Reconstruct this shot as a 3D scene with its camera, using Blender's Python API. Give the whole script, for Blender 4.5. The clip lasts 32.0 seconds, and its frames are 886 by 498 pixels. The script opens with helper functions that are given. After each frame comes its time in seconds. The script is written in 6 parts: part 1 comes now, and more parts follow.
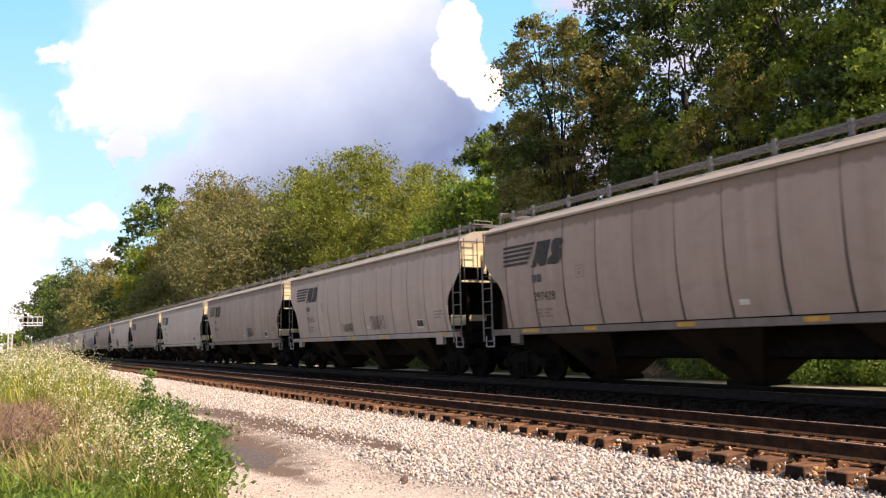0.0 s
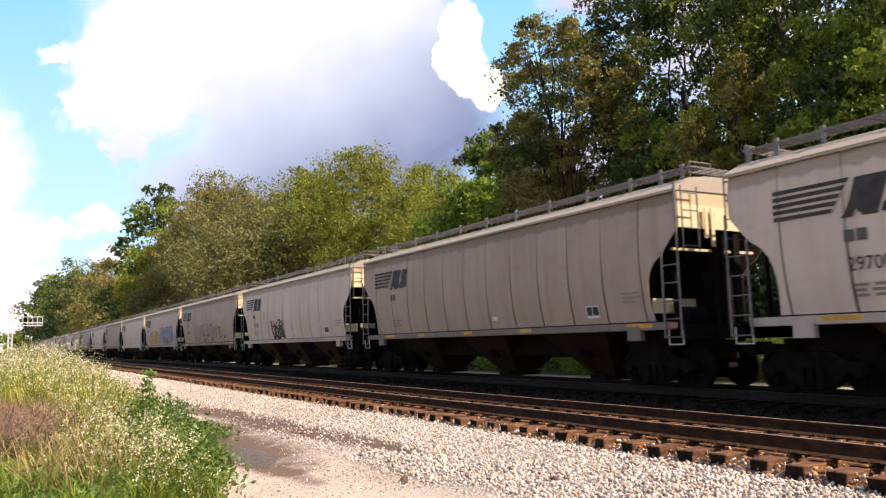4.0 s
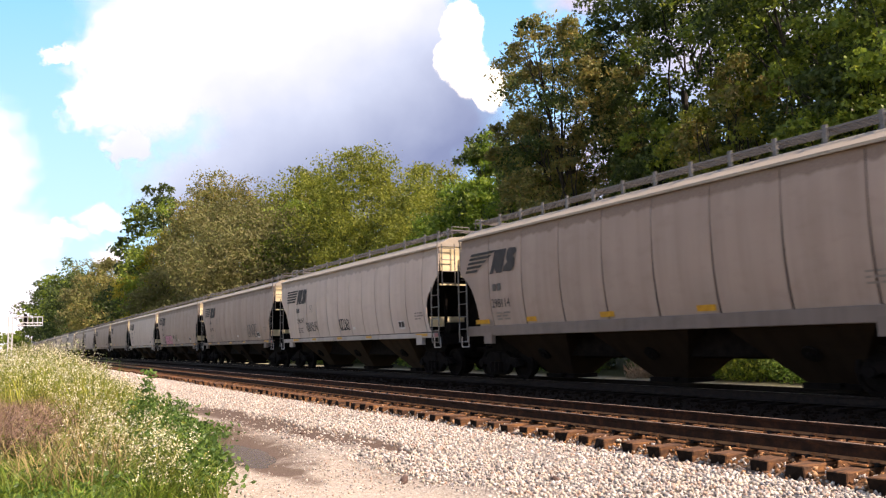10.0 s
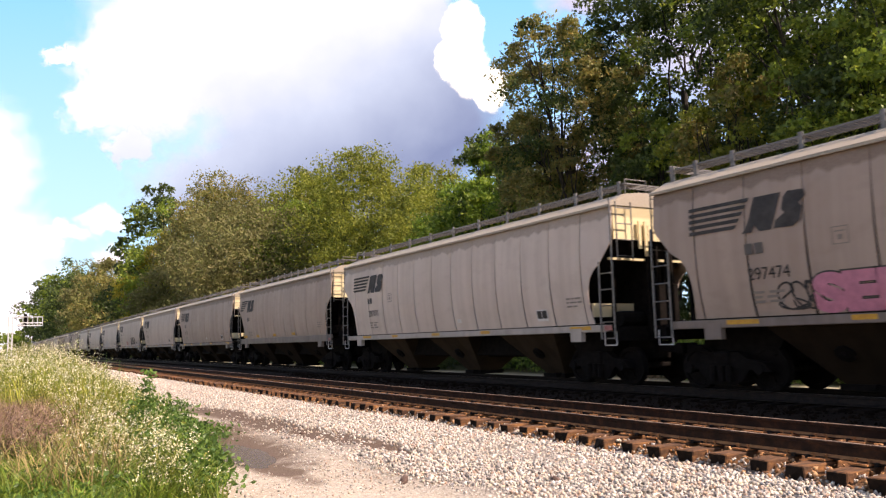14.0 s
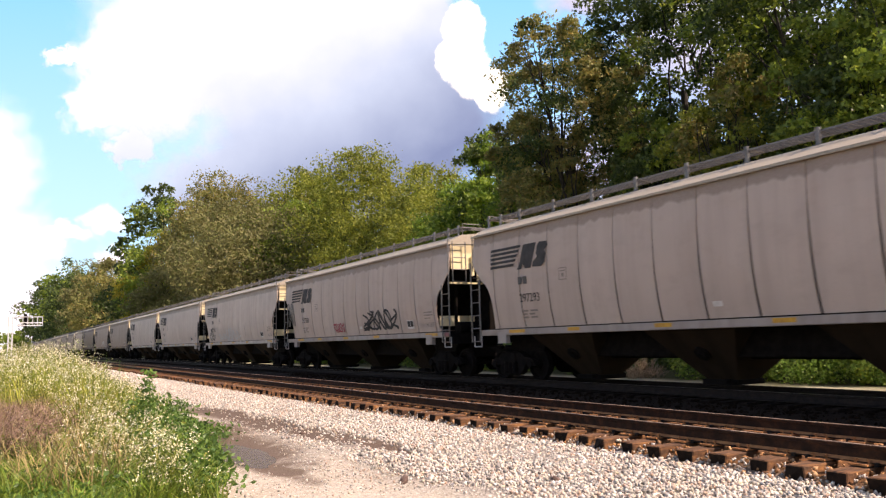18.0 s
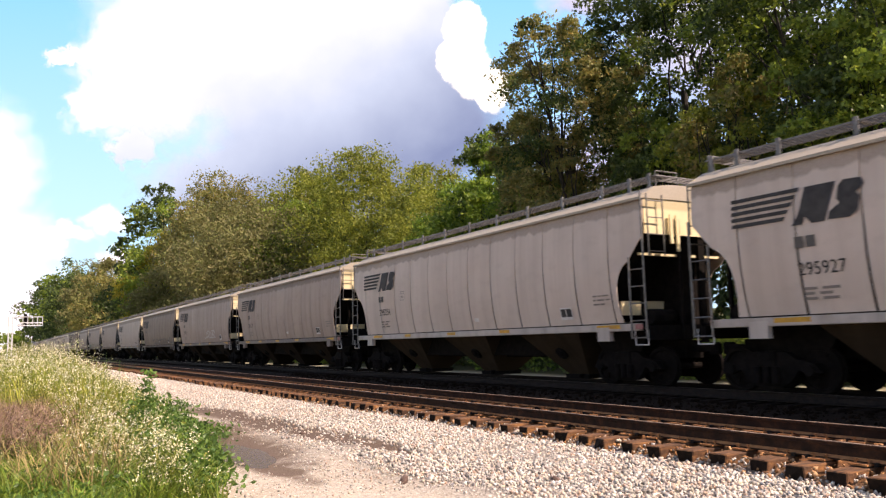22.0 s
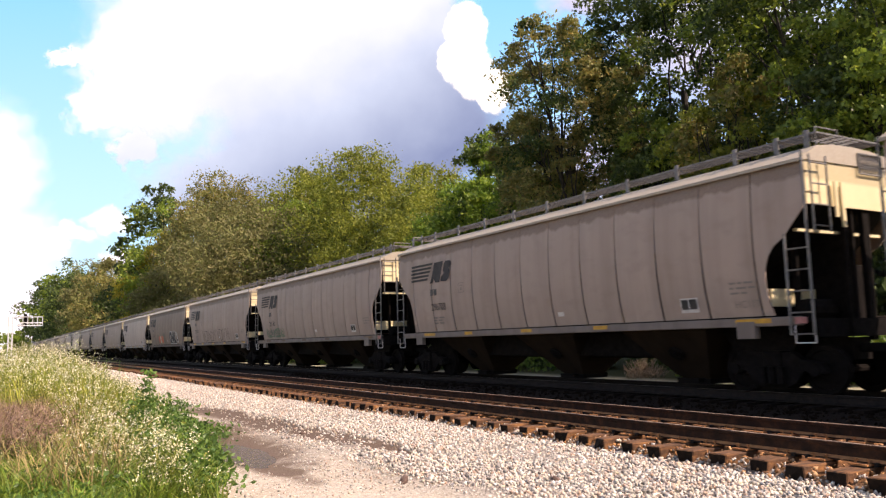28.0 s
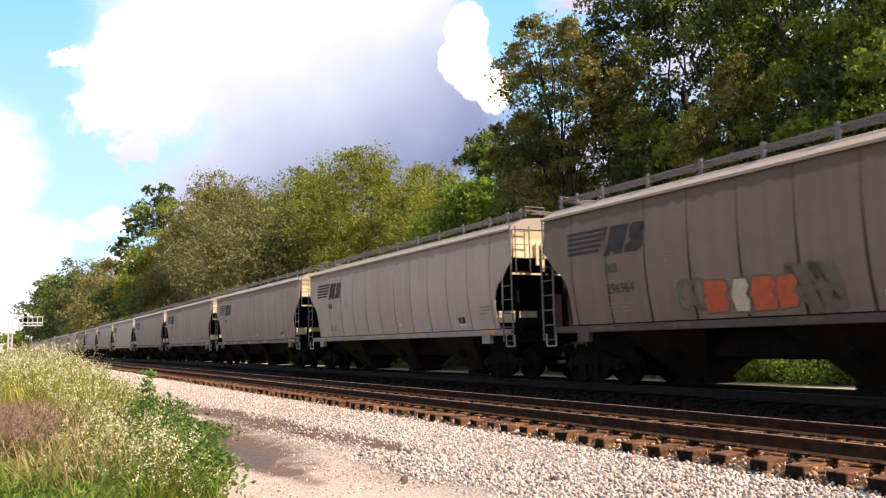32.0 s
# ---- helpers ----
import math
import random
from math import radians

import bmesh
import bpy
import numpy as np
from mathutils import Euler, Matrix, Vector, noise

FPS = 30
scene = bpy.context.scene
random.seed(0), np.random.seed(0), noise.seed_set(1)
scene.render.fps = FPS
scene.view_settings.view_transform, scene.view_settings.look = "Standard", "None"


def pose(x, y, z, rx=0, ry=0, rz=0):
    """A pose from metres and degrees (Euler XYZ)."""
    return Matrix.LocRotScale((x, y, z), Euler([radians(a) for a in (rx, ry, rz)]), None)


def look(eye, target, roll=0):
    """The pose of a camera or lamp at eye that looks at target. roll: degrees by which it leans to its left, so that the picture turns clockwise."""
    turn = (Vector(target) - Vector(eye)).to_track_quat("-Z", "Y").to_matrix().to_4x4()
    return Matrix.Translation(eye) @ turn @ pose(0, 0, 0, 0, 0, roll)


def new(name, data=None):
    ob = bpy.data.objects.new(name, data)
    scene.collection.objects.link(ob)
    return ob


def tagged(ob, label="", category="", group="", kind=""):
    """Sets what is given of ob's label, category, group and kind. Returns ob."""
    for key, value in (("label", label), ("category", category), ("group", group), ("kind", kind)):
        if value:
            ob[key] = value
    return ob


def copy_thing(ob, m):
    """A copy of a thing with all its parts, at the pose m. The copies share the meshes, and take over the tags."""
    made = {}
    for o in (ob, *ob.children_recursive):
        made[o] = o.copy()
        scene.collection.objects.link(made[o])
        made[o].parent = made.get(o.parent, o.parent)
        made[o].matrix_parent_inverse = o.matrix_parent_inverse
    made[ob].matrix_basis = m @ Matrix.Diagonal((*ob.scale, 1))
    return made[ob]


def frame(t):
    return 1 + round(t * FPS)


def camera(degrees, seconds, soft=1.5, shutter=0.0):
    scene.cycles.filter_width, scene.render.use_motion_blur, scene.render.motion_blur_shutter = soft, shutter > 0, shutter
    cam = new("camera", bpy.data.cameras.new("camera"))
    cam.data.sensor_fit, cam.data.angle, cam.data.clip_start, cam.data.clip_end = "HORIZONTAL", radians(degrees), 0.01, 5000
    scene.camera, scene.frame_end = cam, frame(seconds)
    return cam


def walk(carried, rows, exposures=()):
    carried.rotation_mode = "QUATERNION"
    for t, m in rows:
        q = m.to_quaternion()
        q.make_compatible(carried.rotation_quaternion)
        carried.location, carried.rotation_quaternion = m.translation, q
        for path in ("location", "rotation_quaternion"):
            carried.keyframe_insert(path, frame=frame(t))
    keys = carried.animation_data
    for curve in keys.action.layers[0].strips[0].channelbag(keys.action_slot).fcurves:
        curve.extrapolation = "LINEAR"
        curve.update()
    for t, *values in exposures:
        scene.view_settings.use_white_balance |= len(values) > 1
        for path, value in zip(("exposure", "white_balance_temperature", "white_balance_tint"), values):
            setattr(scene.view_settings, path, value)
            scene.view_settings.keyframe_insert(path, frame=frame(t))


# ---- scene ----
SECONDS = 32.0
cam = camera(60.63, SECONDS, soft=1.25, shutter=0.12)
EYE = Vector((0, 0, 1.15))
VIEW = pose(0, 0, 0, 90 + 6.99, 0, 59.587)
AHEAD = VIEW.to_3x3() @ Vector((0, 0, -1))
walk(cam, [(0, look(EYE, EYE + AHEAD, -1.345)), (SECONDS, look(EYE, EYE + AHEAD, -1.345))],
     exposures=[(0, 0.52, 8100, 28), (SECONDS, 0.52, 8100, 28)])

# ---- world and sun ----
# the sun stands high over the far side of the line, towards +x
SUN = Vector((0.58, 0.42, 0.70)).normalized()
world = bpy.data.worlds.new("sky")
scene.world = world
world.use_nodes = True
wn, wl = world.node_tree.nodes, world.node_tree.links
sky = wn.new("ShaderNodeTexSky")
sky.sky_type, sky.sun_disc = "NISHITA", False
sky.sun_elevation = math.asin(SUN.z)
sky.sun_rotation = math.atan2(SUN.x, SUN.y)
sky.air_density, sky.dust_density, sky.ozone_density = 1.0, 0.4, 2.5
wl.new(sky.outputs[0], wn["Background"].inputs[0])
wn["Background"].inputs[1].default_value = 0.15
sun_data = bpy.data.lights.new("sun", "SUN")
sun_data.energy, sun_data.angle, sun_data.color = 4.9, radians(0.5), (1.0, 0.95, 0.86)
sun = new("sun", sun_data)
sun.matrix_world = look((0, 0, 60), Vector((0, 0, 60)) - SUN)


# ---- materials ----
def mat(name, color, rough=0.8, metal=0.0, spec=0.5):
    m = bpy.data.materials.new(name)
    m.use_nodes = True
    b = m.node_tree.nodes["Principled BSDF"]
    b.inputs["Base Color"].default_value = (*color, 1)
    b.inputs["Roughness"].default_value = rough
    b.inputs["Metallic"].default_value = metal
    b.inputs["Specular IOR Level"].default_value = spec
    return m


def nodes_of(m):
    return m.node_tree.nodes, m.node_tree.links, m.node_tree.nodes["Principled BSDF"]


def noise_mix(m, colors, scale, detail=6, coords="Object", stretch=(1, 1, 1), bump=0.0, bump_scale=None, shift=True):
    """Two-scale noise between the given colours, with relief."""
    n, l, b = nodes_of(m)
    tc = n.new("ShaderNodeTexCoord")
    mp = n.new("ShaderNodeMapping")
    mp.inputs["Scale"].default_value = stretch
    src = tc.outputs[coords]
    if shift:
        info = n.new("ShaderNodeObjectInfo")
        add = n.new("ShaderNodeVectorMath")
        mul = n.new("ShaderNodeMath")
        mul.operation, mul.inputs[1].default_value = "MULTIPLY", 91.0
        l.new(info.outputs["Random"], mul.inputs[0])
        l.new(src, add.inputs[0])
        l.new(mul.outputs[0], add.inputs[1])
        src = add.outputs[0]
    l.new(src, mp.inputs[0])
    t = n.new("ShaderNodeTexNoise")
    t.inputs["Scale"].default_value, t.inputs["Detail"].default_value = scale, detail
    t.inputs["Roughness"].default_value = 0.62
    l.new(mp.outputs[0], t.inputs["Vector"])
    ramp = n.new("ShaderNodeValToRGB")
    e = ramp.color_ramp.elements
    while len(e) < len(colors):
        e.new(0.5)
    for k, c in enumerate(colors):
        e[k].position = 0.3 + 0.42 * k / max(1, len(colors) - 1)
        e[k].color = (*c, 1)
    l.new(t.outputs["Fac"], ramp.inputs[0])
    l.new(ramp.outputs[0], b.inputs["Base Color"])
    if bump:
        t2 = n.new("ShaderNodeTexNoise")
        t2.inputs["Scale"].default_value, t2.inputs["Detail"].default_value = bump_scale or scale * 4, 5
        l.new(tc.outputs[coords], t2.inputs["Vector"])
        bp = n.new("ShaderNodeBump")
        bp.inputs["Strength"].default_value, bp.inputs["Distance"].default_value = bump, 0.02
        l.new(t2.outputs["Fac"], bp.inputs["Height"])
        l.new(bp.outputs[0], b.inputs["Normal"])
    return ramp


def paint(name, base, dirt, rough=0.62, spec=0.22):
    """Weathered car paint: vertical run-down streaks, dust towards patches, painted eave shade, fine grain."""
    m = mat(name, base, rough, 0.0, spec)
    n, l, b = nodes_of(m)
    tc = n.new("ShaderNodeTexCoord")
    info = n.new("ShaderNodeObjectInfo")
    mul = n.new("ShaderNodeMath")
    mul.operation, mul.inputs[1].default_value = "MULTIPLY", 57.0
    l.new(info.outputs["Random"], mul.inputs[0])
    add = n.new("ShaderNodeVectorMath")
    l.new(tc.outputs["Object"], add.inputs[0])
    l.new(mul.outputs[0], add.inputs[1])

    def layer(stretch, scale, lo, hi, detail=5):
        mp = n.new("ShaderNodeMapping")
        mp.inputs["Scale"].default_value = stretch
        l.new(add.outputs[0], mp.inputs[0])
        t = n.new("ShaderNodeTexNoise")
        t.inputs["Scale"].default_value, t.inputs["Detail"].default_value = scale, detail
        l.new(mp.outputs[0], t.inputs["Vector"])
        r = n.new("ShaderNodeMapRange")
        r.inputs["From Min"].default_value, r.inputs["From Max"].default_value = lo, hi
        l.new(t.outputs["Fac"], r.inputs[0])
        return r.outputs[0]

    # eave shade put into the paint: a dark band with ragged lower edge
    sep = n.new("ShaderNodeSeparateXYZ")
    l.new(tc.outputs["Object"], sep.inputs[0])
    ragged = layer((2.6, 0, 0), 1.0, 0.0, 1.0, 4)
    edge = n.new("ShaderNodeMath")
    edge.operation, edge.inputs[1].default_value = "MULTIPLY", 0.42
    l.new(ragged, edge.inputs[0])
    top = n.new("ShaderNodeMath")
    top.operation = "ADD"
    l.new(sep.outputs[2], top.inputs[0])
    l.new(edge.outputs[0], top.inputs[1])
    eave_shade = n.new("ShaderNodeMapRange")
    eave_shade.inputs["From Min"].default_value, eave_shade.inputs["From Max"].default_value = 4.22, 4.29
    l.new(top.outputs[0], eave_shade.inputs[0])
    # no two sheets have faded alike
    tone = n.new("ShaderNodeMapRange")
    tone.inputs["To Min"].default_value, tone.inputs["To Max"].default_value = 0.0, 0.20
    l.new(info.outputs["Random"], tone.inputs[0])
    scuff = layer((0.9, 1, 1.6), 2.2, 0.52, 0.7, 7)
    streak = layer((3.2, 1, 0.22), 1.0, 0.42, 0.72)
    blotch = layer((0.5, 1, 0.9), 0.8, 0.4, 0.75)
    grain = layer((1, 1, 1), 22.0, 0.3, 0.8, 3)
    color = None
    for fac, tint, amount in ((streak, dirt, 0.45), (blotch, dirt, 0.3), (tone.outputs[0], dirt, 1.0), (scuff, dirt, 0.25), (eave_shade.outputs[0], tuple(c * 0.72 for c in dirt), 0.8), (grain, tuple(c * 0.86 for c in base), 0.35)):
        mx = n.new("ShaderNodeMix")
        mx.data_type = "RGBA"
        k = n.new("ShaderNodeMath")
        k.operation, k.inputs[1].default_value = "MULTIPLY", amount
        l.new(fac, k.inputs[0])
        l.new(k.outputs[0], mx.inputs[0])
        if color is None:
            mx.inputs[6].default_value = (*base, 1)
        else:
            l.new(color, mx.inputs[6])
        mx.inputs[7].default_value = (*tint, 1)
        color = mx.outputs[2]
    l.new(color, b.inputs["Base Color"])
    bp = n.new("ShaderNodeBump")
    bp.inputs["Strength"].default_value, bp.inputs["Distance"].default_value = 0.25, 0.01
    l.new(blotch, bp.inputs["Height"])
    l.new(bp.outputs[0], b.inputs["Normal"])
    return m


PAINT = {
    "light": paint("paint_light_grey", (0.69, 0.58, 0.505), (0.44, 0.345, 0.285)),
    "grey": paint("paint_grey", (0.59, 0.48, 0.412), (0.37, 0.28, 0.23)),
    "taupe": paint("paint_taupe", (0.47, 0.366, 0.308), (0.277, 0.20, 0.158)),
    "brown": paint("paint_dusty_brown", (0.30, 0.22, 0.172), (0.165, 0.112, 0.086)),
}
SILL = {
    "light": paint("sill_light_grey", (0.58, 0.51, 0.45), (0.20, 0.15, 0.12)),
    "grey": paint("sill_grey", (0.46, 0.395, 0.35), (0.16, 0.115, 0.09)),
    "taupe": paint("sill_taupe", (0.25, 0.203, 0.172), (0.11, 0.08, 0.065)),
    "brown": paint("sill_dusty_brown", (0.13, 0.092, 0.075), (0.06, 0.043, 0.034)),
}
ROOF = paint("roof_paint", (0.63, 0.57, 0.47), (0.43, 0.37, 0.29))
# end paint lightened to cream, the sunlight on it put into the colour
SUNLIT_END = paint("sunlit_cream_end_paint", (0.80, 0.70, 0.45), (0.64, 0.53, 0.32))
# bay paint far darker than the body: grime plus painted underside shade
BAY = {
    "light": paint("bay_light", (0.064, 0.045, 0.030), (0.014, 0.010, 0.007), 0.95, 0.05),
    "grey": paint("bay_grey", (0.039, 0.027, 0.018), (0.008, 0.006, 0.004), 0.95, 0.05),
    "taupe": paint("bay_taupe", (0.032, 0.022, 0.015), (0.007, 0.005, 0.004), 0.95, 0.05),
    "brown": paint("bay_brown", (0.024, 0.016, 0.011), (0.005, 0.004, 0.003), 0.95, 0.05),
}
FAINT = mat("worn_black_stencil", (0.11, 0.10, 0.09), 0.8)
STENCIL = mat("faded_stencil", (0.25, 0.215, 0.19), 0.8)
# near-black grime that also holds the shade under and inside the wagons
GRIME_SHADE = mat("black_grime_and_shade", (0.02, 0.018, 0.016), 0.95, 0.0, 0.1)
noise_mix(GRIME_SHADE, [(0.004, 0.0035, 0.003), (0.014, 0.011, 0.010)], 6.0, bump=0.3)
STEEL = mat("galvanised_steel", (0.35, 0.35, 0.34), 0.55, 0.4)
noise_mix(STEEL, [(0.11, 0.105, 0.10), (0.24, 0.23, 0.22)], 9.0)
BLACK = mat("black_stencil", (0.03, 0.027, 0.027), 0.75)
noise_mix(BLACK, [(0.022, 0.02, 0.02), (0.06, 0.055, 0.052)], 5.0)
YELLOW = mat("yellow_reflector", (0.75, 0.36, 0.01), 0.5)
noise_mix(YELLOW, [(0.45, 0.2, 0.02), (0.78, 0.4, 0.015)], 7.0)
FADED = mat("faded_brown_reflector", (0.16, 0.09, 0.05), 0.6)
noise_mix(FADED, [(0.09, 0.055, 0.035), (0.2, 0.11, 0.05)], 7.0)
REDPLATE = mat("faded_red", (0.42, 0.13, 0.12), 0.6)
noise_mix(REDPLATE, [(0.3, 0.1, 0.09), (0.48, 0.2, 0.18)], 9.0)
WHITE = mat("white_plate", (0.75, 0.73, 0.70), 0.6)
noise_mix(WHITE, [(0.55, 0.52, 0.48), (0.78, 0.76, 0.73)], 8.0)
# rust of the rail sides, darkened by the shade painted into it
RUST_SHADE = mat("rusty_rail_shade_side", (0.14, 0.06, 0.03), 0.9, 0.0, 0.2)
noise_mix(RUST_SHADE, [(0.013, 0.008, 0.006), (0.033, 0.016, 0.010), (0.085, 0.037, 0.017)], 7.0, bump=0.4)
PLATE = mat("rusty_tie_plate", (0.3, 0.12, 0.05), 0.9, 0.0, 0.2)
noise_mix(PLATE, [(0.20, 0.085, 0.034), (0.42, 0.18, 0.07), (0.54, 0.25, 0.10)], 9.0)
# rust of the rail head, its lit line put into a lighter colour
RUST_LIT = mat("rusted_rail_head_lit", (0.12, 0.07, 0.05), 0.6, 0.0, 0.4)
noise_mix(RUST_LIT, [(0.14, 0.095, 0.07), (0.32, 0.235, 0.175)], 6.0)
RAILTOP = mat("worn_rail_head", (0.42, 0.37, 0.33), 0.35, 0.8)
DARKRAIL = mat("dark_rail", (0.03, 0.024, 0.02), 0.8, 0.0, 0.15)
noise_mix(DARKRAIL, [(0.012, 0.01, 0.009), (0.035, 0.025, 0.02)], 8.0)
# creosoted wood with the shade of the tie ends put into its colour
TIE_SHADE = mat("creosoted_wood_with_shade", (0.02, 0.014, 0.011), 0.95, 0.0, 0.1)
noise_mix(TIE_SHADE, [(0.008, 0.006, 0.005), (0.03, 0.019, 0.013)], 14.0, bump=0.5)
TIE = mat("creosoted_tie", (0.10, 0.06, 0.04), 0.9)
noise_mix(TIE, [(0.022, 0.013, 0.008), (0.13, 0.058, 0.024), (0.33, 0.145, 0.046)], 3.0, stretch=(9, 1.0, 4), bump=0.6, bump_scale=30)


# ---- mesh helpers ----
def mesh_ob(name, bm, material, parent=None, label=""):
    me = bpy.data.meshes.new(name)
    bm.to_mesh(me)
    bm.free()
    for m in (material if isinstance(material, (list, tuple)) else [material]):
        me.materials.append(m)
    ob = new(name, me)
    if parent:
        ob.parent = parent
    if label:
        ob["label"] = label
    return ob


def part(name, bm, material, parent, label=""):
    return mesh_ob(name, bm, material, parent, label)


def arrays_ob(name, verts, faces, material, parent=None):
    """Object from numpy vertices (n, 3) and faces (m, k)."""
    me = bpy.data.meshes.new(name)
    k = faces.shape[1]
    me.vertices.add(len(verts))
    me.vertices.foreach_set("co", np.ascontiguousarray(verts, dtype=np.float32).ravel())
    me.loops.add(faces.size)
    me.loops.foreach_set("vertex_index", np.ascontiguousarray(faces, dtype=np.int32).ravel())
    me.polygons.add(len(faces))
    me.polygons.foreach_set("loop_start", np.arange(0, faces.size, k, dtype=np.int32))
    me.update(calc_edges=True)
    me.materials.append(material)
    ob = new(name, me)
    if parent:
        ob.parent = parent
    return ob


def box(bm, x0, x1, y0, y1, z0, z1):
    v = [bm.verts.new((x, y, z)) for z in (z0, z1) for x, y in ((x0, y0), (x1, y0), (x1, y1), (x0, y1))]
    for f in ((3, 2, 1, 0), (4, 5, 6, 7), (0, 1, 5, 4), (1, 2, 6, 5), (2, 3, 7, 6), (3, 0, 4, 7)):
        bm.faces.new([v[i] for i in f])


def rod(bm, a, b, r, n=6):
    a, b = Vector(a), Vector(b)
    d = (b - a).normalized()
    s = d.orthogonal().normalized()
    t = d.cross(s)
    ring = [[bm.verts.new(p + (s * math.cos(k * 2 * math.pi / n) + t * math.sin(k * 2 * math.pi / n)) * r) for k in range(n)] for p in (a, b)]
    for k in range(n):
        bm.faces.new((ring[0][k], ring[0][(k + 1) % n], ring[1][(k + 1) % n], ring[1][k]))
    bm.faces.new(ring[0][::-1])
    bm.faces.new(ring[1])


def loft(bm, rows, close=True, caps=True):
    """Skin through rows of points of equal count."""
    rings = [[bm.verts.new(p) for p in row] for row in rows]
    n = len(rings[0])
    for a, b in zip(rings, rings[1:]):
        for k in range(n if close else n - 1):
            bm.faces.new((a[k], a[(k + 1) % n], b[(k + 1) % n], b[k]))
    if caps and close:
        bm.faces.new(rings[0][::-1])
        bm.faces.new(rings[-1])
    return rings


def plate(bm, outline, offset):
    """A flat or bent sheet from an outline, thickened along offset."""
    a = [bm.verts.new(p) for p in outline]
    b = [bm.verts.new(Vector(p) + Vector(offset)) for p in outline]
    bm.faces.new(a)
    bm.faces.new(b[::-1])
    n = len(a)
    for k in range(n):
        bm.faces.new((a[(k + 1) % n], a[k], b[k], b[(k + 1) % n]))


def thing(name, label, category, group=""):
    ob = new(name)
    ob.empty_display_size = 0.3
    return tagged(ob, label, category, group)


# ---- ground ----
GROUND = mat("gravel_dirt", (0.42, 0.37, 0.31), 0.95, 0.0, 0.08)
NEAR_C, FAR_C = 8.52, 14.2       # track centres (y)
GAUGE = 1.505                    # between rail heads


def ground_z(x, y):
    """Height of the ground: a road, a ballast shoulder, two tracks, a ditch and a wooded slope."""
    prof = ((-400, -0.6), (-3, -0.55), (2.0, -0.52), (4.6, -0.50), (6.3, -0.41), (7.16, -0.375), (7.36, -0.27), (10.0, -0.26), (11.3, -0.40), (12.3, -0.26),
            (16.3, -0.26), (18.0, -0.33), (21, -0.30), (30, -0.1), (60, 2.5), (200, 10), (600, 20), (3000, 40))
    z = np.interp(y, [p[0] for p in prof], [p[1] for p in prof])
    return z


def grid_axis(knots):
    out = []
    for (a, b, s) in knots:
        out += list(np.arange(a, b, s))
    return np.array(out + [knots[-1][1]])


def build_ground():
    xs = grid_axis([(-3000, -400, 200), (-400, -60, 10), (-60, -20, 1.0), (-20, 6, 0.2), (6, 60, 3), (60, 600, 60)])
    ys = grid_axis([(-600, -20, 60), (-20, -2, 1.5), (-2, 11, 0.15), (11, 24, 0.4), (24, 80, 4), (80, 2400, 120)])
    X, Y = np.meshgrid(xs, ys, indexing="ij")
    Z = ground_z(X, Y)
    near = np.clip(1 - np.abs(Y - 4) / 8, 0, 1) * np.clip(1 - np.abs(X + 8) / 40, 0, 1)
    hollow = np.exp(-(((X + 12.5) / 2.0) ** 2 + ((Y - 3.42) / 0.6) ** 2) ** 2)
    near *= 1 - 0.45 * hollow
    for i in range(X.shape[0]):
        for j in range(X.shape[1]):
            if near[i, j] > 0:
                Z[i, j] += near[i, j] * 0.05 * noise.noise((X[i, j] * 0.5, Y[i, j] * 0.7, 0)) + near[i, j] * 0.02 * noise.noise((X[i, j] * 2.3, Y[i, j] * 2.3, 5))
    # the puddle's hollow
    Z -= 0.075 * hollow
    ni, nj = X.shape
    idx = np.arange(ni * nj).reshape(ni, nj)
    faces = np.stack([idx[:-1, :-1], idx[1:, :-1], idx[1:, 1:], idx[:-1, 1:]], -1).reshape(-1, 4)
    ob = arrays_ob("ground", np.stack([X, Y, Z], -1).reshape(-1, 3), faces, GROUND)
    ob.data.polygons.foreach_set("use_smooth", [True] * len(faces))
    tagged(ob, "pale gravel roadside with ballast shoulder and weedy verge", "ground", kind="structure")
    return ob


build_ground()


# ---- tracks ----
def rail_section(y):
    return [(y - 0.07, -0.18), (y + 0.07, -0.18), (y + 0.07, -0.165), (y + 0.012, -0.14), (y + 0.012, -0.045), (y + 0.036, -0.035), (y + 0.036, -0.006), (y + 0.028, 0),
            (y - 0.028, 0), (y - 0.036, -0.006), (y - 0.036, -0.035), (y - 0.012, -0.045), (y - 0.012, -0.14), (y - 0.07, -0.165)]


def build_rail(y, side, top, foot, label):
    bm = bmesh.new()
    loft(bm, [[(x, q[0], q[1]) for q in rail_section(y)] for x in (-900, -300, -60, -20, 0, 60, 300)])
    bm.normal_update()
    for f in bm.faces:
        c = f.calc_center_median()
        f.material_index = 1 if c.z > -0.001 else 0 if abs(f.normal.y) > 0.6 or c.z > -0.05 else 2
    ob = mesh_ob("rail", bm, [side, top, foot])
    return tagged(ob, label, "rail", "rails", "structure")


for c, mats, lab in ((NEAR_C, (RUST_SHADE, RUST_LIT, PLATE), "rusty steel rail of the empty track"), (FAR_C, (DARKRAIL, RAILTOP, DARKRAIL), "dark worn steel rail under the train")):
    for s in (-1, 1):
        build_rail(c + s * GAUGE / 2, mats[0], mats[1], mats[2], lab)

TIE_STEP = 0.475


def tie_mesh(seed):
    rng = random.Random(seed)
    bm = bmesh.new()
    box(bm, -0.115, 0.115, -1.3, 1.3, -0.17, 0)
    for v in bm.verts:
        v.co += Vector((rng.uniform(-0.012, 0.012), rng.uniform(-0.04, 0.04), rng.uniform(-0.012, 0.004)))
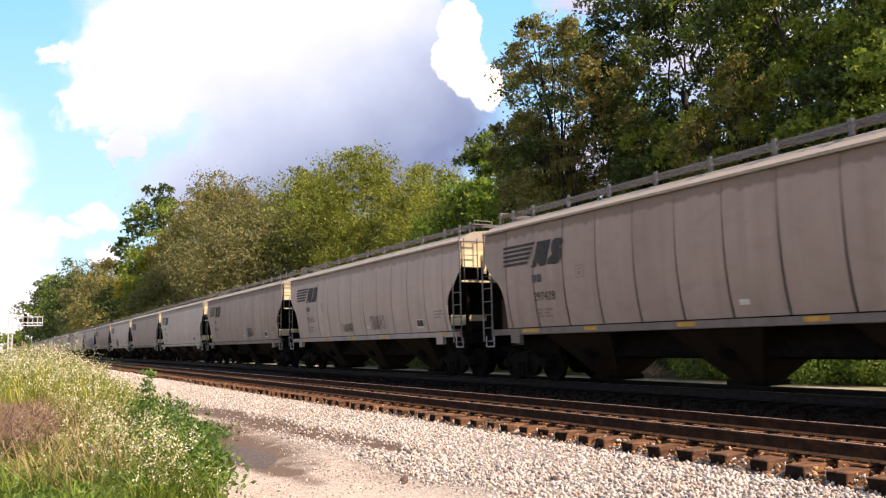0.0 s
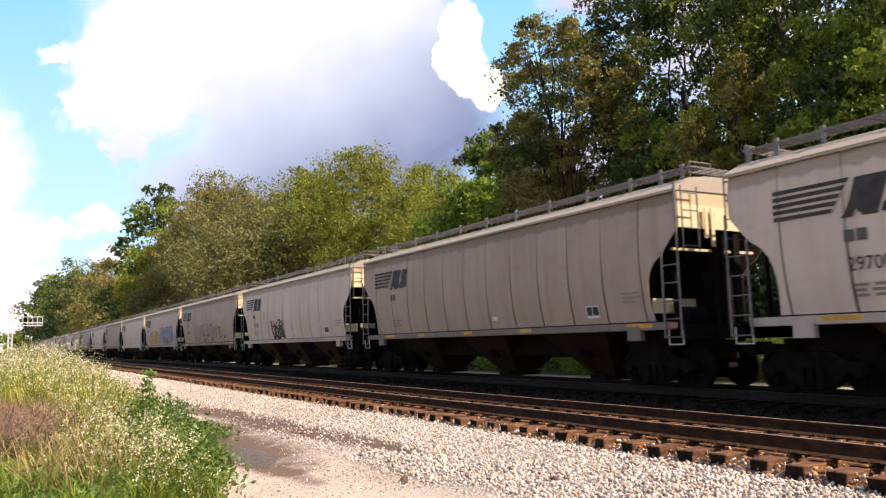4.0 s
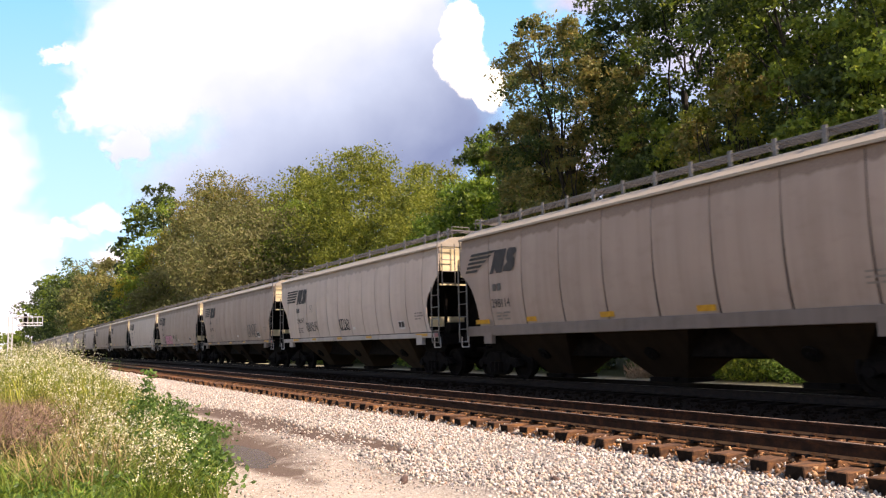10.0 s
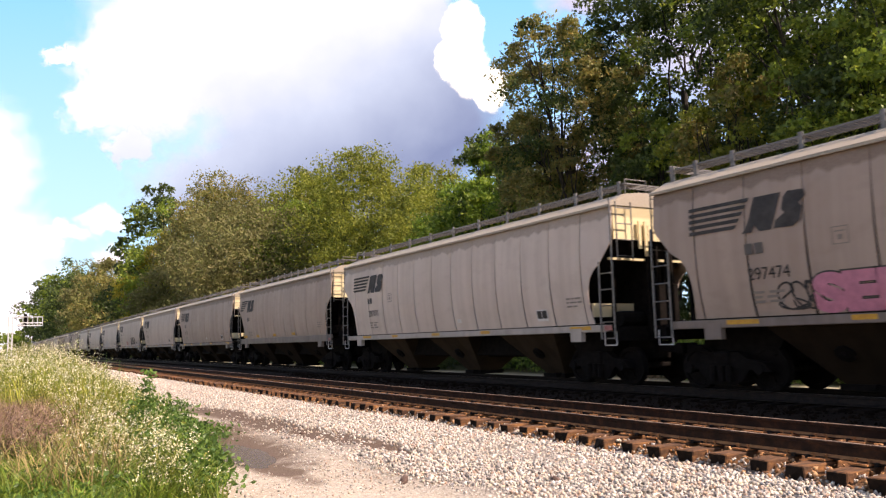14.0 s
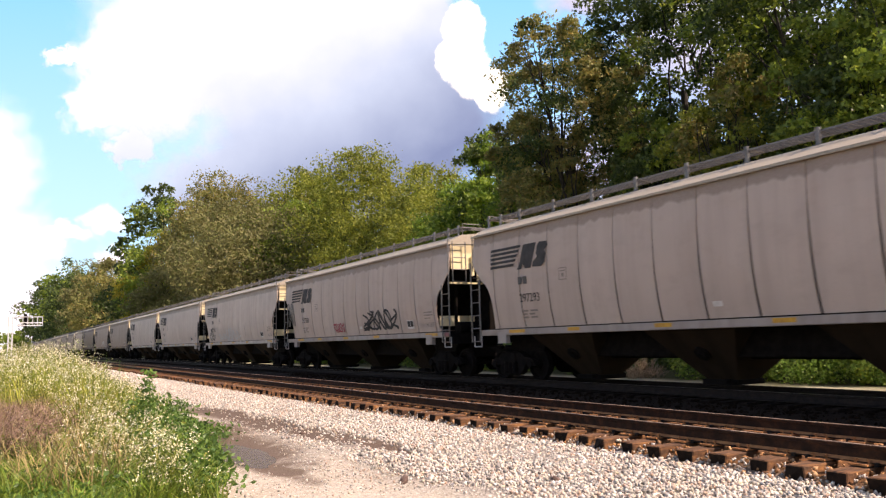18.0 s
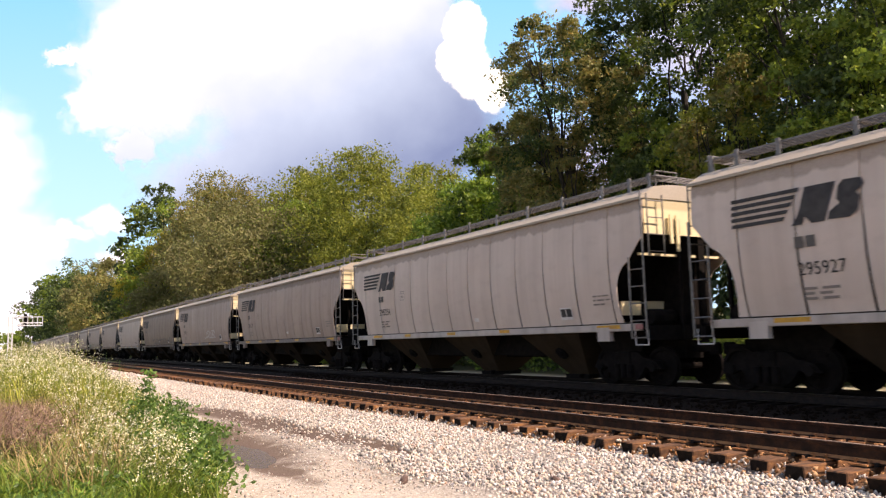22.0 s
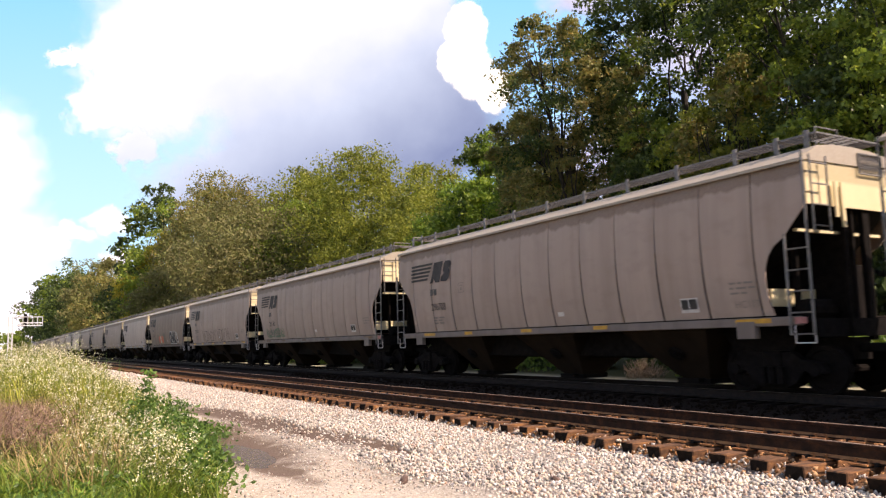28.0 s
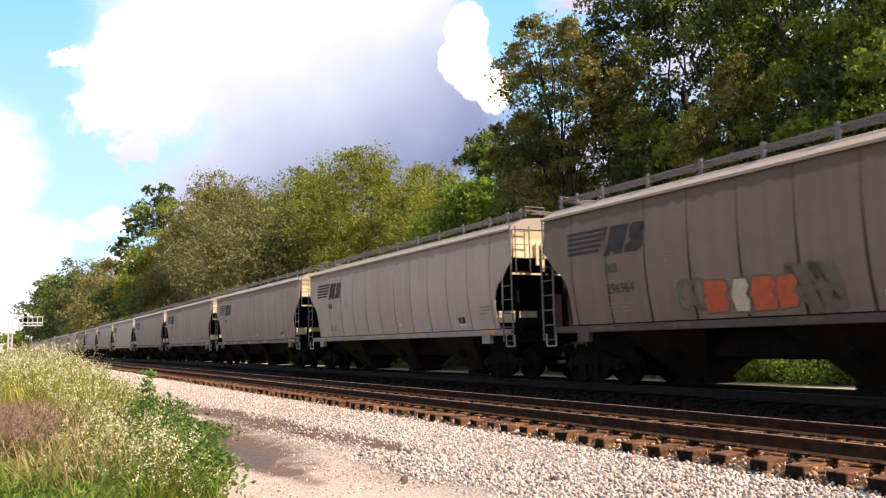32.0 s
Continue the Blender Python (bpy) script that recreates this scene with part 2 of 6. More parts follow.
    bmesh.ops.bevel(bm, geom=bm.edges[:], offset=0.012, segments=1, affect="EDGES")
    me = bpy.data.meshes.new("tie")
    bm.to_mesh(me)
    bm.free()
    me.materials.append(TIE)
    me.materials.append(TIE_SHADE)
    for f in me.polygons:
        f.material_index = 1 if abs(f.normal.y) > 0.8 else 0
    return me


TIES = [tie_mesh(k) for k in range(6)]


# ---- hopper cars ----
PITCH_A, PITCH_B = 17.66, 16.16      # coupled lengths of the two kinds
SIDE = ((1.36, -1.38), (1.62, -1.45), (2.0, -1.53), (2.5, -1.59), (3.0, -1.61), (3.5, -1.602), (4.0, -1.57), (4.40, -1.52))


def side_y(z):
    return float(np.interp(z, [s[0] for s in SIDE], [s[1] for s in SIDE]))


def shell(bm, edges0, edges1, bow=0.0, thick=0.03, nx=4, flip=1):
    """Curved side sheet between two end edges given as (x, z) lists of equal count."""
    rows = []
    for i in range(nx + 1):
        f = i / nx
        b = -bow * math.sin(math.pi * f)
        rows.append([(x0 + (x1 - x0) * f, flip * (side_y(z0 + (z1 - z0) * f) + b), z0 + (z1 - z0) * f) for (x0, z0), (x1, z1) in zip(edges0, edges1)])
    front = [[bm.verts.new(p) for p in r] for r in rows]
    back = [[bm.verts.new((p[0], p[1] + flip * thick, p[2])) for p in r] for r in rows]
    n = len(rows[0])
    for a in range(nx):
        for k in range(n - 1):
            bm.faces.new((front[a][k], front[a + 1][k], front[a + 1][k + 1], front[a][k + 1]))
            bm.faces.new((back[a][k + 1], back[a + 1][k + 1], back[a + 1][k], back[a][k]))
        for k in (0, n - 1):
            bm.faces.new((front[a][k], back[a][k], back[a + 1][k], front[a + 1][k]))
    for a in (0, nx):
        for k in range(n - 1):
            bm.faces.new((front[a][k + 1], back[a][k + 1], back[a][k], front[a][k]))
    bmesh.ops.recalc_face_normals(bm, faces=bm.faces[:])


def decal(bm, pts, lift=0.0):
    """Flat painted shape for the near side; pts in (x, z). drape() lays it on the sheet."""
    return bm.faces.new([bm.verts.new((x, -lift, z)) for x, z in pts])


def drape(bm, lift=0.034):
    """Slice flat shapes finely in height and lay them on the curved side."""
    z = 1.6
    while z < 4.4:
        bmesh.ops.bisect_plane(bm, geom=bm.verts[:] + bm.edges[:] + bm.faces[:], plane_co=(0, 0, z), plane_no=(0, 0, 1))
        z += 0.14
    for v in bm.verts:
        v.co.y = side_y(v.co.z) - lift + v.co.y
    return bm


def smooth(ob, angle=40):
    ob.data.shade_smooth()
    ob.data.set_sharp_from_angle(angle=radians(angle))
    return ob


ZS = (1.50, 1.62, 1.8, 2.0, 2.25, 2.5, 2.75, 3.0, 3.25, 3.5, 3.75, 4.0, 4.2, 4.40)


def text_mesh(body, size, fat=0.0):
    cu = bpy.data.curves.new("text", "FONT")
    cu.body, cu.size, cu.extrude, cu.offset = body, size, 0.0, fat
    ob = bpy.data.objects.new("text", cu)
    scene.collection.objects.link(ob)
    me = bpy.data.meshes.new_from_object(ob.evaluated_get(bpy.context.evaluated_depsgraph_get()))
    bpy.data.objects.remove(ob)
    bpy.data.curves.remove(cu)
    return me


def number_decal(body, x, z, size, parent, material=None, name="car_number", stretch=1.0):
    me = text_mesh(body, size)
    bm = bmesh.new()
    bm.from_mesh(me)
    bpy.data.meshes.remove(me)
    for v in bm.verts:
        zz = z + v.co.y
        v.co = Vector((x + v.co.x * stretch, side_y(zz) - 0.035, zz))
    return part(name, bm, material or BLACK, parent)


def wheelset():
    bm = bmesh.new()
    for s in (-1, 1):
        prof = ((0.0, 0.06), (0.12, 0.06), (0.14, 0.03), (0.36, 0.02), (0.38, 0.065), (0.457, 0.065), (0.457, -0.04), (0.485, -0.045), (0.485, -0.07), (0.38, -0.07), (0.36, -0.02), (0.0, -0.03))
        rows = [[(r * math.cos(a), s * (0.75 + w), r * math.sin(a)) for r, w in prof] for a in [k * 2 * math.pi / 16 for k in range(17)]]
        rings = [[bm.verts.new(p) for p in row] for row in rows]
        for a, b in zip(rings, rings[1:]):
            for k in range(len(prof) - 1):
                bm.faces.new((a[k], b[k], b[k + 1], a[k + 1]))
        # a chalk mark that turns with the wheel
        box(bm, -0.03, 0.03, s * 0.83 - 0.02, s * 0.83 + 0.02, 0.17, 0.3)
    rod(bm, (0, -1.0, 0), (0, 1.0, 0), 0.075, 8)
    bmesh.ops.remove_doubles(bm, verts=bm.verts[:], dist=0.0005)
    return bm


def truck_meshes():
    fr = bmesh.new()
    outline = [(-1.12, 0.42), (-0.98, 0.60), (-0.62, 0.66), (-0.42, 0.80), (0.42, 0.80), (0.62, 0.66), (0.98, 0.60), (1.12, 0.42), (0.78, 0.40), (0.66, 0.46),
               (0.46, 0.22), (0.30, 0.14), (-0.30, 0.14), (-0.46, 0.22), (-0.66, 0.46), (-0.78, 0.40)]
    plate(fr, [(x, -0.09, z) for x, z in outline], (0, 0.18, 0))
    for k in (-1, 1):
        rod(fr, (k * 0.88, -0.13, 0.46), (k * 0.88, 0.05, 0.46), 0.11, 8)
    for k in (-0.2, 0, 0.2):
        rod(fr, (k, -0.15, 0.2), (k, -0.15, 0.52), 0.075, 8)
    bmesh.ops.recalc_face_normals(fr, faces=fr.faces[:])
    bo = bmesh.new()
    box(bo, -0.2, 0.2, -1.15, 1.15, 0.5, 0.82)
    bmesh.ops.bevel(bo, geom=bo.edges[:], offset=0.03, segments=1, affect="EDGES")
    return fr, bo


WHEELS = []      # (wheel, axle offset) of all cars


def build_truck(parent, x):
    fr, bo = truck_meshes()
    tr = part("truck", bo, GRIME_SHADE, parent, "grimy black bolster truck")
    tr.location = (x, 0, 0)
    f1 = part("side_frame", fr, GRIME_SHADE, tr)
    f1.location = (0, -1.02, 0)
    f2 = new("side_frame", f1.data)
    f2.parent, f2.location, f2.rotation_euler = tr, (0, 1.02, 0), (0, 0, math.pi)
    for s in (-1, 1):
        w = part("wheelset", wheelset(), GRIME_SHADE, tr)
        w.location = (s * 0.88, 0, 0.457)
    return tr


def build_car(kind):
    """One covered hopper; kind A has a deep end cut-out, kind B a shorter body with rounded ends."""
    pitch = PITCH_A if kind == "A" else PITCH_B
    E = pitch / 2 - 0.69
    car = thing("hopper_car", "weathered grey covered hopper wagon with black lettering", "freight wagon", "hopper wagons of the train")
    body = PAINT["grey"]
    # end edges of the side sheet, (inset, z)
    if kind == "A":
        cut = ((0.90, 1.50), (0.93, 1.66), (0.96, 1.9), (0.96, 2.2), (0.92, 2.42), (0.84, 2.62), (0.7, 2.80), (0.46, 2.95), (0.38, 3.05), (0.2, 3.25), (0.03, 3.45), (0.0, 3.6), (0.0, 4.1), (0.0, 4.40))
    else:
        cut = ((0.86, 1.50), (0.86, 1.62), (0.87, 1.8), (0.88, 2.0), (0.84, 2.25), (0.76, 2.5), (0.62, 2.75), (0.40, 2.98), (0.18, 3.14), (0.02, 3.25), (0.0, 3.6), (0.0, 3.9), (0.0, 4.2), (0.0, 4.40))
    npan = 11 if kind == "A" else 7
    gap = 0.017
    x1 = 7.0 if kind == "A" else 5.775
    x0 = -x1
    w = (x1 - x0) / npan
    bm = bmesh.new()
    seam = [float(np.interp(z, (1.5, 2.6, 3.6, 4.4), (0.030, 0.024, 0.012, 0.005))) for z in ZS]
    shell(bm, [(-w / 2 + g, z) for g, z in zip(seam, ZS)], [(w / 2 - g, z) for g, z in zip(seam, ZS)], bow=0.022 if kind == "A" else 0.015, nx=4)
    proto = None
    for k in range(npan):
        if proto is None:
            proto = smooth(part("side_panel", bm, body, car))
            ob = proto
        else:
            ob = new("side_panel", proto.data)
            ob.parent = car
        ob.location = (x0 + w * (k + 0.5), 0, 0)
    for s in (-1, 1):
        bm = bmesh.new()
        a = [(s * (E - i), z) for i, z in cut]
        b = [(s * x1 + s * gap, z) for i, z in cut]
        shell(bm, b, a, nx=3)
        smooth(part("end_panel", bm, body, car))
    # far side in one sheet
    bm = bmesh.new()
    shell(bm, [(-E + i, z) for i, z in cut], [(E - i, z) for i, z in cut], nx=2, flip=-1)
    smooth(part("far_side_sheet", bm, body, car))
    # slope sheets and floor close the tank
    bm = bmesh.new()
    sec = [(-E + 0.05, 4.38), (E - 0.05, 4.38), (E - 0.05, 3.64), (E - 2.2, 1.6), (-E + 2.2, 1.6), (-E + 0.05, 3.64)]
    plate(bm, [(x, -1.36, z) for x, z in sec], (0, 2.72, 0))
    bmesh.ops.recalc_face_normals(bm, faces=bm.faces[:])
    part("inner_tank", bm, GRIME_SHADE, car, "dark grimy tank with sloping ends, underside shade in its colour")
    # dark sheet that shows in the seams
    bm = bmesh.new()
    rows = [[(x, side_y(z) + 0.036, z) for z in ZS] for x in (x0 - 0.1, x1 + 0.1)]
    loft(bm, rows, close=False)
    part("inner_shell", bm, GRIME_SHADE, car)
    # roof
    bm = bmesh.new()
    rs = [(-1.52, 4.34), (-1.60, 4.30), (-1.63, 4.305), (-1.63, 4.365), (-1.10, 4.65), (-0.6, 4.71), (0, 4.73), (0.6, 4.71), (1.10, 4.65), (1.63, 4.365), (1.63, 4.305), (1.60, 4.30), (1.52, 4.34), (0, 4.36)]
    loft(bm, [[(x, y, z) for y, z in rs] for x in (-E - 0.03, -E / 2, 0, E / 2, E + 0.03)])
    bmesh.ops.recalc_face_normals(bm, faces=bm.faces[:])
    smooth(part("roof", bm, ROOF, car, "sunlit pale roof edge"), 12)
    for s in (-1, 1):
        bm = bmesh.new()
        zb = 3.52 if kind == "A" else 3.22
        pts = [(-1.50, zb), (1.50, zb), (1.50, 4.45), (1.2, 4.56), (0.6, 4.65), (0, 4.68), (-0.6, 4.65), (-1.2, 4.56), (-1.50, 4.45)]
        plate(bm, [(s * E, y, z) for y, z in pts], (-s * 0.04, 0, 0))
        bmesh.ops.recalc_face_normals(bm, faces=bm.faces[:])
        part("end_sheet", bm, SUNLIT_END, car, "cream end sheet with sunlight in its colour")
    # hatch trough and running boards on posts
    bm = bmesh.new()
    box(bm, -E + 0.6, E - 0.6, -0.26, 0.26, 4.68, 4.80)
    for k in range(int(2 * E / 1.05)):
        x = -E + 0.8 + k * 1.05
        box(bm, x - 0.03, x + 0.03, -0.3, 0.3, 4.79, 4.83)
    dark = len(bm.faces)
    # white boxes put the glints of the hatch latches into the colour
    for k in range(-4, 5):
        box(bm, 1.58 * k + 0.72, 1.58 * k + 0.84, -0.40, -0.28, 4.74, 4.82)
    bm.faces.ensure_lookup_table()
    for f in bm.faces[dark:]:
        f.material_index = 1
    part("hatch_trough", bm, [GRIME_SHADE, WHITE], car, "dark continuous roof hatch with white latch glints")
    for s in (-1, 1):
        rb = bmesh.new()
        for k in range(6):
            y = s * 0.55 + s * k * 0.10
            box(rb, -E + 0.02, E - 0.02, y - 0.009, y + 0.009, 4.90, 4.935)
        for k in range(int(2 * E / 0.15)):
            x = -E + 0.05 + k * 0.15
            box(rb, x - 0.006, x + 0.006, min(s * 0.55, s * 1.05), max(s * 0.55, s * 1.05), 4.905, 4.928)
        part("running_board", rb, STEEL, car, "grey steel grating walkway")
    bm = bmesh.new()
    box(bm, -0.045, 0.045, -0.02, 0.02, 0, 0.36)
    box(bm, -0.03, 0.03, -0.02, 0.55, 0.275, 0.295)
    box(bm, -0.08, 0.08, -0.06, 0.06, -0.01, 0.02)
    post_me = bpy.data.meshes.new("board_post")
    bm.to_mesh(post_me)
    bm.free()
    post_me.materials.append(STEEL)
    posts = [1.58 * k for k in range(-4, 5)] + [-7.95, -7.3, 7.3, 7.95] if kind == "A" else [1.065 * (k + 0.5) for k in range(-7, 7)]
    for x in posts:
        ob = new("board_post", post_me)
        ob.parent, ob.location = car, (x, -1.07, 4.635)
    for s in (-1, 1):
        # crossover walkway and grab iron over the roof end
        bm = bmesh.new()
        for k in range(5):
            x = s * (E - 0.02 - 0.11 * k)
            box(bm, x - 0.012, x + 0.012, -1.06, 1.06, 4.905, 4.935)
        for k in range(9):
            y = -1.04 + 0.26 * k
            box(bm, min(s * E, s * (E - 0.48)), max(s * E, s * (E - 0.48)), y - 0.008, y + 0.008, 4.908, 4.93)
        part("crossover_board", bm, STEEL, car, "grey steel grating over the roof end")
        bm = bmesh.new()
        for y in (-1.0, -0.3):
            rod(bm, (s * (E - 0.05), y, 4.62), (s * (E - 0.05), y, 5.04), 0.014, 5)
        rod(bm, (s * (E - 0.05), -1.0, 5.04), (s * (E - 0.05), -0.3, 5.04), 0.014, 5)
        part("grab_iron", bm, STEEL, car)
    # perforated step on the leading end
    bm = bmesh.new()
    for k in range(7):
        u = -0.1 + 0.1 * k
        rod(bm, (E + 0.05, u + 0.3, 4.24), (E + 0.05, u + 0.42, 4.6), 0.012, 4)
        rod(bm, (E + 0.056, u + 0.42, 4.24), (E + 0.056, u + 0.3, 4.6), 0.012, 4)
    for a, b in (((0.17, 4.22), (0.95, 4.22)), ((0.95, 4.22), (0.95, 4.62)), ((0.95, 4.62), (0.17, 4.62)), ((0.17, 4.62), (0.17, 4.22))):
        rod(bm, (E + 0.05, *a), (E + 0.05, *b), 0.018, 5)
    part("step_grating", bm, STEEL, car, "steel lattice brake step")
    # side sill
    bm = bmesh.new()
    z0 = 1.30
    z1 = 1.47 if kind == "A" else 1.60
    box(bm, -E + 0.3, E - 0.3, -1.57, -1.40, z0, z1)
    box(bm, -E + 0.3, E - 0.3, 1.40, 1.57, z0, z1)
    bmesh.ops.bevel(bm, geom=bm.edges[:], offset=0.012, segments=1, affect="EDGES")
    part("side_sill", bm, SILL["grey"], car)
    for s in (-1, 1):
        bm = bmesh.new()
        box(bm, s * (E - 0.05) - 0.06, s * (E - 0.05) + 0.06, -1.5, 1.5, 1.08, 1.40)
        part("end_sill", bm, GRIME_SHADE, car)
        bm = bmesh.new()
        # transverse shear plate; on kind A the sun through the gap is painted in
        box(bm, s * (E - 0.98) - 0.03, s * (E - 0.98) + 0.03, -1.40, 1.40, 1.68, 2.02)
        part("shear_plate", bm, SUNLIT_END if kind == "A" else GRIME_SHADE, car, "cross plate of the end platform with sunlight in its colour" if kind == "A" else "")
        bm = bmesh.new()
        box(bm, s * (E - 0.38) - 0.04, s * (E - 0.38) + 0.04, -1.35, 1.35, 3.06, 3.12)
        part("cross_bar", bm, SUNLIT_END if kind == "A" else GRIME_SHADE, car)
        for y in (-0.9, 0.9):
            bm = bmesh.new()
            box(bm, s * (E - 0.75) - 0.05, s * (E - 0.75) + 0.05, y - 0.04, y + 0.04, 1.4, 3.1)
            part("end_post", bm, GRIME_SHADE, car)
        bm = bmesh.new()
        box(bm, s * (E - 0.9) - 0.08, s * (E - 0.9) + 0.9 * (s > 0), -1.5, 1.5, 1.36, 1.42) if s > 0 else box(bm, -E, -E + 0.98, -1.5, 1.5, 1.36, 1.42)
        part("end_platform", bm, GRIME_SHADE, car)
        bm = bmesh.new()
        box(bm, s * (E - 1.45) - 0.21, s * (E - 1.45) + 0.21, -1.585, -1.45, 1.07, 1.40)
        part("jacking_pad", bm, SILL["grey"], car)
        bm = bmesh.new()
        xs = s * (E - 0.18)
        for dx in (-0.2, 0.2):
            rod(bm, (xs + dx, -1.58, 1.3), (xs + dx, -1.58, 0.98), 0.014, 5)
        rod(bm, (xs - 0.2, -1.58, 0.98), (xs + 0.2, -1.58, 0.98), 0.014, 5)
        part("sill_step", bm, WHITE, car, "white-painted stirrup step")
        # dark plate added along the middle to block the view through the end
        bm = bmesh.new()
        plate(bm, [(s * (E - 0.10), -0.03, 1.4), (s * (E - 0.08), -0.03, 3.6), (s * (E - 2.1), -0.03, 3.6), (s * (E - 2.1), -0.03, 1.4)], (0, 0.06, 0))
        bmesh.ops.recalc_face_normals(bm, faces=bm.faces[:])
        part("centre_web", bm, GRIME_SHADE, car)
        bm = bmesh.new()
        rod(bm, (s * (E - 0.55), -0.95, 1.62), (s * (E - 0.55), -0.2, 1.62), 0.19, 10)
        part("air_reservoir", bm, GRIME_SHADE, car)
        # another added dark plate that closes the see-through end gap
        bm = bmesh.new()
        box(bm, s * (E - 0.5) - 0.03, s * (E - 0.5) + 0.03, 0.05, 1.1, 1.42, 2.5)
        part("bolster_web", bm, GRIME_SHADE, car)
        bm = bmesh.new()
        box(bm, s * (E + 0.03) - 0.03, s * (E + 0.03) + 0.03, -0.5, -0.42, 1.1, 3.9)
        part("end_brace", bm, GRIME_SHADE, car)
        bm = bmesh.new()
        box(bm, s * (E - 0.1) - 0.05, s * (E - 0.1) + 0.05, 0.3, 0.5, 1.0, 3.6)
        part("brake_staff", bm, GRIME_SHADE, car)
        # bracket plates take the same painted sunlight
        if s > 0 and kind == "A":
            for y, z in ((-0.72, 3.3), (-0.52, 3.12)):
                bm = bmesh.new()
                box(bm, E + 0.06, E + 0.10, y - 0.045, y + 0.045, z, 3.98)
                part("brake_bracket", bm, SUNLIT_END, car)
        # side ladders
        bm = bmesh.new()
        xa, xb = s * (E + 0.05), s * (E - 0.42)
        top = 4.5 if s > 0 else 3.55
        for x, t in ((xa, top), (xb, 3.0)):
            box(bm, x - 0.02, x + 0.02, -1.66, -1.63, 1.12, t)
        for k in range(5):
            rod(bm, (xa, -1.64, 1.14 + 0.39 * k), (xb, -1.64, 1.14 + 0.39 * k), 0.016, 5)
        part("side_ladder", bm, STEEL, car, "grey steel side ladder")
        if s > 0:
            bm = bmesh.new()
            box(bm, E - 0.36, E - 0.12, -1.60, -1.585, 1.33, 1.45)
            part("red_plate", bm, REDPLATE, car, "faded red reflector plate")
        # end ladder
        bm = bmesh.new()
        for y in (-1.52, -1.02):
            rod(bm, (s * (E + 0.12), y, 3.0 if s > 0 else 3.3), (s * (E + 0.12), y, 4.42), 0.02, 5)
        for k in range(4):
            rod(bm, (s * (E + 0.12), -1.52, 3.1 + 0.39 * k), (s * (E + 0.12), -1.02, 3.1 + 0.39 * k), 0.016, 5)
        part("end_ladder", bm, STEEL, car)
        # coupler and hose
        bm = bmesh.new()
        box(bm, min(s * (E - 0.2), s * (pitch / 2 - 0.1)), max(s * (E - 0.2), s * (pitch / 2 - 0.1)), -0.09, 0.09, 0.78, 0.95)
        box(bm, min(s * (pitch / 2 - 0.22), s * (pitch / 2 + 0.03)), max(s * (pitch / 2 - 0.22), s * (pitch / 2 + 0.03)), -0.17 if s > 0 else -0.02, 0.02 if s > 0 else 0.17, 0.72, 1.0)
        bmesh.ops.bevel(bm, geom=bm.edges[:], offset=0.03, segments=1, affect="EDGES")
        part("coupler", bm, GRIME_SHADE, car)
        build_truck(car, s * (E - 1.25))
    bm = bmesh.new()
    box(bm, -E + 0.1, E - 0.1, -0.3, 0.3, 0.64, 1.06)
    part("centre_sill", bm, GRIME_SHADE, car)
    # discharge bays
    step, h, foot = (4.3, 1.24, 0.40) if kind == "A" else (4.08, 1.52, 0.52)
    for k in (-1, 0, 1):
        bm = bmesh.new()
        c = k * step
        tops = [(c - h - 0.1, -1.42, 1.5), (c + h + 0.1, -1.42, 1.5), (c + h + 0.1, 1.42, 1.5), (c - h - 0.1, 1.42, 1.5)]
        mids = [(c - h, -1.38, 1.27), (c + h, -1.38, 1.27), (c + h, 1.38, 1.27), (c - h, 1.38, 1.27)]
        bots = [(c - foot, -0.36, 0.18), (c + foot, -0.36, 0.18), (c + foot, 0.36, 0.18), (c - foot, 0.36, 0.18)]
        loft(bm, [bots, mids, tops])
        part("discharge_bay", bm, BAY["grey"], car, "dusty brown discharge bay with underside shade in its colour")
        bm = bmesh.new()
        # round vibrator bracket on the bay's outer sheet
        m = Vector((c, -0.93, 0.78))
        nrm = Vector((0, -1.09, -1.02)).normalized()
        rod(bm, m - nrm * 0.03, m + nrm * 0.05, 0.19, 12)
        rod(bm, m, m + nrm * 0.11, 0.08, 8)
        part("vibrator_bracket", bm, GRIME_SHADE, car)
        bm = bmesh.new()
        box(bm, c - foot - 0.08, c + foot + 0.08, -0.44, 0.44, 0.08, 0.19)
        rod(bm, (c + 0.25, -0.6, 0.16), (c + 0.25, 0.6, 0.16), 0.05, 6)
        part("outlet_gate", bm, GRIME_SHADE, car)
    for k in (-1.5, -0.5, 0.5, 1.5):
        # saddle of the crossing slope sheets, added dark for the shade between the bays
        bm = bmesh.new()
        c = k * step
        w = step - h if abs(k) < 1 else 1.3
        plate(bm, [(c - w * 0.9, -0.8, 1.52), (c + w * 0.9, -0.8, 1.52), (c + w * 0.45, -0.8, 0.70), (c - w * 0.45, -0.8, 0.70)], (0, 1.6, 0))
        bmesh.ops.recalc_face_normals(bm, faces=bm.faces[:])
        part("saddle_sheet", bm, GRIME_SHADE, car)
    # lettering: tapering bars and two slanted blocks
    L = -E
    bm = bmesh.new()
    for k in range(5):
        z = 3.24 + 0.125 * k
        if kind == "A":
            decal(bm, [(L + 1.05, z), (L + 2.2 + 0.08 * k, z), (L + 2.24 + 0.08 * k, z + 0.075), (L + 1.05, z + 0.075)])
        else:
            decal(bm, [(L + 0.38 + 0.07 * k, z), (L + 1.0 + 0.22 * k, z), (L + 1.1 + 0.24 * k, z + 0.075), (L + 0.40 + 0.075 * k, z + 0.075)])
    drape(bm)
    part("stripe_mark", bm, BLACK, car, "five tapering black stripes")
